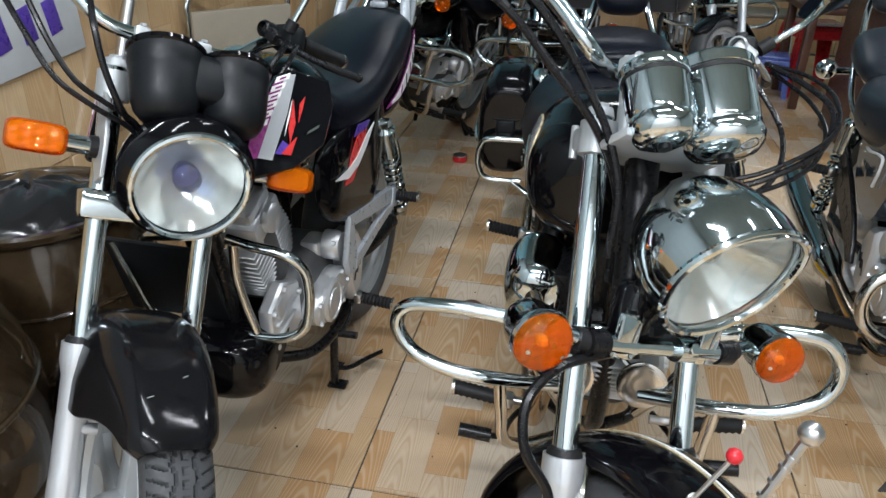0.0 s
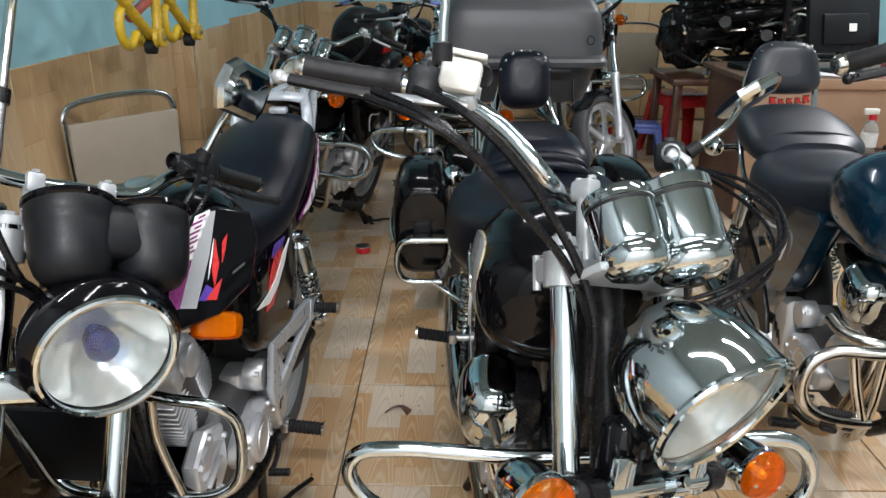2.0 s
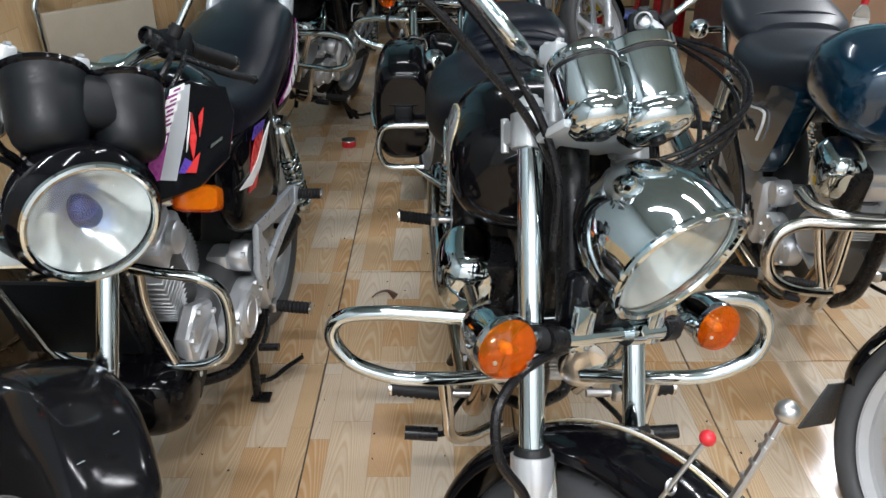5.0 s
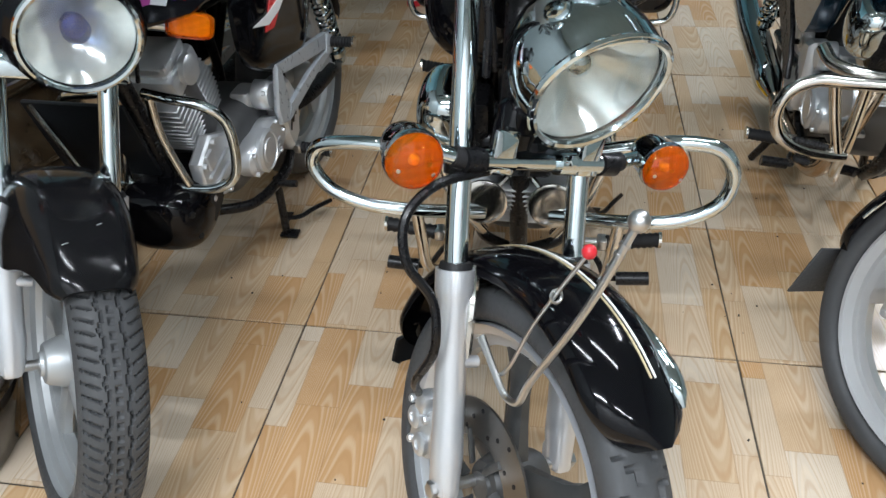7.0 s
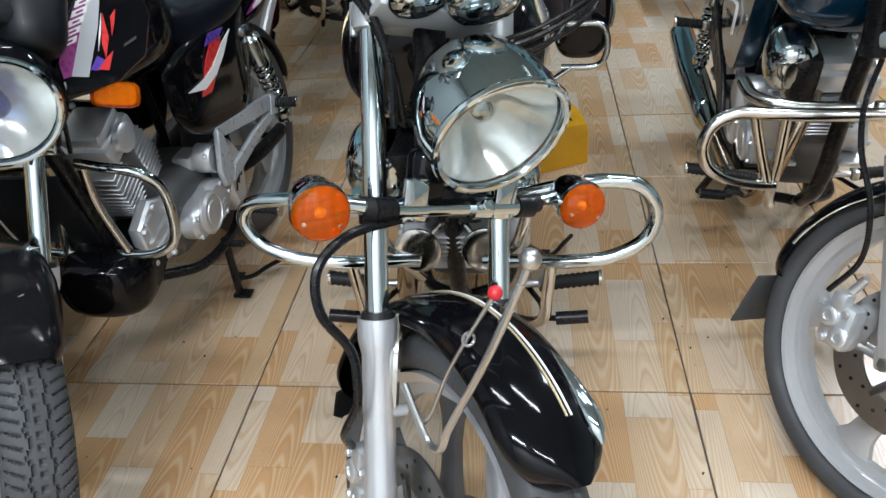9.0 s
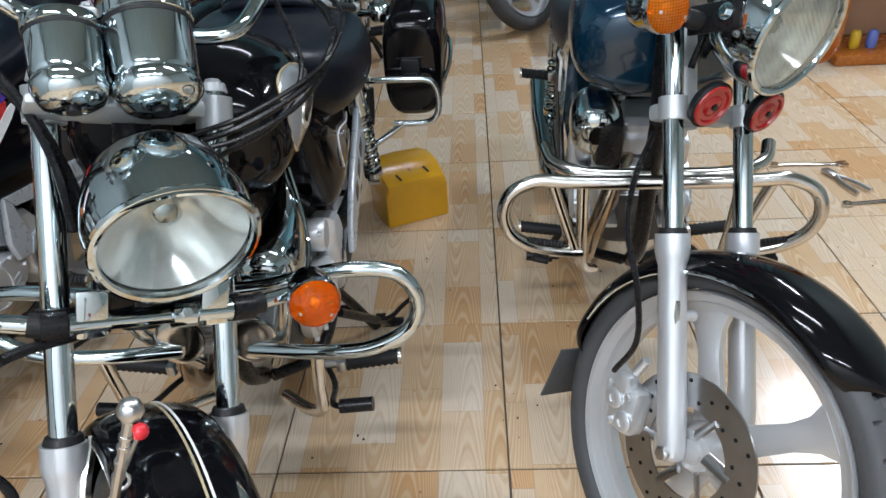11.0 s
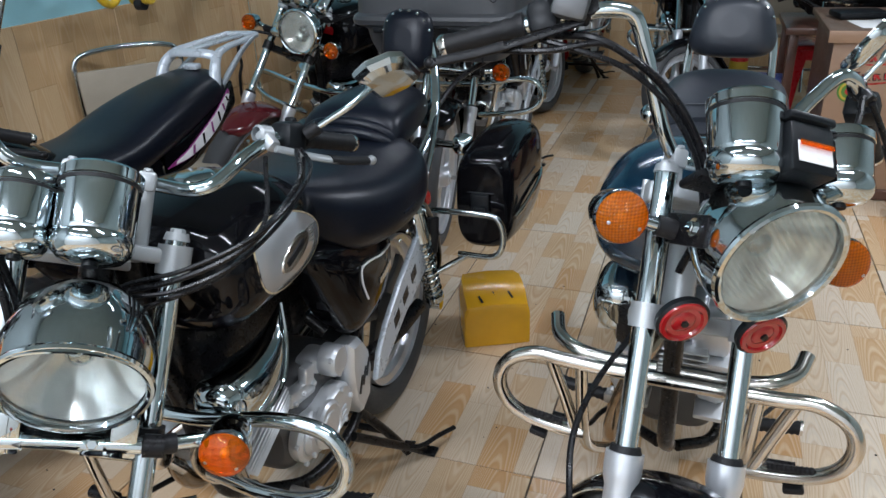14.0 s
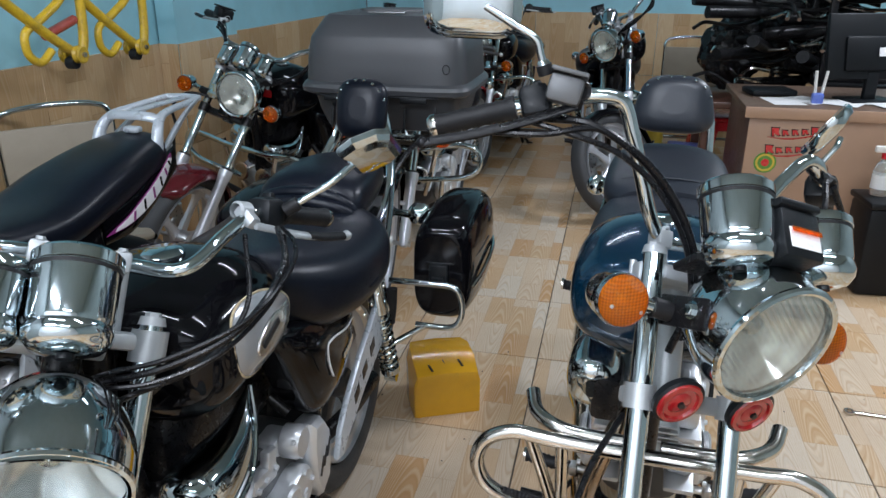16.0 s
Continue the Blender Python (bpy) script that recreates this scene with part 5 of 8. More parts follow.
    pp.tube([(0.217 * seat_k * math.cos(a), 0.66 + 0.2 * math.sin(a), 0.725 + seat_dz + 0.012 * math.sin(a)) for a in (math.pi * k / 20 - 0.2 for k in range(23))], 0.0035, 6, 2)
    part("piping", pp, vin, seat)
    sp = Geo()
    if broad_seat:
        sp.body([(0.79, 0.12, 0.76, 0.838, 2.6), (0.84, 0.162, 0.755, 0.853, 2.8), (0.95, 0.166, 0.76, 0.885, 2.8), (1.06, 0.15, 0.77, 0.902, 2.7), (1.12, 0.10, 0.79, 0.885, 2.4)], 36, at(0, 0, seat_dz * 0.6))
        pil = part("pillion_seat", sp, vin, root, "broad black vinyl pillion pad")
        cr = Geo()
        for yy, up in ((0.85, -0.018),):
            cr.tube([(x, yy - 0.004 * (1 - abs(x) / 0.16), 0.855 + up + seat_dz * 0.6 + 0.022 * (1 - (x / 0.16) ** 2) - 0.06 * max(0.0, abs(x) / 0.16 - 0.75)) for x in (-0.158, -0.14, -0.10, -0.05, 0, 0.05, 0.10, 0.14, 0.158)], 0.0035, 8, 4)
        part("seam", cr, vin, pil, "sewn seam across the pad")
    else:
        sp.body([(0.785, 0.115, 0.76, 0.845, 2.6), (0.83, 0.13, 0.765, 0.895, 2.8), (0.96, 0.125, 0.775, 0.905, 2.8), (1.08, 0.105, 0.785, 0.895, 2.6), (1.12, 0.08, 0.79, 0.87, 2.4)], 32)
        part("pillion_seat", sp, vin, root, "black vinyl pillion pad")
        roll = Geo()
        for k in range(2):
            roll.tube([(-0.125, 0.815 - 0.014 * k, 0.79), (-0.10, 0.80 - 0.02 * k, 0.845 - 0.012 * k), (0, 0.79 - 0.02 * k, 0.868 - 0.016 * k), (0.10, 0.80 - 0.02 * k, 0.845 - 0.012 * k), (0.125, 0.815 - 0.014 * k, 0.79)], 0.014, 10, 6)
        part("seat_roll", roll, vin, root, "rolled vinyl edge")
    for s in (1, -1):
        for k in range(5):
            st2 = Geo()
            a = 0.15 + k * 0.32
            st2.lathe([(0.006, 0), (0.005, 0.003), (0.0005, 0.004)], 10, towards((s * (0.207 - 0.02 * (k > 3)) * seat_k, 0.60 + 0.045 * k, 0.665 + seat_dz + 0.003 * k), (s, 0, -0.1)))
            part("stud", st2, CHROME, seat)
    for s in (1, -1):
        c = Geo()
        mm = Matrix.Translation((s * 0.118, 0, 0)) @ Matrix(((0, 0, 1, 0), (1, 0, 0, 0), (0, 1, 0, 0), (0, 0, 0, 1)))
        ol = [(0.335, 0.735), (0.42, 0.735), (0.55, 0.70), (0.66, 0.675), (0.70, 0.64), (0.69, 0.56), (0.63, 0.50), (0.54, 0.475), (0.47, 0.49), (0.42, 0.56), (0.37, 0.65)]
        ol = [tuple(p) for p in curve_points([(q[0], q[1], 0) for q in ol], 4, True)]
        rows = []
        for k, z in ((1.0, -0.04), (1.0, 0.0), (0.985, 0.012), (0.94, 0.022), (0.82, 0.032), (0.6, 0.041), (0.35, 0.046), (0.05, 0.048)):
            rows.append([(0.545 + (p[0] - 0.545) * k, 0.60 + (p[1] - 0.60) * k, z) for p in ol])
        c.rings(rows, mm)
        cov = part("side_cover", c, paint, root, "glossy angular side cover", 50)
        def on_cover(y, z, off):
            d = min(1.0, math.hypot((y - 0.545) / 0.16, (z - 0.60) / 0.115))
            return (s * (0.118 + 0.048 - 0.03 * d ** 3 + off), y, z)

        e = Geo()
        e.tube([on_cover(y, z, 0.0015) for y, z in ((0.655, 0.625), (0.59, 0.632), (0.52, 0.645), (0.492, 0.642), (0.486, 0.615), (0.505, 0.565))], 0.004, 8, 6, flat=0.6)
        part("cover_stripe", e, WHITE, cov, "pale hockey-stick stripe")
        lt = Geo()
        for k in range(6):
            lt.box((0.010, 0.016, 0.002), 0.001, Matrix.Translation(on_cover(0.575 + 0.013 * k, 0.575 + 0.002 * k, 0.001)) @ ALONG_X, 1)
        part("cover_badge", lt, CHROME_WORN, cov, "small badge of plain bars")
    rf = Geo()
    rf.arc_shell(0.345, 128, -8, 0.085, 0.05, 0.004, 28, at(0, 0.89, 0.303), taper=0.3)
    rear_mud = part("rear_mudguard", rf, fender_paint, root, "glossy rear mudguard")
    tl = Geo()
    tl.body([(-0.012, 0.03, -0.025, 0.025, 3), (0.015, 0.035, -0.03, 0.03, 3), (0.03, 0.02, -0.02, 0.02, 2.5)], 20, at(0, 1.235, 0.5))
    part("tail_lamp", tl, RED_LENS, rear_mud, "red tail lamp")
    wheel(root, "rear_wheel", at(0, 0.89, 0.303), 0.303, 0.12, 0.21, ALU_PAINT if dark_spokes else rim_paint or ALU_PAINT, spokes, "", 72, 0, twin, "cast alloy rear wheel", DARK_SPOKE if dark_spokes else None, 0.38 if dark_spokes else 0.3, 0.19)
    frame_tubes(root, (0.02, Qz - 0.02), 0.89, 0.78)
    e, cm, top = engine(root, 0.365, 0.358, 24 if crash == "loop" else 16, 10 if crash == "loop" else 8, 0.09 if crash == "loop" else 0.056, head_mat=BLACK_SATIN if crash == "loop" else ALU, cyl_dy=-0.065 if crash == "loop" else 0.0, cyl_dz=-0.045 if crash == "loop" else 0.0)
    ac = Geo()
    ac.body([(0.0, 0.012, -0.012, 0.018, 2), (0.008, 0.034, -0.038, 0.032, 2.2), (0.035, 0.05, -0.056, 0.042, 2.4), (0.09, 0.052, -0.056, 0.04, 2.4), (0.15, 0.042, -0.044, 0.04, 2.2), (0.195, 0.026, -0.012, 0.05, 2.0), (0.222, 0.012, 0.03, 0.07, 2.0), (0.232, 0.004, 0.06, 0.082, 2.0)], 32, at(0.108, 0.022, 0.612, -3))
    rib = Geo()
    rib.tube([(0.152, 0.05, 0.562), (0.158, 0.11, 0.562), (0.15, 0.18, 0.578), (0.135, 0.225, 0.63), (0.12, 0.248, 0.69)], 0.0045, 8, 6)
    if crash == "loop":
        part("inner_frame", Geo().box((0.09, 0.46, 0.20), 0.03, at(0, 0.33, 0.63)), BLACK_SATIN, root, "black frame and air box under the tank")
        for s in (1, -1):
            ft = Geo()
            ft.lathe([(0.001, 0.0), (0.05, 0.0), (0.054, 0.006), (0.054, 0.022), (0.046, 0.030), (0.04, 0.030), (0.038, 0.026), (0.02, 0.026), (0.018, 0.030), (0.001, 0.031)], 32, Matrix.Translation((s * 0.088, 0.292, 0.345)) @ towards((0, 0, 0), (s, 0, 0)))
            for k in range(5):
                a = 2 * math.pi * k / 5 + 0.4
                bolt(ft, (s * 0.108, 0.292 + 0.056 * math.cos(a), 0.345 + 0.056 * math.sin(a)), (s, 0, 0), 0.006, 0.008)
            part("filter_cover", ft, ALU, e, "round bolted oil filter cover")
            up_ = Geo()
            up_.box((0.03, 0.10, 0.035), 0.008, at(s * 0.082, 0.315, 0.435, -12))
            up_.box((0.022, 0.035, 0.05), 0.006, at(s * 0.086, 0.345, 0.455, -12))
            for yy in (0.275, 0.31, 0.35):
                bolt(up_, (s * 0.096, yy, 0.437), (s, 0, 0), 0.006, 0.008)
            part("case_rib", up_, ALU, e, "cast lugs on the crankcase")
        cl_ = part("air_cleaner", ac, CHROME, root, "chrome flame-shaped air cleaner cover")
        part("cover_rib", rib, CHROME, cl_, "raised edge of the cover")
    else:
        for s in (1, -1):
            rc_ = Geo()
            rc_.box((0.075, 0.11, 0.07), 0.012, at(s * 0.06, 0.235, 0.545, 14))
            rc_.box((0.055, 0.085, 0.03), 0.01, at(s * 0.062, 0.225, 0.592, 14))
            for yy in (0.20, 0.265):
                bolt(rc_, (s * 0.075, yy, 0.605), (0, 0, 1), 0.008, 0.008)
            part("rocker_cover", rc_, ALU, root, "cast rocker cover")
            cc = Geo()
            cc.lathe([(0.001, 0.0), (0.05, 0.0), (0.056, 0.006), (0.056, 0.04), (0.048, 0.05), (0.03, 0.053), (0.001, 0.053)], 32, Matrix.Translation((s * 0.055, 0.24, 0.43)) @ towards((0, 0, 0), (s, -0.25, 0)))
            cc.box((0.06, 0.10, 0.012), 0.004, at(s * 0.075, 0.22, 0.495, 8))
            cc.box((0.06, 0.10, 0.012), 0.004, at(s * 0.075, 0.22, 0.37, 8))
            part("crankcase_cover", cc, ALU, root, "round cast crankcase cover")
    ac2 = Geo()
    ac2.body([(0.0, 0.018, -0.02, 0.03, 2), (0.008, 0.04, -0.05, 0.05, 2.2), (0.03, 0.055, -0.066, 0.066, 2.4), (0.075, 0.058, -0.07, 0.072, 2.4), (0.11, 0.05, -0.05, 0.07, 2.3), (0.125, 0.03, -0.02, 0.05, 2.2)], 30, at(-0.135, 0.09, 0.585, 12) if crash == "loop" else at(-0.112, 0.10, 0.612, 12) @ Matrix.Scale(0.9, 4))
    cl_ = part("air_cleaner", ac2, CHROME, root, "rounded chrome air cleaner cover")
    part("filter_box", Geo().box((0.06, 0.09, 0.11), 0.016, at(-0.085, 0.145, 0.60, 12)), BLACK_SATIN, cl_, "black filter housing")
    cbv = Geo()
    cbv.rod((0.02, 0.42, 0.58), (0.02, 0.50, 0.60), 0.026, 16)
    cbv.box((0.06, 0.06, 0.08), 0.012, at(0.02, 0.41, 0.56))
    cbv.rod((0.06, 0.42, 0.55), (0.1, 0.42, 0.52), 0.013, 12)
    part("carburettor", cbv, BLACK_SATIN, root)
    tube_part(root, "exhaust_pipe", [[(-0.02, 0.22, 0.55), (-0.06, 0.15, 0.5), (-0.1, 0.13, 0.38), (-0.12, 0.2, 0.25), (-0.14, 0.4, 0.23), (-0.16, 0.6, 0.26)]], 0.019, COPPER, "chromed header pipe", 14)
    mf = Geo()
    mf.tube([(-0.16, 0.58, 0.255), (-0.165, 0.66, 0.265), (-0.18, 0.95, 0.30), (-0.185, 1.22, 0.335), (-0.186, 1.25, 0.338)], 0.04, 20, 4, radii=[0.02, 0.042, 0.045, 0.043, 0.03])
    part("muffler", mf, CHROME, root, "long chrome muffler")
    for s in (1, -1):
        shock(root, (s * 0.15, 0.83, 0.66), (s * 0.165, 0.91, 0.33))
        pg = Geo()
        mm = Matrix.Translation((s * 0.152, 0, 0)) @ Matrix(((0, 0, 1, 0), (1, 0, 0, 0), (0, 1, 0, 0), (0, 0, 0, 1)))
        pg.plate([(0.525, 0.335), (0.555, 0.325), (0.60, 0.355), (0.72, 0.405), (0.86, 0.455), (0.90, 0.50), (0.89, 0.575), (0.85, 0.58), (0.70, 0.505), (0.60, 0.44), (0.55, 0.39)], 0.014, mm, 0.004)
        # slot openings are black plates through the bracket, their shade given as colour
        for yy, zz in ((0.66, 0.425), (0.72, 0.455), (0.78, 0.485)):
            part("bracket_slot_shade", Geo().plate([(-0.014, -0.022), (0.02, -0.006), (0.014, 0.022), (-0.02, 0.006)], 0.0164, Matrix.Translation((s * 0.152, yy, zz)) @ Matrix(((0, 0, 1, 0), (1, 0, 0, 0), (0, 1, 0, 0), (0, 0, 0, 1))), 0.001), BLACK_SATIN, root)
        part("peg_bracket", pg, BLACK_SATIN if crash == "hook" else PALE_CAST, root, "black peg bracket" if crash == "hook" else "silver cast pillion peg bracket")
        if s < 0:
            foot_peg(root, (s * peg2[0], peg2[1], peg2[2]), s, 0.09, 0.01, "pillion_peg")
        else:
            fp = Geo()
            fp.tube([(0.172, 0.885, 0.50), (0.176, 0.888, 0.54), (0.178, 0.892, 0.595)], 0.015, 12, 3, flat=0.75)
            fp.rod((0.15, 0.885, 0.495), (0.18, 0.885, 0.495), 0.008, 10)
            part("pillion_peg", fp, GRIP, root, "folded rubber pillion peg")
        foot_peg(root, (s * 0.17, 0.20, 0.285) if crash == "loop" else (s * 0.15, 0.33, 0.255), s, 0.115, 0.012)
        lv = Geo()
        by, bz = (0.0, 0.0) if crash == "loop" else (0.13, -0.04)
        lv.tube([(s * 0.12, 0.24 + by, 0.27 + bz), (s * 0.16, 0.16 + by, 0.27 + bz), (s * 0.175, 0.07 + by, 0.30 + bz), (s * 0.2, 0.055 + by, 0.31 + bz)], 0.006, 8, 4)
        lv.rod((s * 0.19, 0.055 + by, 0.31 + bz), (s * 0.25, 0.055 + by, 0.315 + bz), 0.013, 12)
        part("gear_lever" if s > 0 else "brake_pedal", lv, BLACK_SATIN, root, "pedal with a rubber tip")
    side_stand(root, (0.12, 0.45, 0.22), (0.20, 0.68, 0.008))
    cs = Geo()
    for s in (1, -1):
        cs.tube([(s * 0.1, 0.52, 0.24), (s * 0.13, 0.6, 0.12), (s * 0.16, 0.66, 0.012)], 0.012, 10, 3)
    cs.rod((-0.13, 0.6, 0.12), (0.13, 0.6, 0.12), 0.009, 10)
    part("centre_stand", cs, BLACK_SATIN, root)
    if crash == "loop":
        for s in (1, -1):
            sag = 0.022 if s < 0 else -0.004
            tube_part(root, "crash_bar", [mirrored([(0.0, 0.012, 0.598), (0.1, 0.012, 0.602 - sag * 0.4), (0.26 + sag, 0.02, 0.622 - sag), (0.326 + sag, 0.024, 0.608 - sag), (0.35 + sag * 0.5, 0.022, 0.565 - sag * 0.5), (0.335, 0.014, 0.518 - sag * 0.3), (0.275, 0.006, 0.486), (0.2, 0.01, 0.474), (0.06, 0.05, 0.45)], s)], 0.0125, CHROME, "chrome engine guard loop", 16, 9)
            tube_part(root, "crash_bar_leg", [mirrored([(0.15, 0.025, 0.612), (0.12, 0.05, 0.49), (0.07, 0.12, 0.36)], s), mirrored([(0.178, 0.014, 0.47), (0.172, 0.018, 0.40), (0.165, 0.03, 0.33), (0.13, 0.07, 0.29), (0.07, 0.13, 0.27)], s)], 0.011, CHROME_WORN, "worn chrome guard leg", 12, 4)
    elif crash == "hook":
        for s in (1, -1):
            tube_part(root, "crash_bar", [mirrored([(0.0, -0.03, 0.578), (0.1, -0.028, 0.577), (0.18, -0.025, 0.578), (0.237, -0.022, 0.578), (0.285, -0.028, 0.555), (0.30, -0.033, 0.515), (0.285, -0.03, 0.465), (0.24, -0.022, 0.43), (0.165, -0.014, 0.412), (0.14, -0.012, 0.411)], s)], 0.0135, CHROME_WORN, "chrome engine guard loop", 16, 9)
            tube_part(root, "crash_bar_hook", [mirrored([(0.02, -0.005, 0.582), (0.11, -0.003, 0.582), (0.165, 0.003, 0.588), (0.203, 0.035, 0.592), (0.218, 0.075, 0.608)], s)], 0.0135, CHROME_WORN, "chrome guard hook", 16, 7)
            tube_part(root, "crash_bar_leg", [mirrored([(0.205, -0.022, 0.572), (0.18, -0.012, 0.49), (0.155, -0.012, 0.413)], s), mirrored([(0.148, -0.026, 0.575), (0.143, -0.012, 0.44), (0.138, 0.02, 0.36), (0.10, 0.12, 0.28)], s)], 0.0115, CHROME_WORN, "worn chrome guard leg", 12, 4)
        for s in (1, -1):
            g = Geo()
            a, b = Vector((s * 0.25, -0.028, 0.450)), Vector((s * 0.18, -0.018, 0.432))
            g.tube([a.lerp(b, k / 20) for k in range(21)], 0.008, 8, 1, radii=[0.0075 if k % 2 else 0.006 for k in range(21)], flat=1.0)
            g.box((0.034, 0.018, 0.012), 0.004, at(s * 0.225, -0.026, 0.402, 0, s * -14))
            part("highway_peg", g, GRIP, root, "ribbed black rubber highway peg")
    hr = Geo()
    for s in (1, -1):
        hr.lathe([(0.03, -0.02), (0.043, -0.006), (0.043, 0.0), (0.034, 0.003), (0.012, 0.001), (0.0005, 0.001)], 28, towards((s * 0.062, 0.05, 0.47), (0, -1, 0.15)))
        hr.rod((s * 0.062, 0.06, 0.47), (s * 0.02, 0.1, 0.5), 0.006, 8)
    if crash == "loop":
        part("horn", hr, CHROME_WORN, root, "round chrome horns")
    if backrest:
        bg_ = Geo()
        for s in (1, -1):
            bg_.tube([(s * 0.10, 0.80, 0.72), (s * 0.115, 1.0, 0.74), (s * 0.115, 1.10, 0.80), (s * (bk_bar + 0.015), bk_y + 0.015, 0.93), (s * bk_bar, bk_y + 0.02, 1.0)], 0.008, 10, 5, flat=1.8)
        part("backrest_frame", bg_, CHROME, root, "flat chrome sissy bar")
        bp = Geo()
        bp.body([(-0.036, 0.028, -0.032, 0.032, 2.4), (-0.031, 0.052, -0.057, 0.057, 2.8), (-0.018, 0.071, -0.075, 0.075, 3.2), (0.0, 0.08, -0.084, 0.084, 3.4), (0.015, 0.076, -0.08, 0.08, 3.2), (0.02, 0.066, -0.07, 0.07, 3.0)], 36, at(0, bk_y, 0.985, -16) @ Matrix.Diagonal((bk_w, 1, 1, 1)))
        bp.v = [(x * (1.02 - bk_taper * (z - 0.985)), y, z) for x, y, z in bp.v]
        b = part("backrest", bp, vin, root, "black vinyl backrest pad")
        for k in range(8):
            a = math.radians(20 + 20 * k)
            sd = Geo()
            sd.lathe([(0.005, 0), (0.004, 0.003), (0.0005, 0.004)], 10, towards((0.078 * bk_w * math.cos(a), bk_y - 0.005, 0.985 + 0.082 * math.sin(a)), (math.cos(a), -0.4, math.sin(a))))
            part("stud", sd, CHROME, b)
    for s in (1, -1):
        gr = Geo()
        gr.tube([(s * 0.165, 0.76, 0.66), (s * 0.17, 0.85, 0.70), (s * 0.15, 0.98, 0.76), (s * 0.12, 1.1, 0.80)], 0.008, 10, 5)
        part("grab_rail", gr, CHROME, root, "chrome grab rail")
    for s in (1, -1):
        im = towards((s * 0.2, 1.09, 0.735), (0, 1, 0), (0, 0, 1))
        round_indicator(root, im, 0.03, 0.04, (s * 0.1, 1.09, 0.735), AMBER)
    return root, S


# the black cruiser in the middle
RUNS_BLACK = [
    ([(-0.30, 0.02, 0.19), (-0.285, -0.055, 0.145), (-0.226, -0.075, 0.092), (-0.17, -0.075, 0.036), (-0.132, -0.075, -0.013), (-0.102, -0.07, -0.077), (-0.08, -0.04, -0.16)], 0.0056),
    ([(-0.36, 0.03, 0.17), (-0.33, -0.045, 0.128), (-0.285, -0.06, 0.102), (-0.215, -0.06, 0.052), (-0.14, -0.06, -0.005), (-0.096, -0.06, -0.069), (-0.07, -0.03, -0.15)], 0.0048),
    ([(-0.35, 0.03, 0.18), (-0.315, -0.04, 0.135), (-0.27, -0.055, 0.098), (-0.20, -0.057, 0.045), (-0.13, -0.055, -0.01), (-0.09, -0.055, -0.08), (-0.06, -0.03, -0.15)], 0.0055),
    ([(0.262, 0.02, 0.19), (0.262, -0.055, 0.14), (0.236, -0.118, 0.085), (0.192, -0.136, 0.022), (0.112, -0.108, -0.033), (0.04, -0.06, -0.062), (-0.02, -0.03, -0.10)], 0.0046),
    ([(0.275, 0.02, 0.18), (0.265, -0.06, 0.115), (0.228, -0.115, 0.052), (0.176, -0.13, -0.008), (0.108, -0.105, -0.05), (0.03, -0.06, -0.075), (-0.02, -0.02, -0.13)], 0.0034),
    ([(0.27, 0.03, 0.195), (0.278, -0.045, 0.16), (0.258, -0.105, 0.112), (0.205, -0.142, 0.042), (0.116, -0.112, -0.02), (0.045, -0.07, -0.05), (-0.01, -0.04, -0.09)], 0.0034),
    ([(0.215, 0.02, 0.17), (0.22, -0.05, 0.06), (0.17, -0.08, -0.02), (0.09, -0.07, -0.07), (0.0, -0.04, -0.12)], 0.004),
]
black_cruiser, S2 = cruiser(
    "black cruiser motorcycle with chrome engine guards and panniers, steering turned", at(0.505, -0.175, 0, 0, 0.0, 0), half=0.102, fork_y=-0.022, collar=-0.417, L=0.734, R=0.291, rim_r=0.228,
    head=dict(c=(0.008, -0.162, -0.178), n=(0.03, -0.725, -0.687), R=0.086, depth=0.15, peak=0.02, glass=GLASS),
    gauges=((0.003, -0.134, -0.008, 0.051, 0.104), (-0.086, -0.120, -0.010, 0.041, 0.084)), gauge_n=(-0.03, 0.28, 0.955), sig_n=((-0.22, -0.88, -0.42), (-0.16, -0.91, -0.38)), ind=(0.207, -0.088, -0.269), runs=RUNS_BLACK, riser_y=-0.015,
    panel="stripe", tread="step", rim_paint=BLACK_SATIN, master_mat=WHITE_PLASTIC, twin=False, bk_w=0.92, bk_y=1.22, peg2=(0.20, 0.72, 0.42))


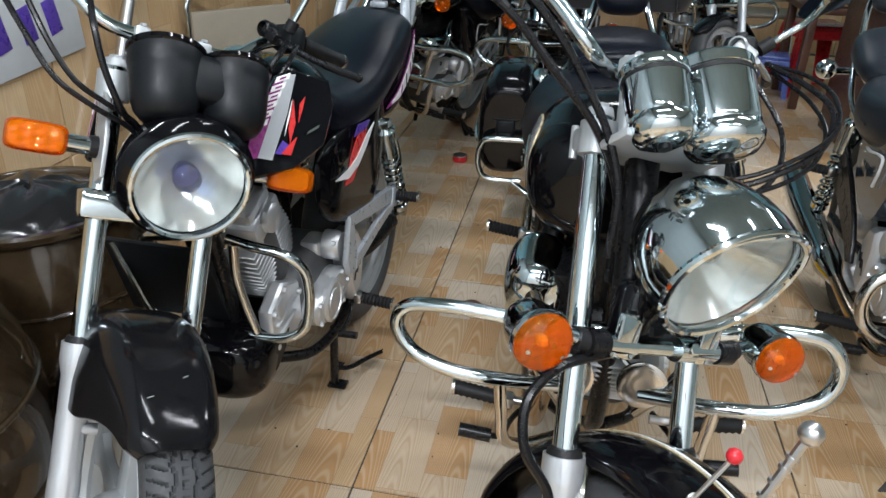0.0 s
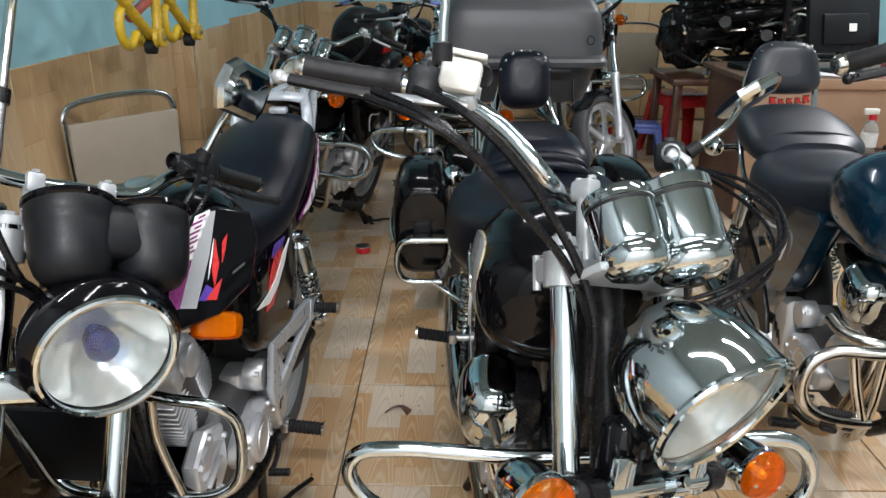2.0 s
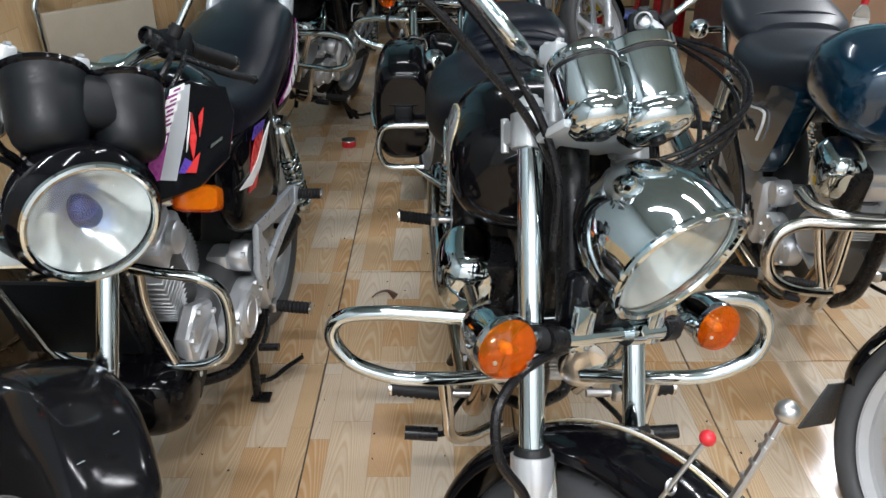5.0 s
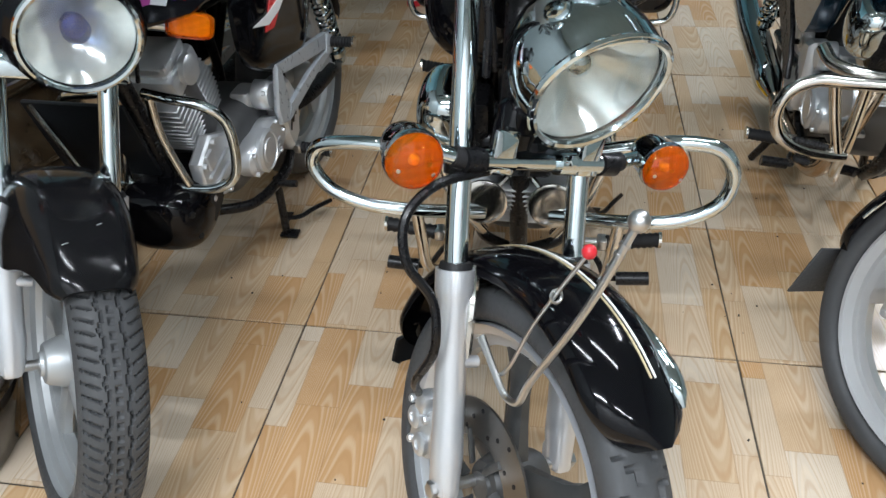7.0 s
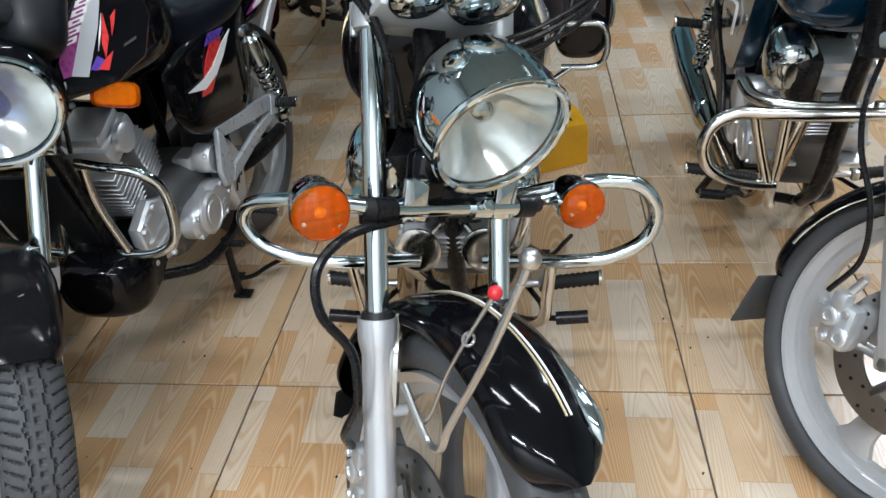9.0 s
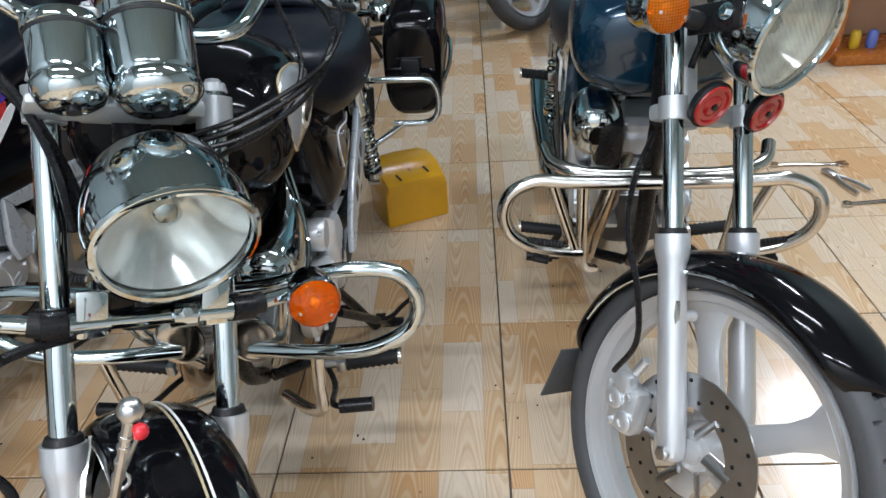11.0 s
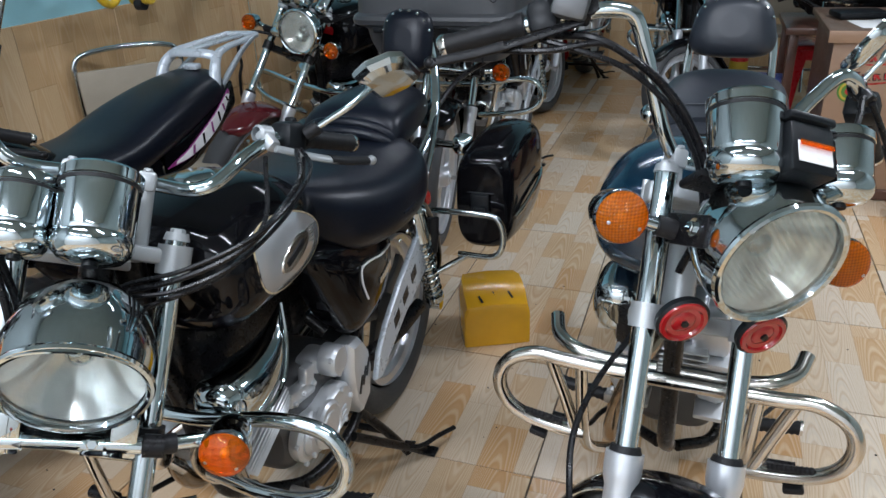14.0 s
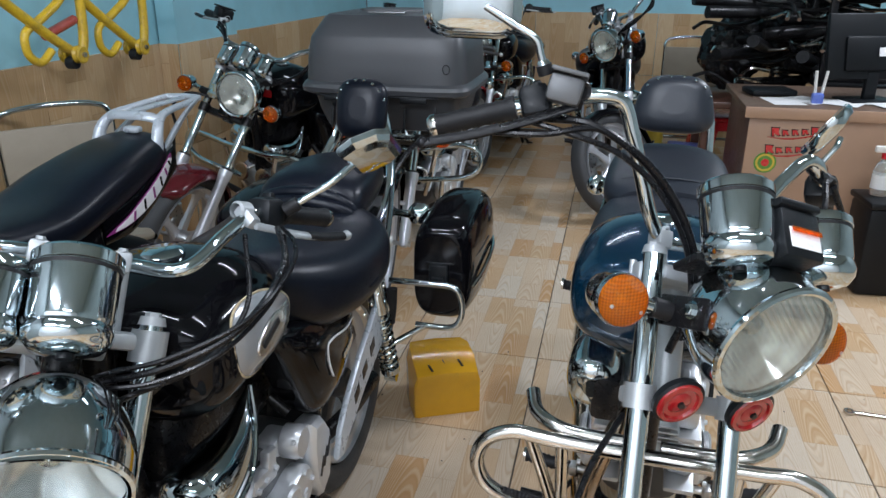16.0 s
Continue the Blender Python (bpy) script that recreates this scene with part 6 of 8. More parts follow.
def pannier(root, s):
    g = Geo()
    g.body([(0.965, 0.062, 0.50, 0.725, 3.2, s * 0.284), (1.0, 0.078, 0.48, 0.75, 3.4, s * 0.287), (1.15, 0.084, 0.465, 0.765, 3.4, s * 0.29), (1.31, 0.080, 0.475, 0.75, 3.4, s * 0.29), (1.36, 0.06, 0.50, 0.715, 3.2, s * 0.29)], 36)
    b = part("pannier", g, BLACK_GLOSS, root, "glossy black hard pannier")
    lt = Geo()
    lt.box((0.05, 0.014, 0.06), 0.008, at(s * 0.284, 0.958, 0.615))
    lt.box((0.03, 0.01, 0.012), 0.003, at(s * 0.284, 0.949, 0.605))
    part("latch", lt, BLACK_MATT, b, "black plastic latch")
    rl = Geo()
    rl.tube([(s * 0.366, 1.0, 0.57), (s * 0.38, 1.08, 0.585), (s * 0.38, 1.24, 0.60), (s * 0.366, 1.32, 0.60)], 0.006, 8, 4)
    part("pannier_rail", rl, CHROME_WORN, b, "thin chrome rail")
    seam = Geo()
    seam.tube([(s * 0.222, 0.972, 0.645), (s * 0.284, 0.963, 0.645), (s * 0.35, 0.98, 0.645), (s * 0.369, 1.06, 0.645), (s * 0.374, 1.2, 0.645)], 0.0025, 6, 4)
    part("lid_seam", seam, BLACK_MATT, b)
    tube_part(root, "pannier_guard", [[(s * 0.16, 0.93, 0.60), (s * 0.28, 0.93, 0.60), (s * 0.332, 0.93, 0.595), (s * 0.349, 0.93, 0.57), (s * 0.351, 0.93, 0.515), (s * 0.332, 0.93, 0.485), (s * 0.23, 0.93, 0.48)],
                                       [(s * 0.15, 0.88, 0.42), (s * 0.21, 0.92, 0.45), (s * 0.26, 0.93, 0.482)]], 0.0085, CHROME, "chrome pannier guard", 12, 7)


for s in (1, -1):
    pannier(black_cruiser, s)

# top box on the tail
def tray(g, levels, n=40, e=7.0):
    """A box lofted upwards; levels: z, half width, front, rear."""
    rings = []
    for z, hx, y0, y1 in levels:
        ring = []
        for j in range(n):
            t = 2 * math.pi * (j + 0.5) / n
            c, q = math.cos(t), math.sin(t)
            ring.append((hx * math.copysign(abs(c) ** (2 / e), c), (y0 + y1) / 2 + (y1 - y0) / 2 * math.copysign(abs(q) ** (2 / e), q), z))
        rings.append(ring)
    return g.rings(rings)


BOX = at(0.008, 0, 0.010) @ Matrix.Diagonal((0.955, 1, 1, 1))
tb = tray(Geo(BOX), [(0.872, 0.20, 1.44, 1.73), (0.878, 0.215, 1.425, 1.745), (0.93, 0.235, 1.40, 1.765), (1.0, 0.25, 1.385, 1.775)])
top_box = part("top_box", tb, TOP_BOX, black_cruiser, "large matt black plastic top box", 30)
lid = tray(Geo(BOX), [(0.985, 0.268, 1.372, 1.79), (0.992, 0.279, 1.357, 1.80), (1.006, 0.281, 1.354, 1.802), (1.016, 0.276, 1.36, 1.797), (1.024, 0.267, 1.372, 1.787), (1.10, 0.262, 1.378, 1.782), (1.148, 0.253, 1.387, 1.775), (1.158, 0.247, 1.393, 1.77), (1.205, 0.216, 1.43, 1.74), (1.213, 0.206, 1.441, 1.73), (1.221, 0.15, 1.50, 1.67)])
lid = part("lid", lid, TOP_BOX, top_box, "ridged black lid", 24)
rg = tray(Geo(BOX), [(1.218, 0.12, 1.52, 1.65), (1.226, 0.118, 1.522, 1.648)])
part("lid_panel", rg, TOP_BOX, lid)
for x in (-0.14, 0.11):
    hg = Geo(BOX)
    hg.box((0.085, 0.014, 0.018), 0.004, at(x, 1.36, 0.978))
    part("hinge", hg, BLACK_MATT, top_box)
part("hinge_rail", Geo(BOX).box((0.40, 0.008, 0.006), 0.002, at(-0.01, 1.362, 0.986)), BLACK_MATT, top_box)
for x in (-0.17, -0.05, 0.07, 0.17):
    rb = Geo(BOX)
    rb.box((0.008, 0.012, 0.09), 0.003, at(x, 1.396, 0.925, -14))
    part("rib", rb, BLACK_MATT, top_box)
ring_ = Geo(BOX).tube([(0.21 + 0.011 * math.cos(a), 1.372, 1.07 + 0.013 * math.sin(a)) for a in (2 * math.pi * k / 16 for k in range(16))], 0.0012, 6, 1, closed=True)
part("lid_mark", ring_, BLACK_GLOSS, lid)
sg_ = Geo(BOX)
sg_.box((0.12, 0.003, 0.011), 0.001, at(0, 1.452, 1.2205, 72))
part("top_sticker", sg_, SILVER, top_box, "pale strip sticker")
rk = Geo()
rk.tube([(-0.1, 1.1, 0.80), (-0.12, 1.3, 0.86), (-0.12, 1.7, 0.87), (0.12, 1.7, 0.87), (0.12, 1.3, 0.86), (0.1, 1.1, 0.80)], 0.008, 8, 4)
part("luggage_rack", rk, BLACK_SATIN, black_cruiser, "black luggage rack")

# the dark teal cruiser
RUNS_TEAL = [
    ([(-0.275, -0.03, 0.185), (-0.233, -0.08, 0.176), (-0.178, -0.092, 0.157), (-0.115, -0.092, 0.123), (-0.062, -0.09, 0.067), (-0.034, -0.09, 0.014), (-0.024, -0.085, -0.04), (-0.03, -0.05, -0.12)], 0.006),
    ([(-0.30, -0.04, 0.17), (-0.25, -0.075, 0.155), (-0.185, -0.09, 0.142), (-0.12, -0.095, 0.108), (-0.066, -0.095, 0.052), (-0.04, -0.092, 0.0), (-0.03, -0.085, -0.05), (-0.03, -0.05, -0.12)], 0.0045),
    ([(-0.36, 0.0, 0.15), (-0.29, -0.06, 0.15), (-0.22, -0.085, 0.17), (-0.155, -0.095, 0.148), (-0.1, -0.097, 0.112), (-0.052, -0.094, 0.058), (-0.026, -0.09, 0.0), (-0.02, -0.06, -0.1)], 0.0048),
    ([(0.23, -0.08, 0.2), (0.19, -0.11, 0.13), (0.12, -0.10, 0.06), (0.05, -0.08, 0.0), (0.0, -0.05, -0.1)], 0.005),
]
teal_cruiser, S3 = cruiser(
    "dark teal cruiser motorcycle with hooked chrome engine guard and red horns", at(1.303, 0.21, 0, 0, 0.0, -3.3), turn=36.8, rake=31, Qz=0.90, half=0.086, fork_x=0.008, fork_y=-0.056, wheel_y=-0.07, L=0.735, guard_L=0.735, rim_paint=RIM_SILVER, rim_r=0.252, paint=BLUE, fender_paint=BLACK_GLOSS,
    head=dict(c=(0.012, -0.208, -0.100), n=(0.10, -0.80, -0.58), R=0.084, depth=0.135, peak=0.0, glass=GLASS_RIBBED, rim=0.006), gauges=((-0.056, -0.200, 0.010, 0.048, 0.094), (0.09, -0.205, 0.010, 0.043, 0.078)),
    bars=[(0, -0.03, 0.05), (0.045, -0.03, 0.05), (0.08, -0.04, 0.078), (0.115, -0.055, 0.13), (0.15, -0.07, 0.185), (0.182, -0.082, 0.222), (0.215, -0.075, 0.224), (0.312, -0.004, 0.198), (0.406, 0.062, 0.163)], runs=RUNS_TEAL, broad_seat=True, seat_k=0.84, seat_dz=-0.035, bk_bar=0.095, sig_n=((-0.1, -0.93, -0.3), (-0.1, -0.93, -0.25)),
    ind=(0.183, -0.134, -0.069), ind_R=0.0355, crash="hook", collar=-0.387, lower_z=-0.19, ind_lens=AMBER_GRID, spokes=5, twin="wide", mirrors=False, R=0.31, tread="step", tube_mat=CHROME, lever_mat=BLACK_SATIN, bk_w=1.34, lower_mat=GREY_METAL, res_shift=(0.024, -0.008), bk_taper=1.9, clamp_r=0.0, seat_mat=LIT_VINYL, master_mat=DARK_ALU)
for s in (1, -1):
    hm = S3 @ towards((0.083 if s > 0 else -0.049, -0.106, -0.19), (0.05 + s * 0.04, -0.78, -0.62), (1, 0, 0)) @ Matrix.Scale(0.81, 4)
    g = Geo(hm)
    g.lathe([(0.03, -0.025), (0.046, -0.012), (0.048, 0.0), (0.044, 0.004), (0.040, 0.001)], 36)
    hn = part("horn", g, BLACK_MATT, teal_cruiser, "red disc horn with a black rim")
    d = Geo(hm)
    d.lathe([(0.0445, 0.0015), (0.041, 0.007), (0.034, 0.008), (0.031, 0.003), (0.022, 0.002), (0.017, 0.006), (0.0005, 0.007)], 36)
    part("horn_face", d, RED_PAINT, hn, "red horn face")
    c = Geo(hm)
    c.lathe([(0.007, 0.006), (0.007, 0.011), (0.0005, 0.011)], 6)
    part("horn_nut", c, BLACK_SATIN, hn)
UP3, BACK3 = (-0.295, -0.422, 0.857), (0.47, 0.717, 0.515)
mirror(teal_cruiser, S3, (-0.298, -0.058, 0.238), (-0.326, -0.07, 0.276), (-0.402, -0.05, 0.310), (0.072, 0.054), "soft", BACK3, -1, UP3, (-0.414, -0.028, 0.326))
mirror(teal_cruiser, S3, (0.275, -0.010, 0.236), (0.295, -0.04, 0.285), (0.303, -0.040, 0.303), (0.062, 0.05), "soft", (-0.665, 0.435, 0.609), 1, UP3, (0.279, -0.03, 0.315))
bx = Geo(S3)
bx.box((0.068, 0.06, 0.07), 0.006, at(0.008, -0.215, 0.040, -15))
bx.box((0.072, 0.066, 0.012), 0.004, at(0.008, -0.205, 0.080, -15))
ib = part("idiot_light_box", bx, BLACK_MATT, teal_cruiser, "black indicator box between the gauges")
lb = Geo(S3)
lb.box((0.052, 0.0015, 0.028), 0.0005, at(0.008, -0.2475, 0.04, -15), 1)
part("paper_label", lb, WHITE, ib, "white paper label")
lo = Geo(S3)
lo.box((0.052, 0.0015, 0.007), 0.0005, at(0.008, -0.2495, 0.0505, -15), 1)
part("label_bar", lo, AMBER, ib, "orange bar on the label")


# ---- the street bike with a graphic tank ----
def street_bike(label, m):
    root = thing("motorcycle", label, "motorcycle", m, "parked motorcycles")
    Qz, L, half = 0.905, 0.68, 0.095
    S = steering(0, Qz, 27, 48)
    A = S @ at(0, -0.04, -L)
    wheel(root, "front_wheel", A, 0.292, 0.098, 0.222, GREY_METAL, 5, "wave", 720, 1, False, "grey cast alloy front wheel")
    fork(root, S, 0.0815, -0.04, 0.02, -0.40, L, -0.19, clamp_mat=GREY_METAL, x0=-0.0135)
    lc = Geo(S)
    lc.box((0.225, 0.05, 0.045), 0.008, at(-0.0135, -0.045, -0.19))
    part("lower_clamp_cover", lc, CHROME, root, "chrome lower clamp cover")
    fg = Geo(A @ at(-0.012, 0, 0))
    rows = []
    # from the low front tip, over the fork legs, to the rear: angle, half width, hang of the sides, radius
    for ang, w, drop, rad in spline_rows([(144, 0.048, 0.03, 0.316), (140, 0.062, 0.045, 0.322), (133, 0.070, 0.065, 0.326), (123, 0.080, 0.10, 0.33), (112, 0.090, 0.135, 0.333), (100, 0.094, 0.15, 0.334), (88, 0.094, 0.14, 0.332), (79, 0.090, 0.10, 0.33), (70, 0.08, 0.05, 0.325), (45, 0.072, 0.04, 0.32), (20, 0.06, 0.03, 0.318)], 5):
        ca, sa = math.cos(math.radians(ang)), math.sin(math.radians(ang))
        ring = []
        for inner in (0, 1):
            row = []
            for j in range(19):
                t = -1 + j / 9
                x = (w - 0.004 * inner) * math.copysign(abs(math.sin(t * math.pi / 2)) ** 0.8, t)
                r = rad - 0.004 * inner - drop * (1 - math.cos(t * math.pi / 2)) ** 1.7
                row.append((x, r * ca, r * sa))
            ring += row if not inner else row[::-1]
        rows.append(ring)
    fg.rings(rows)
    mud = part("front_mudguard", fg, BLACK_SCUFF, root, "scuffed black plastic front mudguard covering the fork legs")
    sc = random.Random(11)
    for k in range(7):
        ang, x = math.radians(sc.uniform(100, 140)), sc.uniform(-0.05, 0.05)
        r = 0.3305 - 0.10 * (1 - math.cos(math.asin(min(1, abs(x) / 0.1)))) ** 1.7
        d = sc.uniform(0.006, 0.018)
        part("scratch", Geo(A @ at(-0.012, 0, 0)).tube([(x, r * math.cos(ang), r * math.sin(ang)), (x + d, r * math.cos(ang - 0.01), r * math.sin(ang - 0.01))], 0.0007, 5, 1), GREY_METAL, mud)
    cal = Geo(A @ Matrix.Diagonal((-1, 1, 1, 1)))
    cal.box((0.046, 0.06, 0.085), 0.012, at(-0.076, 0.108, 0.052, 20))
    cal.box((0.03, 0.03, 0.035), 0.008, at(-0.092, 0.098, 0.098, 20))
    for yy, zz in ((0.098, 0.032), (0.116, 0.07)):
        cal.lathe([(0.018, 0), (0.018, 0.008), (0.014, 0.011), (0.008, 0.011), (0.007, 0.008), (0.0005, 0.008)], 20, towards((-0.097, yy, zz), (-1, 0, 0)))
    for yy, zz in ((0.085, 0.075), (0.13, 0.03), (0.128, 0.095)):
        bolt(cal, (-0.098, yy, zz), (-1, 0, 0), 0.007, 0.008)
    cal.rod((-0.085, 0.085, 0.115), (-0.085, 0.06, 0.14), 0.008, 10)
    part("brake_caliper", cal, ALU, root)
    hm = S @ towards((0.004, -0.158, -0.149), (0, -0.88, -0.46), (1, 0, 0)) @ Matrix.Rotation(math.pi / 2, 4, "Z")
    headlamp(root, hm, 0.080, 0.125, BLACK_GLOSS, GLASS, 0.0, "glossy black headlamp shell", CHROME, True, 0.0055, 1.13)
    for s in (1, -1):
        b = Geo(S)
        b.plate([(0.0, -0.06), (0.03, -0.05), (0.035, 0.0), (0.02, 0.06), (-0.03, 0.09), (-0.045, 0.07), (-0.03, -0.02)], 0.006, Matrix.Translation((s * 0.108, -0.07, -0.1)) @ Matrix(((0, 0, 1, 0), (-1, 0, 0, 0), (0, 1, 0, 0), (0, 0, 0, 1))), 0.001)
        part("headlamp_bracket", b, GREY_METAL, root, "grey headlamp ear")
        im = S @ at(s * 0.193, -0.062, -0.106) @ Matrix.Scale(0.86, 4)
        ib = Geo(im)
        ib.body([(-0.012, 0.04, -0.021, 0.021, 4.0), (0.0, 0.045, -0.025, 0.025, 4.0), (0.03, 0.03, -0.016, 0.016, 3.0)], 28)
        sig = part("turn_signal", ib, BLACK_MATT, root, "rectangular amber turn signal")
        le = Geo(im)
        le.body([(-0.04, 0.036, -0.018, 0.018, 3.5), (-0.034, 0.044, -0.024, 0.024, 4.5), (-0.013, 0.0465, -0.0265, 0.0265, 5.0)], 28)
        part("lens", le, AMBER_DEEP, sig, "amber rectangular lens").visible_shadow = False
        di = Geo(im)
        di.body([(-0.016, 0.04, -0.02, 0.02, 4.5), (-0.0135, 0.042, -0.022, 0.022, 4.5)], 24)
        part("reflector", di, REFLECTOR, sig)
        stk = Geo(S)
        stk.rod((s * 0.158, -0.062, -0.106), (s * 0.118, -0.06, -0.106), 0.0135, 16)
        part("stalk", stk, CHROME, sig, "chrome stalk")
        rb = Geo(S)
        rb.rod((s * 0.122, -0.06, -0.106), (s * 0.10, -0.06, -0.106), 0.017, 12)
        part("rubber_sleeve", rb, GRIP, sig)
    for s in (1, -1):
        gm = S @ towards((s * 0.052 + 0.010, -0.13, -0.02), (0, 0.3, 0.95), (1, 0, 0))
        g = Geo(gm)
        g.lathe([(0.001, -0.042), (0.024, -0.041), (0.036, -0.036), (0.044, -0.025), (0.049, -0.008), (0.0525, 0.03), (0.0535, 0.044), (0.0545, 0.046), (0.0545, 0.066), (0.049, 0.07), (0.046, 0.06), (0.0005, 0.058)], 44)
        pod = part("gauge", g, BLACK_MATT, root, "matt black instrument pod")
        lip = Geo(gm)
        lip.lathe([(0.0535, 0.062), (0.0575, 0.066), (0.0575, 0.072), (0.053, 0.075), (0.049, 0.071)], 40)
        part("pod_rim", lip, BLACK_GLOSS, pod, "glossy black pod rim")
    gb = Geo(S)
    gb.box((0.10, 0.088, 0.075), 0.018, at(0.010, -0.118, 0.006, -17), 3)
    part("gauge_housing", gb, BLACK_MATT, root, "matt black housing between the gauges")
    bars = [(0, 0.025, 0.09), (0.05, 0.025, 0.09), (0.11, 0.03, 0.10), (0.158, 0.035, 0.135), (0.2, 0.035, 0.152), (0.235, 0.045, 0.157), (0.345, 0.09, 0.158)]
    handlebar(root, S, bars, posts=0.05, post_z=(0.0, 0.09), post_y=0.025, lever_mat=BLACK_SATIN, grip_r=0.0145)
    f = Vector((0.195, 0.01, 0.165))
    mirror(root, S, f, f + Vector((0.015, -0.03, 0.06)), f + Vector((0.026, -0.075, 0.112)), (0.058, 0.044), "hex", (-0.35, 0.85, 0.35))
    cables(root, [([S @ Vector((0.19, 0.0, 0.14)), S @ Vector((0.165, -0.035, 0.11)), S @ Vector((0.135, -0.04, 0.05)), S @ Vector((0.11, -0.03, -0.04)), Vector((0.02, 0.06, 0.66))], 0.0055),
                  ([S @ Vector((0.21, 0.0, 0.14)), S @ Vector((0.18, -0.045, 0.10)), S @ Vector((0.145, -0.05, 0.03)), S @ Vector((0.115, -0.03, -0.06)), Vector((0.03, 0.07, 0.64))], 0.0045)])
    for run, rr in (([(-0.235, 0.03, 0.17), (-0.25, -0.07, 0.13), (-0.216, -0.11, 0.052), (-0.19, -0.12, 0.009), (-0.158, -0.12, -0.026), (-0.114, -0.11, -0.046), (-0.066, -0.09, -0.066), (-0.03, -0.05, -0.11)], 0.0042),
                    ([(-0.25, 0.03, 0.165), (-0.262, -0.06, 0.10), (-0.222, -0.10, 0.025), (-0.182, -0.115, -0.027), (-0.13, -0.11, -0.054), (-0.07, -0.09, -0.076), (-0.03, -0.05, -0.12)], 0.0042),
                    ([(-0.17, 0.02, 0.15), (-0.155, -0.08, 0.12), (-0.146, -0.12, 0.058), (-0.126, -0.12, 0.002), (-0.097, -0.11, -0.046), (-0.07, -0.08, -0.07), (-0.04, -0.04, -0.13)], 0.005)):
        cables(root, [([S @ Vector(p) for p in run], rr)])
    # tank with printed swooshes
    t = Geo()
    t.body([(0.07, 0.06, 0.78, 0.86, 2.4), (0.12, 0.115, 0.73, 0.90, 2.6), (0.24, 0.15, 0.70, 0.925, 2.7), (0.37, 0.138, 0.69, 0.905, 2.6), (0.47, 0.09, 0.70, 0.85, 2.4), (0.53, 0.06, 0.72, 0.80, 2.3)], 40)
    tank = part("fuel_tank", t, BLACK_GLOSS, root, "black tank with white, red and magenta graphics")
    fc = Geo()
    fc.lathe([(0.036, 0.0), (0.036, 0.008), (0.03, 0.012), (0.0005, 0.012)], 28, at(0, 0.26, 0.922))
    part("filler_cap", fc, STEEL, tank)
    for s in (1, -1):
        # the shroud leans back and splays outwards; graphics lie on it in its own plane (u back, v up)
        ua, vb = Vector((s * 0.53, 0.85, 0.0)), Vector((s * 0.07, 0.66, 0.745))
        wn = ua.cross(vb).normalized() * (1 if s > 0 else -1)
        pm = Matrix((ua, vb, wn)).transposed().to_4x4()
        pm.translation = Vector((s * 0.160, -0.014, 0.822))
        sh = Geo(pm)
        sh.plate([(-0.045, -0.02), (0.0, -0.04), (0.08, -0.045), (0.135, -0.01), (0.13, 0.07), (0.10, 0.125), (0.02, 0.158), (-0.02, 0.155), (-0.04, 0.08)], 0.022, at(0, 0, -0.0125), 0.006)
        shr = part("tank_shroud", sh, BLACK_GLOSS, root, "glossy tank shroud with graphics")

        def decal(name, mat, pts, h, lab):
            part(name, Geo(pm).plate(pts, 0.0016, at(0, 0, h)), mat, shr, lab)

        decal("decal", ALU_PAINT, [(-0.007, 0.0), (0.025, -0.012), (0.026, 0.072), (0.017, 0.149), (-0.004, 0.152), (-0.006, 0.082)], 0.0012, "silver graphic band")
        decal("decal", PURPLE, [(-0.02, 0.0), (-0.006, 0.0), (-0.005, 0.08), (-0.003, 0.152), (-0.022, 0.14), (-0.036, 0.075), (-0.034, 0.03)], 0.0008, "magenta graphic band")
        decal("decal", RED_DECAL, [(0.040, -0.004), (0.062, -0.012), (0.063, 0.022), (0.052, 0.012)], 0.0012, "red graphic stripe")
        decal("decal", RED_DECAL, [(0.030, 0.098), (0.038, 0.045), (0.052, 0.012), (0.050, 0.05)], 0.0014, "red graphic stripe")
        decal("decal", RED_DECAL, [(0.046, 0.088), (0.056, 0.05), (0.056, 0.075), (0.053, 0.10)], 0.0014, "red graphic stripe")
        decal("decal", WHITE, [(0.027, 0.10), (0.030, 0.06), (0.035, 0.03), (0.033, 0.065)], 0.0016, "white graphic sliver")
        decal("decal", VIOLET, [(0.026, 0.0), (0.040, -0.006), (0.05, 0.01), (0.034, 0.022)], 0.0011, "violet graphic patch")
        decal("decal_bar", CHROME_WORN, [(0.082, 0.022), (0.104, 0.030), (0.104, 0.036), (0.082, 0.028)], 0.002, "small worn badge bar")
        for k in range(6):
            y = 0.056 + 0.0165 * k
            x = -0.036 + 0.0030 * k
            decal("decal_bar", WHITE, [(x, y), (x + 0.026, y + 0.004), (x + 0.026, y + 0.0155), (x, y + 0.0115)], 0.002, "white plain bar of the brand lettering")
            decal("decal_gap", PURPLE, [(x + 0.007, y + 0.0045), (x + 0.019, y + 0.0065), (x + 0.019, y + 0.0105), (x + 0.007, y + 0.0085)], 0.0028, "")
        c = Geo()
        c.body([(0.31, 0.006, 0.60, 0.70, 2.4, s * 0.12), (0.36, 0.024, 0.54, 0.725, 2.8, s * 0.121), (0.52, 0.028, 0.47, 0.735, 3.0, s * 0.119), (0.64, 0.03, 0.47, 0.735, 2.8, s * 0.118), (0.76, 0.015, 0.56, 0.75, 2.4, s * 0.115)], 24)
        cov = part("side_cover", c, BLACK_GLOSS, root, "black side cover with red and white graphics")
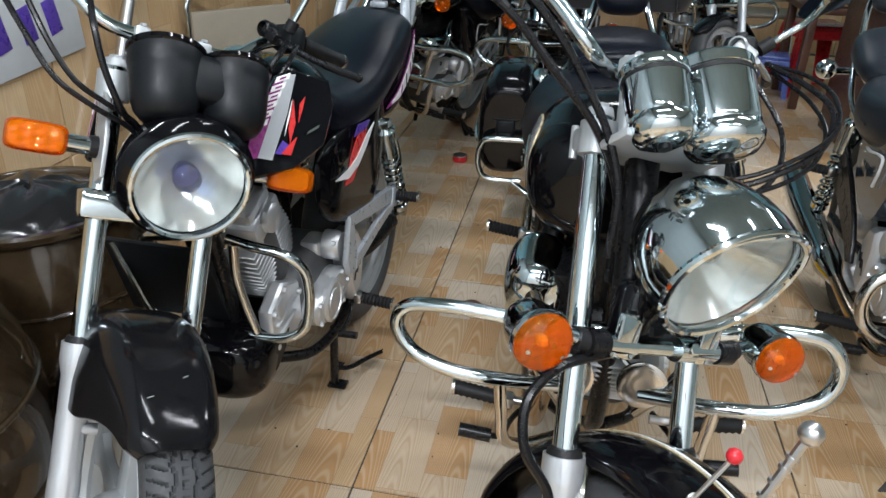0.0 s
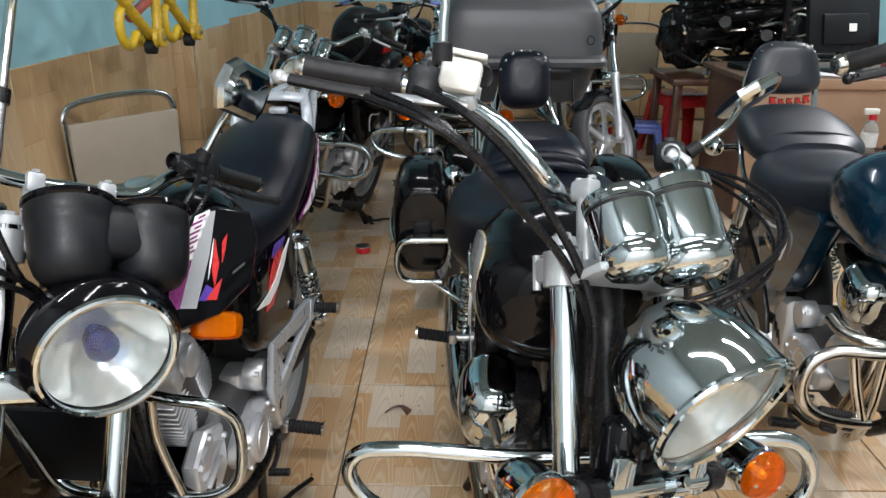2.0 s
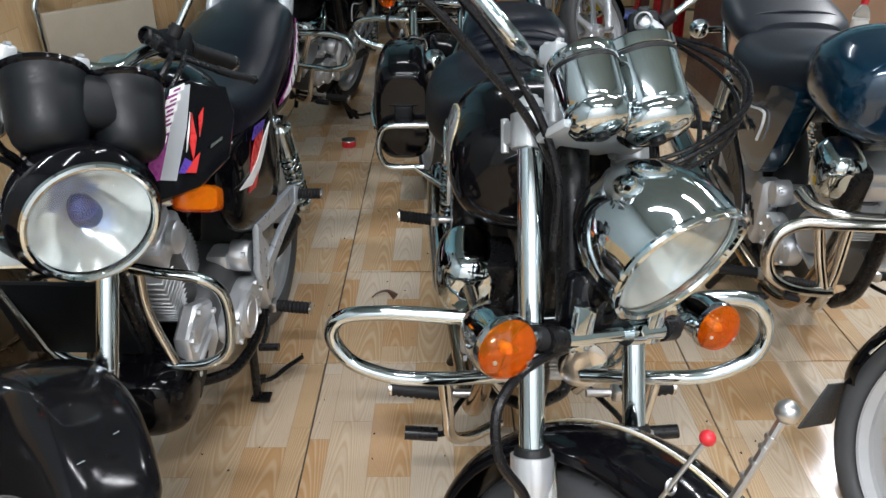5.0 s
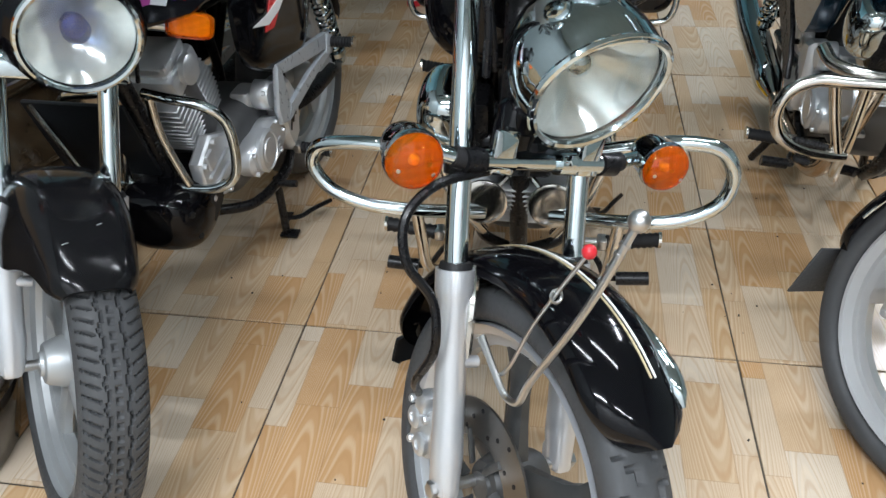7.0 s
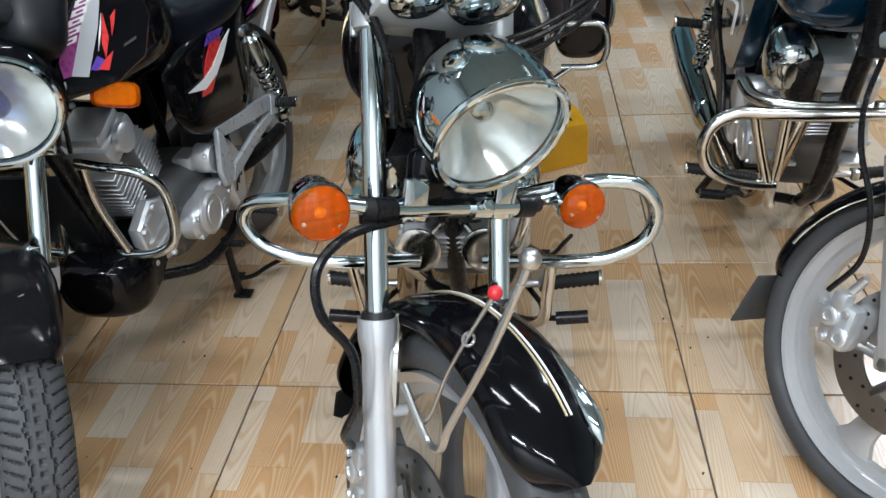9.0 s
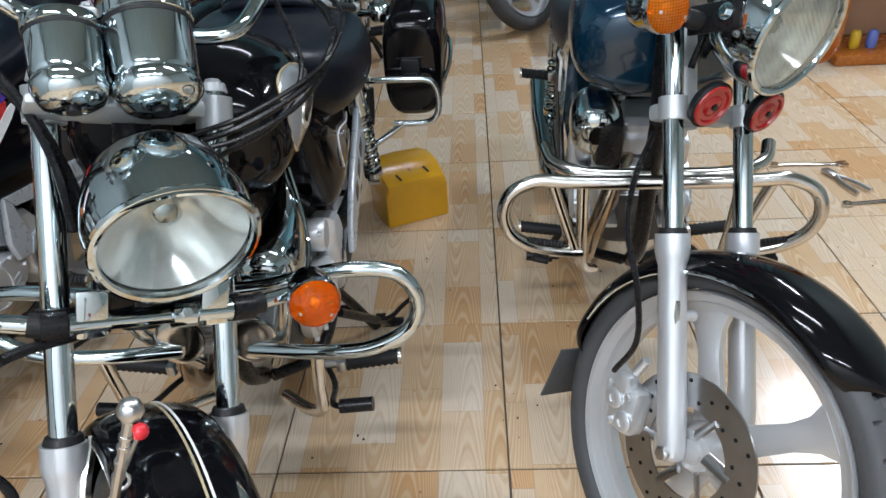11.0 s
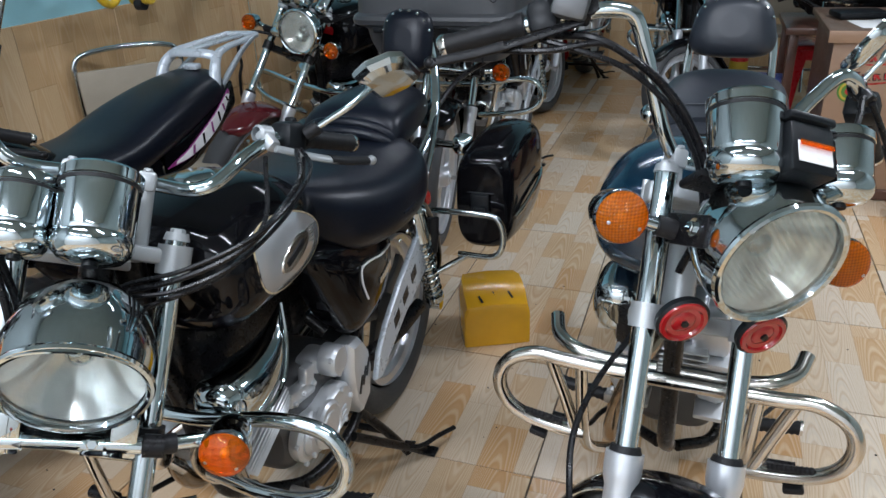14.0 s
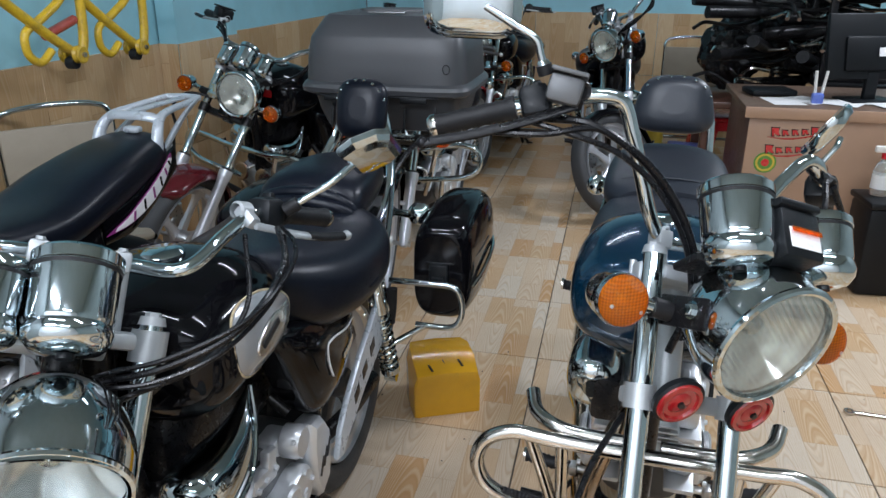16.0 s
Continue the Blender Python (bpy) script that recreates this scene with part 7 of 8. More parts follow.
        for mat, pts, lab in ((RED_DECAL, [(0.40, 0.612), (0.45, 0.605), (0.53, 0.655), (0.555, 0.70), (0.50, 0.705), (0.455, 0.675)], "red graphic flame"), (WHITE, [(0.34, 0.645), (0.42, 0.622), (0.49, 0.632), (0.55, 0.66), (0.61, 0.70), (0.55, 0.685), (0.48, 0.655), (0.42, 0.645)], "white graphic flame"), (VIOLET, [(0.47, 0.705), (0.545, 0.70), (0.58, 0.715), (0.50, 0.725)], "violet graphic patch")):
            d = Geo()
            d.plate(pts, 0.0025, Matrix.Translation((s * (0.150 if mat is WHITE else 0.1485), 0, 0)) @ Matrix(((0, 0, 1, 0), (1, 0, 0, 0), (0, 1, 0, 0), (0, 0, 0, 1))))
            part("decal", d, mat, cov, lab)
    sg = Geo()
    sg.body([(0.335, 0.07, 0.76, 0.835, 2.4), (0.35, 0.10, 0.735, 0.85, 2.6), (0.42, 0.13, 0.70, 0.835, 2.8), (0.50, 0.14, 0.685, 0.815, 2.8), (0.66, 0.148, 0.685, 0.812, 2.9), (0.82, 0.145, 0.715, 0.855, 2.9), (0.98, 0.13, 0.745, 0.885, 2.9), (1.10, 0.11, 0.77, 0.895, 2.8), (1.14, 0.08, 0.79, 0.885, 2.4)], 36)
    part("seat", sg, LEATHER, root, "long black vinyl bench seat")
    for s in (1, -1):
        tc = Geo()
        tc.body([(0.78, 0.005, 0.66, 0.74, 2.4, s * 0.12), (0.88, 0.018, 0.66, 0.77, 2.6, s * 0.118), (1.0, 0.018, 0.70, 0.81, 2.6, s * 0.11), (1.16, 0.01, 0.77, 0.85, 2.4, s * 0.09)], 20)
        tail = part("tail_cowl", tc, BLACK_GLOSS, root, "glossy tail cowl with white lettering shapes")
        low = spline_rows([(0.775, 0.686), (0.86, 0.694), (0.95, 0.716), (1.03, 0.752), (1.085, 0.793), (1.118, 0.826)], 5)
        high = spline_rows([(0.79, 0.694), (0.865, 0.722), (0.945, 0.757), (1.02, 0.79), (1.07, 0.815), (1.112, 0.835)], 5)

        def skin(y, off):
            return s * (0.1385 + off - 0.03 * max(0.0, y - 0.88) - 0.55 * max(0.0, y - 0.93) ** 2 - 0.12 * max(0.0, 0.85 - y))

        sw = Geo()
        sw.rings([[(skin(y0, 0.001), y0, z0), (skin(y1, 0.001), y1, z1), (skin(y1, 0.0035), y1, z1), (skin(y0, 0.0035), y0, z0)] for (y0, z0), (y1, z1) in zip(low, high)])
        part("decal", sw, PURPLE, tail, "magenta outline of the tail graphic")
        ins = Geo()
        ins.rings([[(skin(y0, 0.003), y0 + 0.004, z0 + 0.003), (skin(y1, 0.003), y1 - 0.002, z1 - 0.004), (skin(y1, 0.0048), y1 - 0.002, z1 - 0.004), (skin(y0, 0.0048), y0 + 0.004, z0 + 0.003)] for (y0, z0), (y1, z1) in list(zip(low, high))[2:-2]])
        part("decal", ins, WHITE, tail, "white swoosh of the tail graphic")
        for k in range(6):
            i = 6 + 3 * k
            (y0, z0), (y1, z1) = low[i], high[i]
            bar_ = Geo()
            rows = []
            for q in (0.12, 0.5, 0.9):
                y, z = y0 + (y1 - y0) * q + 0.006 * q, z0 + (z1 - z0) * q
                rows.append([(skin(y, 0.004), y - 0.0035, z), (skin(y, 0.004), y + 0.0045, z), (skin(y, 0.0062), y + 0.0045, z), (skin(y, 0.0062), y - 0.0035, z)])
            bar_.rings(rows)
            part("decal_bar", bar_, BLACK_GLOSS if k % 2 else PURPLE, tail, "plain bar of the model lettering")
    rk = Geo(at(-0.006, 0, 0))
    for s in (1, -1):
        rk.tube([(s * 0.104, 1.075, 0.825), (s * 0.102, 1.085, 0.87), (s * 0.096, 1.105, 0.91), (s * 0.084, 1.14, 0.934), (s * 0.072, 1.20, 0.943), (s * 0.066, 1.30, 0.948), (s * 0.06, 1.385, 0.952)], 0.016, 12, 6, radii=[0.018, 0.018, 0.016, 0.014, 0.012, 0.011, 0.010], flat=0.7)
    rk.tube([(-0.088, 1.128, 0.93), (-0.055, 1.115, 0.94), (0.0, 1.112, 0.942), (0.055, 1.115, 0.94), (0.088, 1.128, 0.93)], 0.016, 12, 5, flat=0.55)
    rk.tube([(-0.062, 1.385, 0.952), (-0.02, 1.395, 0.952), (0.02, 1.395, 0.952), (0.062, 1.385, 0.952)], 0.011, 10, 5, flat=0.7)
    for s in (1, -1):
        rk.tube([(s * 0.064, 1.37, 0.948), (s * 0.078, 1.28, 0.925), (s * 0.092, 1.19, 0.885), (s * 0.102, 1.11, 0.84)], 0.017, 10, 5, radii=[0.011, 0.016, 0.02, 0.018], flat=0.5)
    rk.box((0.03, 0.26, 0.010), 0.004, at(0.0, 1.25, 0.95))
    rk.box((0.05, 0.03, 0.018), 0.006, at(0.02, 1.09, 0.905))
    part("rear_rack", rk, PALE_CAST, root, "silver grey cast grab rack")
    rf = Geo()
    rf.arc_shell(0.335, 110, 12, 0.07, 0.04, 0.004, 24, at(0, 0.86, 0.30), taper=0.3)
    part("rear_mudguard", rf, BLACK_MATT, root, "black plastic rear mudguard")
    wheel(root, "rear_wheel", at(0, 0.86, 0.30), 0.30, 0.12, 0.22, GREY_METAL, 5, "", 72, 0, False, "grey cast alloy rear wheel")
    frame_tubes(root, (0.02, 0.87), 0.86, 0.76)
    engine(root, 0.36, 0.36, 22, 11, 0.044)
    for s in (1, -1):
        fc_ = Geo()
        fc_.plate([(0.11, 0.34), (0.20, 0.315), (0.255, 0.34), (0.25, 0.44), (0.17, 0.475), (0.105, 0.44)], 0.03, Matrix.Translation((s * 0.074, 0, 0)) @ Matrix(((0, 0, 1, 0), (1, 0, 0, 0), (0, 1, 0, 0), (0, 0, 0, 1))), 0.006)
        for y, z in ((0.12, 0.35), (0.195, 0.327), (0.238, 0.42), (0.17, 0.46), (0.117, 0.43)):
            bolt(fc_, (s * 0.088, y, z), (s, 0, 0), 0.007, 0.009)
        fc_.box((0.012, 0.10, 0.008), 0.003, at(s * 0.09, 0.175, 0.405, 12))
        fc_.box((0.012, 0.08, 0.008), 0.003, at(s * 0.09, 0.18, 0.375, 12))
        fc_.box((0.012, 0.03, 0.04), 0.004, at(s * 0.09, 0.145, 0.43, 12))
        part("side_casting", fc_, ALU, root, "ribbed cast side cover with bolts")
    part("inner_panel", Geo().box((0.22, 0.012, 0.19), 0.005, at(-0.10, 0.06, 0.515, 16)), BLACK_MATT, root, "black inner panel behind the fork")
    part("inner_panel", Geo().tube([(-0.19, 0.03, 0.60), (-0.155, 0.028, 0.52), (-0.13, 0.034, 0.45), (-0.09, 0.05, 0.40)], 0.006, 8, 6), CHROME_WORN, root, "rusty chrome strip")
    tube_part(root, "exhaust_pipe", [[(-0.02, 0.2, 0.56), (-0.06, 0.12, 0.5), (-0.1, 0.1, 0.36), (-0.12, 0.2, 0.23), (-0.14, 0.45, 0.22), (-0.16, 0.65, 0.28)]], 0.018, COPPER, "header pipe")
    mf = Geo()
    mf.tube([(-0.16, 0.62, 0.27), (-0.17, 0.7, 0.29), (-0.19, 1.15, 0.40), (-0.19, 1.18, 0.41)], 0.045, 20, 4, radii=[0.02, 0.045, 0.045, 0.03])
    part("muffler", mf, BLACK_SATIN, root, "black muffler")
    bp = Geo()
    bp.body([(0.0, 0.05, 0.30, 0.395, 2.6), (0.018, 0.078, 0.278, 0.41, 2.8), (0.06, 0.094, 0.258, 0.415, 3.0), (0.12, 0.094, 0.268, 0.405, 3.0), (0.20, 0.085, 0.31, 0.39, 2.8), (0.30, 0.07, 0.355, 0.38, 2.4)], 40)
    cowl = part("belly_cowl", bp, BLACK_GLOSS, root, "glossy black belly cowl")
    for s in (1, -1):
        mm = Matrix.Translation((s * 0.0885, 0, 0)) @ Matrix(((0, 0, 1, 0), (1, 0, 0, 0), (0, 1, 0, 0), (0, 0, 0, 1)))
        # the cowl stays closed; a black plate paints the shade inside its opening
        part("cowl_opening_shade", Geo().plate([(0.10, 0.365), (0.175, 0.365), (0.15, 0.33), (0.10, 0.305)], 0.012, mm, 0.001), BLACK_MATT, cowl, "black plate painting the shade of an opening in the cowl")
        for yy, zz in ((0.034, 0.365), (0.045, 0.305)):
            sc_ = Geo()
            bolt(sc_, (s * 0.083, yy, zz), (s, -0.3, 0), 0.008, 0.006)
            part("cowl_screw", sc_, BLACK_MATT, cowl)
    for s in (1, -1):
        tube_part(root, "crash_bar", [mirrored([(0.03, 0.075, 0.615), (0.08, 0.065, 0.612), (0.145, 0.075, 0.595), (0.175, 0.09, 0.56), (0.178, 0.095, 0.47), (0.165, 0.09, 0.425), (0.13, 0.08, 0.405), (0.02, 0.075, 0.40)], s)], 0.0105, CHROME, "small chrome crash bar", 14, 8)
        tube_part(root, "crash_bar_leg", [mirrored([(0.045, 0.066, 0.61), (0.042, 0.07, 0.54), (0.05, 0.072, 0.49), (0.07, 0.076, 0.41)], s)], 0.0095, CHROME_WORN, "", 12, 4)
        shock(root, (s * 0.135, 0.74, 0.655), (s * 0.145, 0.86, 0.36), 0.027, 0.32, 9, CHROME)
        pg = Geo()
        mm = Matrix.Translation((s * 0.14, 0, 0)) @ Matrix(((0, 0, 1, 0), (1, 0, 0, 0), (0, 1, 0, 0), (0, 0, 0, 1)))
        pg.plate([(0.435, 0.52), (0.455, 0.50), (0.475, 0.40), (0.452, 0.365), (0.412, 0.375), (0.40, 0.42)], 0.014, mm, 0.004)
        pg.plate([(0.435, 0.52), (0.78, 0.465), (0.80, 0.44), (0.79, 0.42), (0.63, 0.448), (0.46, 0.488)], 0.0145, mm, 0.004)
        pg.plate([(0.452, 0.365), (0.475, 0.40), (0.63, 0.42), (0.79, 0.42), (0.80, 0.40), (0.64, 0.385)], 0.0135, mm, 0.004)
        pg.box((0.018, 0.05, 0.06), 0.006, at(s * 0.142, 0.79, 0.43, -15))
        part("peg_bracket", pg, PALE_CAST, root, "silver cast pillion peg bracket")
        foot_peg(root, (s * 0.14, 0.49, 0.27), s, 0.09, -0.01)
        foot_peg(root, (s * 0.135, 0.80, 0.43), s, 0.08, 0.0, "pillion_peg")
        lv = Geo()
        lv.tube([(s * 0.12, 0.5, 0.26), (s * 0.14, 0.42, 0.25), (s * 0.15, 0.33, 0.26)], 0.006, 8, 4)
        lv.rod((s * 0.145, 0.33, 0.26), (s * 0.19, 0.33, 0.262), 0.009, 10)
        part("gear_lever" if s > 0 else "brake_pedal", lv, BLACK_SATIN, root)
    side_stand(root, (0.10, 0.41, 0.22), (0.078, 0.45, 0.012))
    return root, S


street, S1 = street_bike("black street motorcycle with red and silver graphics and bench seat", at(-0.25, -0.105, 0, 0, 0.0, -2.3))


# ---- more motorcycles behind ----
GA = ((0.0, -0.11, 0.0, 0.04, 0.09), (-0.085, -0.10, 0.0, 0.03, 0.07), (0.085, -0.10, 0.0, 0.03, 0.07))
LAMP = dict(c=(0, -0.14, -0.13), n=(0, -0.85, -0.5), R=0.082, depth=0.12, peak=0.0, glass=GLASS_RIBBED)
wall_bike, S4 = cruiser("black cruiser motorcycle with maroon mudguard beside the tiled wall", at(-0.471, 2.019, 0.004, 0, 9.2, -14), turn=13, rake=32, Qz=0.935, L=0.75, guard_L=0.75, paint=BLACK_GLOSS, fender_paint=MAROON, wheel_y=0.0, gauges=tuple((x + 0.015, y, z, r, h) for x, y, z, r, h in GA), head=dict(LAMP, c=(0.06, -0.14, -0.125)), ind=(0.2, -0.08, -0.14), ind_R=0.033, lower_z=-0.2, fine=False, backrest=False, mirrors=False)
cruiser("black cruiser motorcycle with chrome engine guard behind a top box", at(0.30, 2.16, 0, 0, 0, 0), turn=10, paint=BLACK_GLOSS, gauges=GA[:2], head=LAMP, fine=False, backrest=False, mirrors=False)
cruiser("black cruiser motorcycle facing the aisle", at(1.21, 3.7, 0, 0, 0, 6), turn=-50, Qz=1.0, L=0.82, guard_L=0.82, paint=BLACK_GLOSS, fender_paint=BLACK_GLOSS, gauges=GA[:1], head=LAMP, ind=(0.2, -0.1, -0.13), ind_R=0.033, lower_z=-0.2, fine=False, backrest=False, mirrors=False)
cruiser("black cruiser motorcycle with blue grips", at(-0.16, 4.0, 0, 0, 0, -10), turn=0, paint=BLACK_GLOSS, gauges=GA[:2], head=LAMP, fine=False, backrest=False, mirrors=False, grips=BLUE_PLASTIC)
cruiser("black and red motorcycle in the back row", at(0.30, 4.35, 0, 0, 0, -4), turn=-10, paint=BLACK_GLOSS, fender_paint=RED_PAINT, gauges=GA[:2], head=LAMP, fine=False, backrest=False, mirrors=False)

rc = Geo()
rc.body([(0.56, 0.07, 0.90, 1.0, 2.4), (0.60, 0.12, 0.84, 1.07, 2.6), (0.72, 0.135, 0.82, 1.11, 2.6), (0.84, 0.125, 0.83, 1.08, 2.6), (0.90, 0.08, 0.87, 1.0, 2.4)], 32)
part("rear_case", rc, BLACK_SATIN, wall_bike, "rounded black rear case")
part("tank_badge", Geo().box((0.05, 0.012, 0.055), 0.006, at(0.055, 0.066, 0.868, -20, 0, 8)), RED_PAINT, wall_bike, "red painted tank patch")
part("case_reflector", Geo().box((0.012, 0.16, 0.03), 0.006, at(0.13, 0.74, 0.93, 0, 0, 3)), RED_LENS, wall_bike, "red reflector strip")


# ---- loose things ----
def taped_box():
    m = at(0.712, 1.155, 0, 0, 0, 25)
    t = thing("parcel_box", "small box wrapped in shiny yellow packing tape on the floor", "box", m)
    g = Geo()
    rows = []
    for y, k, h in ((-0.1, 0.96, 0.135), (-0.096, 1.0, 0.146), (-0.03, 1.04, 0.172), (0.05, 1.01, 0.18), (0.11, 0.9, 0.165)):
        w = 0.108 * k
        rows.append([(-w, y, 0.001), (-w, y, h * 0.8), (-w * 0.9, y, h), (0, y, h + 0.006), (w * 0.92, y, h), (w, y, h * 0.78), (w, y, 0.001)])
    g.rings(rows)
    part("carton", g, TAPE, t, "", 25)
    for k, (x, y) in enumerate(((-0.05, -0.07), (0.0, -0.055), (0.05, -0.06))):
        part("scuff_mark", Geo().box((0.008, 0.03, 0.0015), 0.0005, at(x, y, 0.158 + 0.394 * (y + 0.07) + 0.003, 21.5, 0, 20), 1), BLACK_MATT, t, "dark tear in the tape")
    return t


taped_box()


def tin_can(x, y):
    t = thing("tin_can", "small red tin on the floor under a pedal", "can", at(x, y, 0))
    part("can", Geo().lathe([(0.03, 0.0), (0.034, 0.002), (0.034, 0.03), (0.032, 0.033), (0.03, 0.03), (0.03, 0.02), (0.0005, 0.02)], 32), RED_PLASTIC, t, "red tin side")
    part("rim", Geo().lathe([(0.0345, 0.029), (0.0355, 0.031), (0.0345, 0.033)], 32), STEEL, t)
    return t


tin_can(-0.125, 2.2)


def scrap():
    g = Geo()
    g.tube([(0, 0, 0.004), (0.02, 0.015, 0.012), (0.05, 0.018, 0.016), (0.075, 0.0, 0.006)], 0.004, 8, 5, radii=[0.002, 0.003, 0.005, 0.012], flat=0.5)
    return solid("leaf_scrap", g, DARK_WOOD, "curled dry brown scrap on the tiles", "scrap", at(0.10, 0.83, 0.002))


scrap()


def jar(x, y, r, h, full):
    t = thing("jar", "large brown glazed ceramic jar" + (" filled with black plastic" if full else " with a narrow neck"), "jar", at(x, y, 0))
    prof = [(0.001, 0.002), (r * 0.62, 0.0), (r * 0.66, 0.01), (r * 0.86, h * 0.25), (r * 0.99, h * 0.5), (r, h * 0.65), (r * 0.93, h * 0.82), (r * 0.82, h * 0.92), (r * 0.80, h * 0.95), (r * 0.76, h * 0.95), (r * 0.85, h * 0.7), (r * 0.8, h * 0.4)]
    part("jar_body", Geo().lathe(prof, 56), GLAZE, t, "brown glazed body")
    lip = [(r * 0.79, h * 0.948), (r * 0.83, h * 0.955), (r * 0.865, h * 0.972), (r * 0.87, h * 0.99), (r * 0.85, h), (r * 0.80, h), (r * 0.77, h * 0.985), (r * 0.765, h * 0.948)]
    part("rim", Geo().lathe(lip, 56, closed=True), GLAZE, t, "rolled glazed rim")
    for q, w_ in ((0.30, 0.893), (0.46, 0.976), (0.72, 0.978)):
        part("thrown_ring", Geo().tube([(r * w_ * math.cos(a), r * w_ * math.sin(a), h * q) for a in (2 * math.pi * k / 48 for k in range(48))], 0.005, 8, 1, closed=True), GLAZE, t)
    if full:
        g = Geo()
        rows = []
        for k in range(9):
            f = k / 8
            rows.append([(r * 0.78 * math.cos(a) * math.cos(f * 1.5) * (1 + 0.12 * noise.noise((math.cos(a) * 2, math.sin(a) * 2, f * 3))), r * 0.78 * math.sin(a) * math.cos(f * 1.5) * (1 + 0.12 * noise.noise((math.sin(a) * 2, math.cos(a) * 3, f * 3))), h * 0.9 + 0.10 * math.sin(f * 1.5) + 0.02 * noise.noise((math.cos(a) * 3, math.sin(a) * 3, f * 2))) for a in (2 * math.pi * j / 32 for j in range(32))])
        g.rings(rows)
        part("black_bag", g, BAG, t, "crumpled black plastic bag")
    return t


jar(-0.66, -0.46, 0.27, 0.66, False)
jar(-0.72, 0.08, 0.24, 0.60, True)


def folding_chair(m):
    t = thing("chair", "chrome tube chair with a grey-brown back panel", "chair", m, "tube chairs")
    w = 0.2
    for s in (1, -1):
        part("leg", Geo().tube([(s * w, 0.02, 0.84), (s * w, 0.0, 0.5), (s * w, -0.03, 0.42), (s * w, -0.22, 0.012)], 0.011, 10, 4), CHROME, t, "chrome tube leg")
        part("leg", Geo().tube([(s * w * 0.94, -0.36, 0.43), (s * w * 0.94, -0.05, 0.36), (s * w * 0.94, 0.16, 0.012)], 0.011, 10, 4), CHROME, t, "chrome tube leg")
    part("top_rail", Geo().tube([(-w, 0.02, 0.80), (-w, 0.022, 0.845), (-w * 0.85, 0.025, 0.885), (w * 0.85, 0.025, 0.885), (w, 0.022, 0.845), (w, 0.02, 0.80)], 0.011, 10, 6), CHROME, t, "bent chrome top rail")
    part("backrest", Geo().box((w * 1.98, 0.022, 0.33), 0.008, at(0, 0.006, 0.665, 3)), CHAIR_PANEL, t, "flat back panel")
    part("seat", Geo().box((w * 1.9, 0.38, 0.035), 0.014, at(0, -0.18, 0.44)), CHAIR_PANEL, t, "flat seat panel")
    part("crossbar", Geo().rod((-w, -0.14, 0.17), (w, -0.14, 0.17), 0.008, 10), CHROME, t)
    return t


c1 = folding_chair(at(-0.83, 1.42, 0, 0, 0, 52) @ Matrix.Diagonal((1, 1, 0.965, 1)))
copy_thing(c1, at(1.74, 4.95, 0.0, 0, 0, 0))


def paddock_stand(y0, z0, label, red):
    """A tubular stand hung flat against the wall: two bent side frames, rollers and a hook."""
    t = thing("paddock_stand", label, "paddock stand", at(X0 + 0.255, y0, z0), "hanging stands")
    part("side_tube", Geo().tube([(0.05, -0.42, 0.31), (0.05, -0.25, 0.18), (0.05, 0.0, 0.015), (0.05, 0.035, 0.0), (0.05, 0.062, 0.012), (0.05, 0.078, 0.055), (0.05, 0.09, 0.19), (0.05, 0.10, 0.42)], 0.017, 12, 6), YELLOW, t, "bent tube with chipped paint")
    part("brace", Geo().tube([(0.045, -0.155, 0.105), (0.055, 0.0, 0.20), (0.045, 0.07, 0.30)], 0.015, 12, 3), YELLOW, t, "straight brace with chipped paint")
    for x in (0.022, 0.078):
        wl = part("roller", Geo().lathe([(0.006, -0.013), (0.026, -0.015), (0.031, -0.011), (0.026, 0.0), (0.031, 0.011), (0.026, 0.015), (0.006, 0.013)], 28, Matrix.Translation((x, 0.012, 0.0)) @ ALONG_X), YELLOW, t, "small grooved roller")
        part("roller_bolt", Geo().lathe([(0.009, 0.0), (0.009, 0.008), (0.0005, 0.009)], 6, Matrix.Translation((x + 0.014, 0.012, 0.0)) @ ALONG_X), STEEL, wl)
    part("lift_hook", Geo().tube([(0.04, -0.15, 0.11), (0.04, -0.19, 0.08), (0.04, -0.188, 0.02), (0.04, -0.14, -0.012), (0.04, -0.08, 0.022)], 0.014, 10, 6), YELLOW, t, "curved lifting hook")
    part("hook_roller", Geo().lathe([(0.004, -0.016), (0.022, -0.016), (0.022, 0.016), (0.004, 0.016)], 20, Matrix.Translation((0.05, 0.0, -0.028)) @ ALONG_X), GRIP, t, "black rubber roller")
    if red:
        part("strut", Geo().tube([(0.03, -0.09, 0.07), (0.03, 0.07, 0.115)], 0.016, 10, 1), RED_CHIPPED, t, "faded red strut")
    part("hook", Geo().tube([(-0.262, 0.098, 0.40), (-0.12, 0.098, 0.40), (0.07, 0.098, 0.40), (0.078, 0.098, 0.43)], 0.006, 8, 3), STEEL, t, "steel wall hook")
    return t


paddock_stand(1.396, 1.062, "yellow paint-chipped paddock stand hung on the wall", True)
paddock_stand(1.763, 1.052, "yellow scratched paddock stand hung on the wall", False)


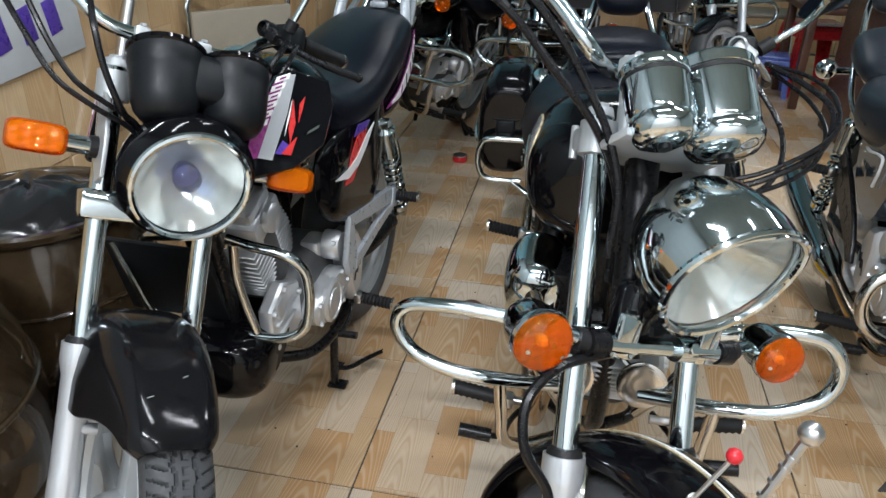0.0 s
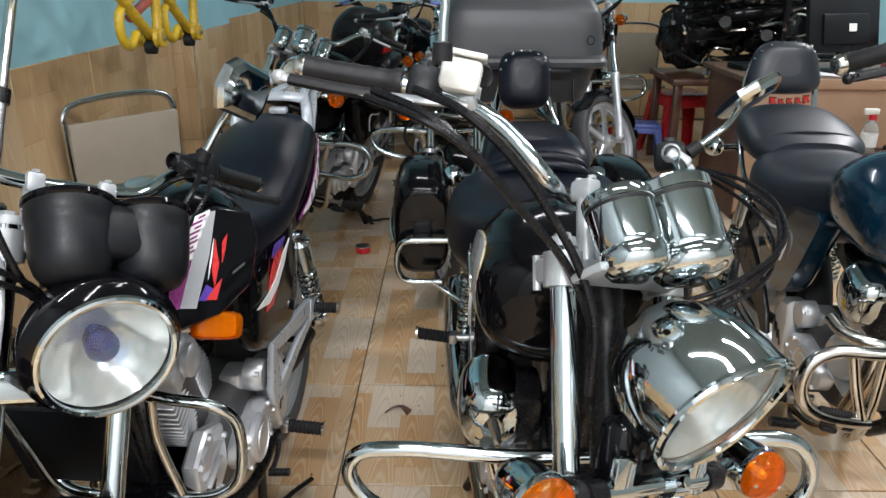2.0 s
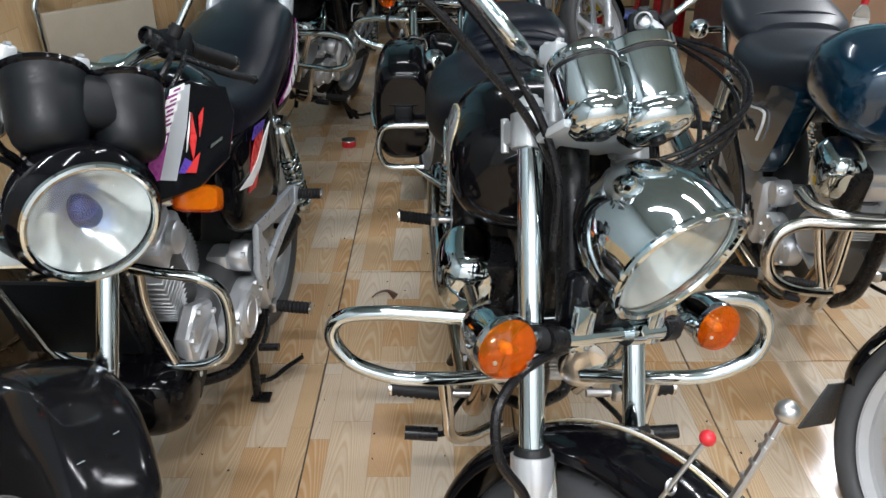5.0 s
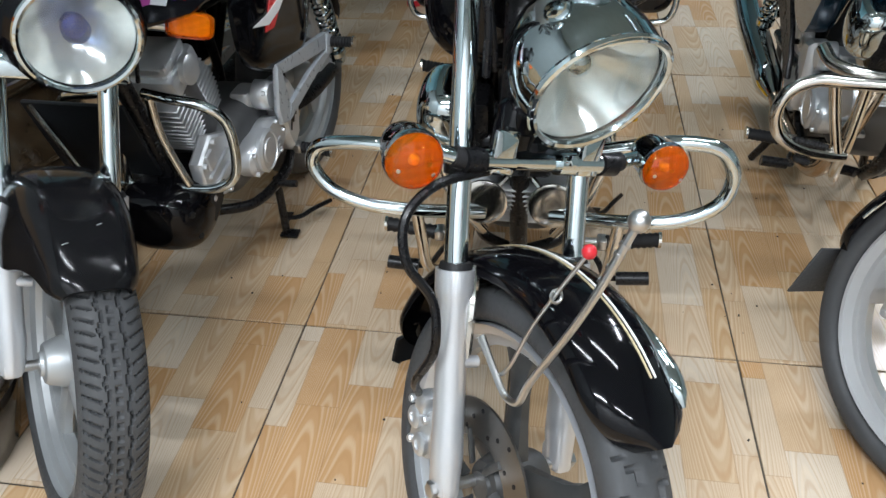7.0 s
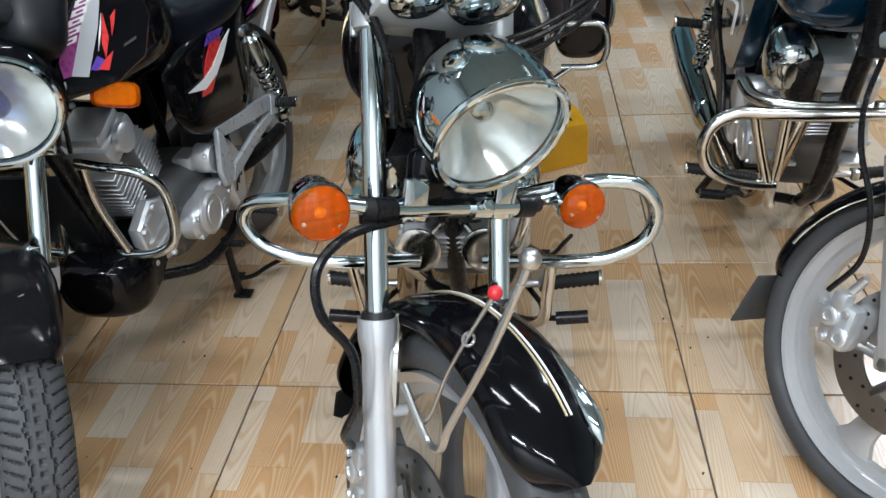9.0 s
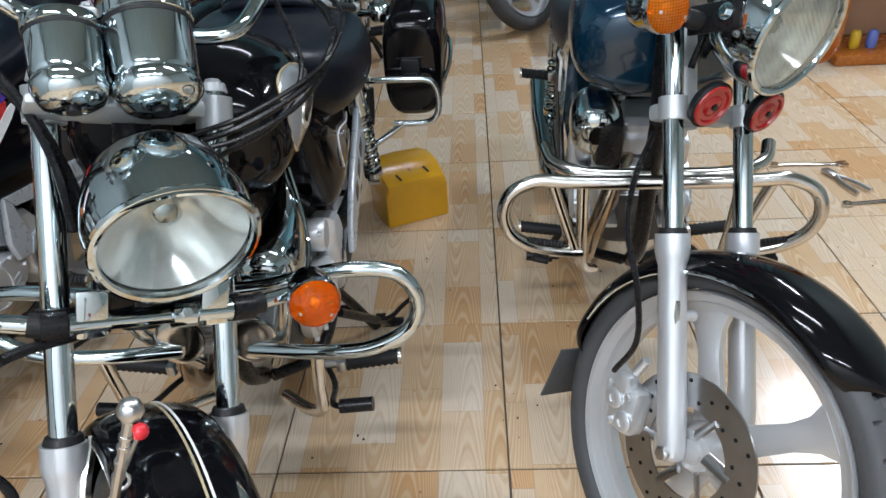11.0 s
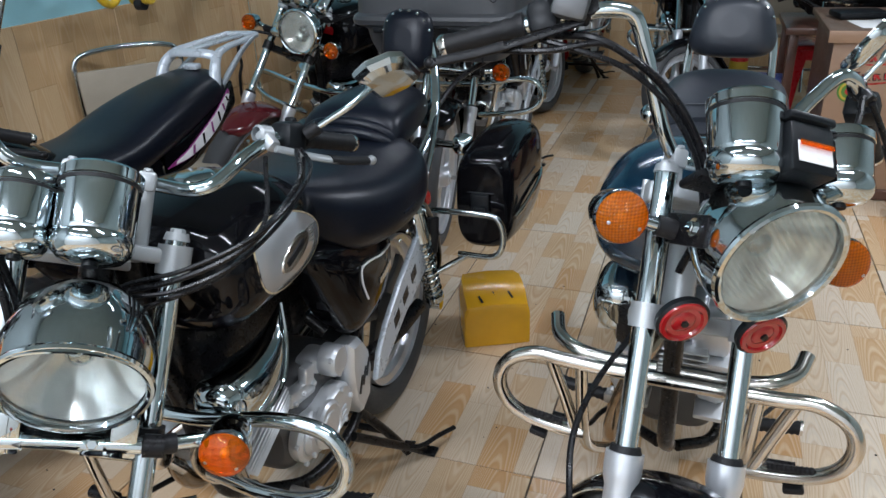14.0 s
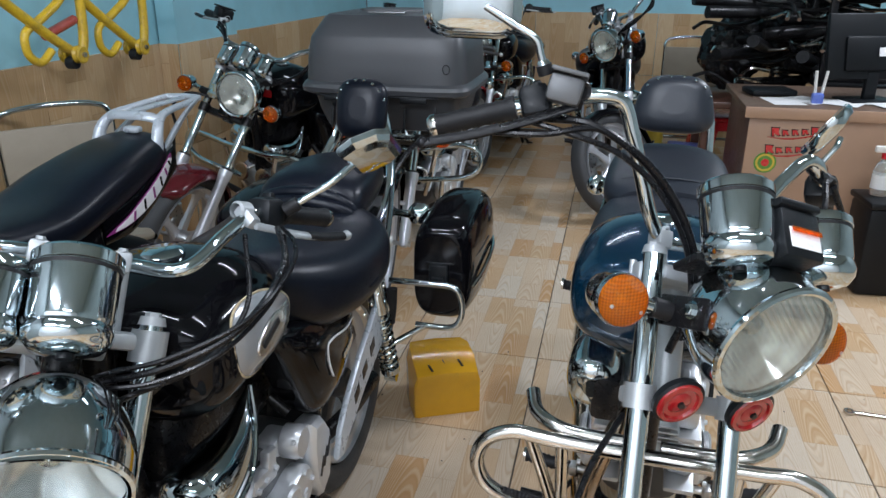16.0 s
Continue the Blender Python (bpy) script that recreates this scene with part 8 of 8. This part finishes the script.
def stool(m, mat, h, label):
    t = thing("stool", label, "stool", m, "plastic stools")
    a, b = h * 0.36, h * 0.46
    part("top", Geo().box((a * 2, a * 2, 0.03), 0.012, at(0, 0, h - 0.015)), mat, t, "square moulded top")
    part("skirt", Geo().box((a * 2.02, a * 2.02, h * 0.14), 0.01, at(0, 0, h - 0.03 - h * 0.06)), mat, t)
    for sx in (1, -1):
        for sy in (1, -1):
            rows = []
            for z, k, w in ((h - 0.03, a, 0.09), (h * 0.5, (a + b) / 2, 0.07), (0.0, b, 0.06)):
                w2 = w * h * 2
                rows.append([(sx * k, sy * k, z), (sx * (k - w2), sy * k, z), (sx * (k - w2), sy * (k - 0.008), z), (sx * (k - 0.008), sy * (k - 0.008), z), (sx * (k - 0.008), sy * (k - w2), z), (sx * k, sy * (k - w2), z)])
            part("leg", Geo().rings(rows), mat, t, "moulded leg")
    return t


stool(at(1.93, 4.2, 0, 0, 0, 10), RED_PLASTIC, 0.46, "red plastic stool beside the desk")
stool(at(1.66, 4.05, 0, 0, 0, -8), BLUE_PLASTIC, 0.27, "low blue plastic stool on the tiles")


def desk():
    t = thing("desk", "wood laminate counter desk with stickers on its front", "desk", at(1.8, 2.7, 0))
    part("desktop", Geo().box((1.5, 0.72, 0.028), 0.004, at(0.74, 0.34, 0.75)), DESK_TOP, t, "dark worn top")
    part("front_panel", Geo().box((1.44, 0.018, 0.70), 0.002, at(0.74, 0.02, 0.385)), PLY, t, "plain laminate front")
    for x in (0.03, 1.45):
        part("side_panel", Geo().box((0.018, 0.62, 0.735), 0.002, at(x, 0.34, 0.368)), DARK_WOOD, t, "dark side panel")
    part("edge_strip", Geo().box((1.5, 0.01, 0.05), 0.003, at(0.74, -0.022, 0.738)), PLY, t)
    part("skirting", Geo().box((1.44, 0.01, 0.05), 0.002, at(0.74, 0.004, 0.03)), DARK_WOOD, t)
    for x, z in ((0.228, 0.655), (0.213, 0.572)):
        face = Matrix.Translation((x, 0.0095, z)) @ Matrix.Rotation(math.pi / 2, 4, "X") @ at(0, 0, 0, 0, 0, 5)
        st = part("sticker", Geo(face).tube([(-0.125, -0.022, 0), (-0.06, -0.034, 0), (0.0, -0.036, 0), (0.07, -0.026, 0), (0.12, -0.006, 0)], 0.004, 8, 6, radii=[0.001, 0.006, 0.008, 0.006, 0.001], flat=0.2), RED_DECAL, t, "red logo sticker of plain shapes with a swoosh")
        for j, (w, h) in enumerate(((0.030, 0.040), (0.022, 0.026), (0.022, 0.026), (0.022, 0.026), (0.026, 0.034))):
            cx = -0.088 + 0.042 * j
            for grow, dz, mat in ((0.004, 0.0006, BLACK_MATT), (0.0, 0.0018, RED_DECAL)):
                ol = [(cx - w / 2 - grow, -0.018 - grow), (cx - w / 2 + 0.007 + grow, -0.018 - grow), (cx - w / 2 + 0.009, -0.006), (cx + w / 2 - 0.004, -0.018 - grow), (cx + w / 2 + 0.004 + grow, -0.016 - grow), (cx + w / 2 - 0.004, 0.0), (cx + w / 2 + grow, h - 0.024 + grow), (cx - w / 2 - 0.002 - grow, h - 0.02 + grow)]
                part("sticker_shape", Geo(face).plate(ol, 0.0012, at(0, 0, dz)), mat, st)
    rs = part("sticker", Geo().lathe([(0.05, 0.0), (0.05, 0.002), (0.0005, 0.002)], 32, Matrix.Translation((0.115, 0.0105, 0.50)) @ Matrix.Rotation(math.pi / 2, 4, "X")), GREEN_STICKER, t, "round green and yellow sticker")
    part("sticker_ring", Geo().lathe([(0.042, 0.0), (0.042, 0.002), (0.033, 0.002), (0.033, 0.0)], 32, Matrix.Translation((0.115, 0.0085, 0.50)) @ Matrix.Rotation(math.pi / 2, 4, "X"), closed=True), YELLOW_STICKER, rs)
    part("sticker_centre", Geo().lathe([(0.018, 0.0), (0.018, 0.002), (0.0005, 0.002)], 24, Matrix.Translation((0.115, 0.0082, 0.50)) @ Matrix.Rotation(math.pi / 2, 4, "X")), RED_DECAL, rs)
    return t


desk()


def computer_monitor():
    t = thing("monitor", "black flat computer monitor seen from behind, on the desk", "monitor", at(2.36, 2.98, 0.764, 0, 0, 18))
    part("screen_case", Geo().box((0.46, 0.03, 0.30), 0.008, at(0, 0, 0.25, -12)), BLACK_MATT, t, "black plastic back")
    part("case_bulge", Geo().box((0.3, 0.03, 0.16), 0.012, at(0, -0.022, 0.22, -12)), BLACK_MATT, t)
    part("paper_label", Geo().box((0.05, 0.001, 0.04), 0.0003, at(0.03, -0.0415, 0.23, -12), 1), WHITE, t, "small white label")
    part("neck", Geo().box((0.06, 0.03, 0.14), 0.008, at(0, -0.03, 0.07)), BLACK_MATT, t)
    part("foot", Geo().box((0.24, 0.17, 0.012), 0.005, at(0, -0.02, 0.006)), BLACK_MATT, t)


computer_monitor()
for k in range(5):
    solid("paper_sheet", Geo().box((0.15, 0.21, 0.001), 0.0, at(0, 0, 0)), WHITE, "white paper sheet on the desk", "paper", at(1.98 + 0.12 * k, 2.86 + 0.05 * (k % 2), 0.7655 + 0.0012 * k, 0, 0, 25 * k + 10), "desk papers")
pens = thing("pen_holder", "blue pen holder with white brushes on the desk", "pen holder", at(2.12, 2.83, 0.764))
part("cup", Geo().box((0.05, 0.04, 0.05), 0.008, at(0, 0, 0.025)), BLUE_PLASTIC, pens)
for x in (-0.012, 0.014):
    part("brush", Geo().rod((x, 0, 0.03), (x * 1.8, 0, 0.15), 0.007, 10), WHITE_PLASTIC, pens, "white brush")
solid("desk_tray", Geo().box((0.22, 0.16, 0.03), 0.01), BLACK_MATT, "black tray on the desk", "tray", at(1.95, 3.06, 0.781, 0, 0, 12))
solid("pink_organiser", Geo().box((0.16, 0.12, 0.2), 0.01), PINK, "pink plastic organiser on the desk", "organiser", at(2.72, 3.0, 0.866, 0, 0, -15))

bin_ = thing("storage_bin", "dark grey plastic storage bin", "bin", at(2.42, 2.50, 0, 0, 0, 6))
part("bin_body", Geo().box((0.26, 0.22, 0.40), 0.02, at(0, 0, 0.201)), BLACK_MATT, bin_)
part("lid", Geo().box((0.275, 0.235, 0.03), 0.01, at(0, 0, 0.415)), BLACK_MATT, bin_, "flat lid")
dev = thing("black_charger", "small black device on the bin lid", "charger", at(2.47, 2.46, 0.431))
part("case", Geo().box((0.1, 0.07, 0.045), 0.01, at(0, 0, 0.0225)), BLACK_SATIN, dev)
bt = thing("spray_bottle", "clear spray bottle with a red and white nozzle", "bottle", at(2.36, 2.52, 0.431))
part("bottle", Geo().lathe([(0.001, 0), (0.036, 0), (0.038, 0.006), (0.038, 0.11), (0.03, 0.135), (0.014, 0.155), (0.014, 0.165)], 28), CLEAR, bt, "clear plastic bottle")
part("bottle_label", Geo().lathe([(0.0388, 0.03), (0.0388, 0.09)], 28), WHITE, bt, "white label")
part("collar", Geo().lathe([(0.018, 0.16), (0.018, 0.185)], 18), RED_PLASTIC, bt, "red collar")
part("nozzle", Geo().box((0.075, 0.022, 0.03), 0.008, at(-0.012, 0, 0.20)), WHITE_PLASTIC, bt, "white trigger head")

alt = thing("floor_altar", "orange lacquered wooden altar on the floor", "altar", at(2.95, 2.62, 0))
part("back_panel", Geo().box((0.5, 0.03, 0.55), 0.006, at(0, 0.14, 0.285)), ALTAR_WOOD, alt)
for s in (1, -1):
    part("side_panel", Geo().box((0.03, 0.3, 0.5), 0.006, at(s * 0.25, 0.0, 0.26)), ALTAR_WOOD, alt)
part("roof", Geo().box((0.6, 0.4, 0.035), 0.008, at(0, 0, 0.53)), ALTAR_WOOD, alt)
part("base", Geo().box((0.56, 0.42, 0.05), 0.008, at(0, -0.02, 0.026)), ALTAR_WOOD, alt)
for x, mat in ((-0.16, YELLOW), (-0.08, BLUE_PLASTIC), (0.02, WHITE_PLASTIC), (0.1, PINK)):
    o = thing("offering_cup", "small coloured offering cup on the altar", "cup", at(2.95 + x, 2.5, 0.052))
    part("cup", Geo().lathe([(0.02, 0), (0.026, 0.02), (0.024, 0.07), (0.016, 0.085), (0.0005, 0.086)], 20), mat, o)


def open_wrench(m, ln, label):
    g = Geo()
    n = 18
    ring = [(0.017 * math.cos(a), 0.017 * math.sin(a)) for a in (2 * math.pi * k / n for k in range(n))]
    g.lathe([(0.009, -0.004), (0.016, -0.004), (0.017, 0), (0.016, 0.004), (0.009, 0.004)], 20, at(0, 0, 0.006), closed=True)
    g.body([(0.012, 0.008, 0.003, 0.009, 2.5), (ln * 0.5, 0.007, 0.003, 0.009, 2.5), (ln, 0.009, 0.003, 0.009, 2.5)], 12)
    g.plate([(-0.012, ln), (-0.017, ln + 0.015), (-0.015, ln + 0.034), (-0.007, ln + 0.036), (-0.006, ln + 0.018), (0.006, ln + 0.018), (0.007, ln + 0.036), (0.015, ln + 0.034), (0.017, ln + 0.015), (0.012, ln)], 0.008, at(0, 0, 0.006), 0.001)
    return solid("wrench", g, CHROME_WORN, label, "wrench", m, "floor tools")


open_wrench(at(2.03, 1.375, 0, 0, 0, -93), 0.22, "steel combination wrench on the tiles")
open_wrench(at(2.16, 1.07, 0, 0, 0, -84), 0.16, "small steel wrench on the tiles")
pl = thing("pliers", "steel pliers with worn handles on the tiles", "pliers", at(2.2, 1.26, 0, 0, 0, 20), "floor tools")
for s in (1, -1):
    part("handle", Geo().tube([(0, 0, 0.012), (s * 0.02, -0.05, 0.012), (s * 0.028, -0.13, 0.012)], 0.007, 8, 4), STEEL, pl)
part("jaw", Geo().box((0.03, 0.06, 0.014), 0.004, at(0, 0.025, 0.012)), STEEL, pl)

# spare parts on a dark table by the back wall
tab = thing("workbench", "dark wooden bench under spare parts", "bench", at(2.35, 3.95, 0))
part("benchtop", Geo().box((1.3, 0.6, 0.04), 0.006, at(0, 0, 0.60)), DARK_WOOD, tab)
for sx in (1, -1):
    for sy in (1, -1):
        part("leg", Geo().box((0.05, 0.05, 0.58), 0.004, at(sx * 0.6, sy * 0.25, 0.29)), DARK_WOOD, tab)
for k in range(44):
    a = random.uniform(-0.8, 0.8)
    x, y, z = 1.85 + random.random() * 0.75, 3.62 + random.random() * 0.24, 0.64 + 0.0145 * k
    ln = random.uniform(0.2, 0.34)
    g = Geo()
    if k % 3:
        g.tube([(-ln, 0, 0), (-ln * 0.7, 0.04, 0.03), (-ln * 0.2, 0.0, 0.0), (ln * 0.2, 0.0, 0.0), (ln * 0.7, 0.04, 0.03), (ln, 0, 0)], 0.011, 8, 5)
    else:
        g.tube([(-ln, 0, 0), (ln * 0.4, 0, 0), (ln, 0, 0.01)], 0.03, 14, 3, radii=[0.034, 0.032, 0.016])
    solid("spare_handlebar" if k % 3 else "spare_muffler", g, CHROME_WORN if k % 3 and k % 5 < 3 else BLACK_SATIN, "used spare part piled on the bench", "spare part", at(x, y, z, random.uniform(-8, 8), random.uniform(-12, 12), math.degrees(a) * 1.6), "piled spare parts")
for k, (x, y, z, r) in enumerate(((1.9, 4.12, 0.86, 0.2), (2.2, 4.18, 1.0, 0.24), (2.5, 4.1, 0.92, 0.22), (2.1, 4.22, 1.22, 0.2), (2.42, 4.2, 1.28, 0.18))):
    g = Geo()
    rows = []
    for i in range(26):
        f = math.pi * (i + 0.2) / 25.4
        row = []
        for j in range(56):
            a = 2 * math.pi * j / 56
            d = Vector((math.cos(a) * math.sin(f), math.sin(a) * math.sin(f), math.cos(f)))
            q = 1 + 0.22 * noise.noise(d * 2.2 + Vector((k * 5, 0, 0))) - 0.16 * abs(noise.noise(d * 5.5 + Vector((0, k * 3, 1)))) - 0.08 * abs(noise.noise(d * 13 + Vector((k, 2, 0))))
            row.append((r * q * d.x, r * q * d.y * 0.9, r * 1.15 * q * d.z))
        rows.append(row)
    g.rings(rows)
    solid("plastic_bag", g, BAG, "bulging black plastic bag on the pile", "bag", at(x, y, z), "black bags", angle=25)
rack = thing("storage_rack", "dark steel angle shelf rack", "shelf", at(2.75, 3.75, 0))
for sx in (-0.45, 0.45):
    for sy in (-0.2, 0.2):
        part("post", Geo().box((0.035, 0.035, 1.9), 0.002, at(sx, sy, 0.95)), BLACK_SATIN, rack, "angle steel post")
for z in (0.75, 1.25, 1.8):
    part("shelf_board", Geo().box((0.95, 0.45, 0.02), 0.002, at(0, 0, z)), BLACK_SATIN, rack)
ext = thing("fire_extinguisher", "red and yellow fire extinguisher on the floor", "extinguisher", at(1.52, 4.75, 0))
part("cylinder", Geo().lathe([(0.001, 0), (0.06, 0.0), (0.062, 0.01), (0.062, 0.3), (0.04, 0.36), (0.015, 0.38)], 28), RED_PLASTIC, ext)
part("band", Geo().lathe([(0.0632, 0.12), (0.0632, 0.22)], 28), YELLOW_STICKER, ext)
part("valve", Geo().box((0.05, 0.03, 0.05), 0.008, at(0, 0, 0.4)), BLACK_SATIN, ext)

ban = thing("banner", "white banner strip with plain dark blue bars on the wall", "banner", at(X0 + 0.014, 0.38, 0.87, 4, 0, 0))
part("sheet", Geo().box((0.003, 0.66, 0.22), 0.001), BANNER_WHITE, ban, "white banner sheet")
for k in range(6):
    part("banner_bar", Geo().box((0.002, 0.05, 0.09), 0.001, at(0.0026, -0.28 + 0.1 * k, 0.0, 8)), VIOLET, ban, "dark blue bar of lettering")


def feeler_rods():
    """Two bent steel rods with ball tips on the front mudguard of the black cruiser."""
    A = [(-0.098, -0.09, -0.495), (-0.095, -0.115, -0.53), (-0.09, -0.14, -0.562), (-0.09, -0.165, -0.562), (-0.093, -0.19, -0.53), (-0.096, -0.284, -0.419), (-0.088, -0.344, -0.315)]
    B = [(-0.1, -0.085, -0.498), (-0.092, -0.1, -0.525), (-0.088, -0.115, -0.54), (-0.088, -0.135, -0.53), (-0.084, -0.18, -0.46), (-0.06, -0.243, -0.362)]
    f = part("feeler_rod", Geo(S2).tube(A, 0.0048, 8, 6), STEEL, black_cruiser, "bent steel feeler rod with a ball tip")
    part("ball_tip", Geo(S2).lathe([(0.001, -0.012), (0.007, -0.010), (0.0115, -0.003), (0.0115, 0.003), (0.007, 0.010), (0.001, 0.012)], 18, at(*A[-1])), STEEL, f)
    for k in (0.35, 0.5, 0.65, 0.75):
        p = Vector(A[-2]).lerp(Vector(A[-1]), k)
        part("rod_ring", Geo(S2).lathe([(0.0062, -0.002), (0.0062, 0.002)], 10, towards(p, Vector(A[-1]) - Vector(A[-2]))), STEEL, f)
    g = part("feeler_rod", Geo(S2).tube(B, 0.0028, 8, 6), STEEL, black_cruiser, "thin steel rod with a red ball tip")
    part("ball_tip", Geo(S2).lathe([(0.001, -0.009), (0.006, -0.007), (0.0088, -0.002), (0.0088, 0.002), (0.006, 0.007), (0.001, 0.009)], 16, at(*B[-1])), RED_PLASTIC, g, "red ball tip")
    part("rod_loop", Geo(S2).tube([(-0.073 + 0.008 * math.cos(a), -0.206, -0.42 + 0.008 * math.sin(a)) for a in (2 * math.pi * k / 12 for k in range(12))], 0.0022, 6, 1, closed=True), STEEL, g)


feeler_rods()


def leaning_pole():
    """A two-part steel pole leaning along the tiled wall."""
    t = thing("steel_pole", "scratched grey steel pole leaning along the tiled wall", "pole", at(X0 + 0.05, 0.4, 0.0))
    foot, joint, top = Vector((0, 0, 0.012)), Vector((0, 0.53, 0.93)), Vector((0, 0.92, 1.6))
    part("lower_tube", Geo().rod(foot, joint, 0.018, 20), STEEL, t, "thick scratched lower tube")
    part("upper_tube", Geo().rod(joint, top, 0.015, 18), CHROME_WORN, t, "thinner upper tube")
    part("collar", Geo().lathe([(0.015, 0.0), (0.025, 0.0), (0.025, 0.04), (0.015, 0.045)], 20, towards(joint, top - foot)), BLACK_SATIN, t)
    part("foot_cap", Geo().lathe([(0.001, -0.012), (0.024, -0.012), (0.024, 0.02), (0.021, 0.024)], 20, at(0, 0, 0.012)), GRIP, t, "black rubber foot cap")


leaning_pole()


def floor_grit():
    """Tiny dark crumbs scattered over the tiles."""
    r, g = random.Random(5), Geo()
    for k in range(170):
        x, y, q = r.uniform(-0.5, 2.3), r.uniform(-0.6, 1.6), r.uniform(0.0008, 0.0026)
        g.box((q * r.uniform(1, 2.5), q * r.uniform(1, 2.5), q), 0.0, at(x, y, q / 2 + 0.0006, 0, 0, r.uniform(0, 180)))
    return solid("floor_grit", g, BLACK_MATT, "tiny dark crumbs of dirt on the tiles", "dirt", kind="stuff")


floor_grit()

# floor tiles, half a metre square
floor_mesh = mesh_of("floor_tile", Geo().box((0.4957, 0.4957, 0.01), 0.0012, at(0, 0, -0.005), 1), FLOOR_TILE)
for i in range(-2, 9):
    for j in range(-6, 11):
        ob = new("tile", floor_mesh)
        ob.matrix_world = at(0.25 + 0.5 * i, 0.25 + 0.5 * j, random.uniform(-0.0006, 0.0006))
        ob.parent = floor
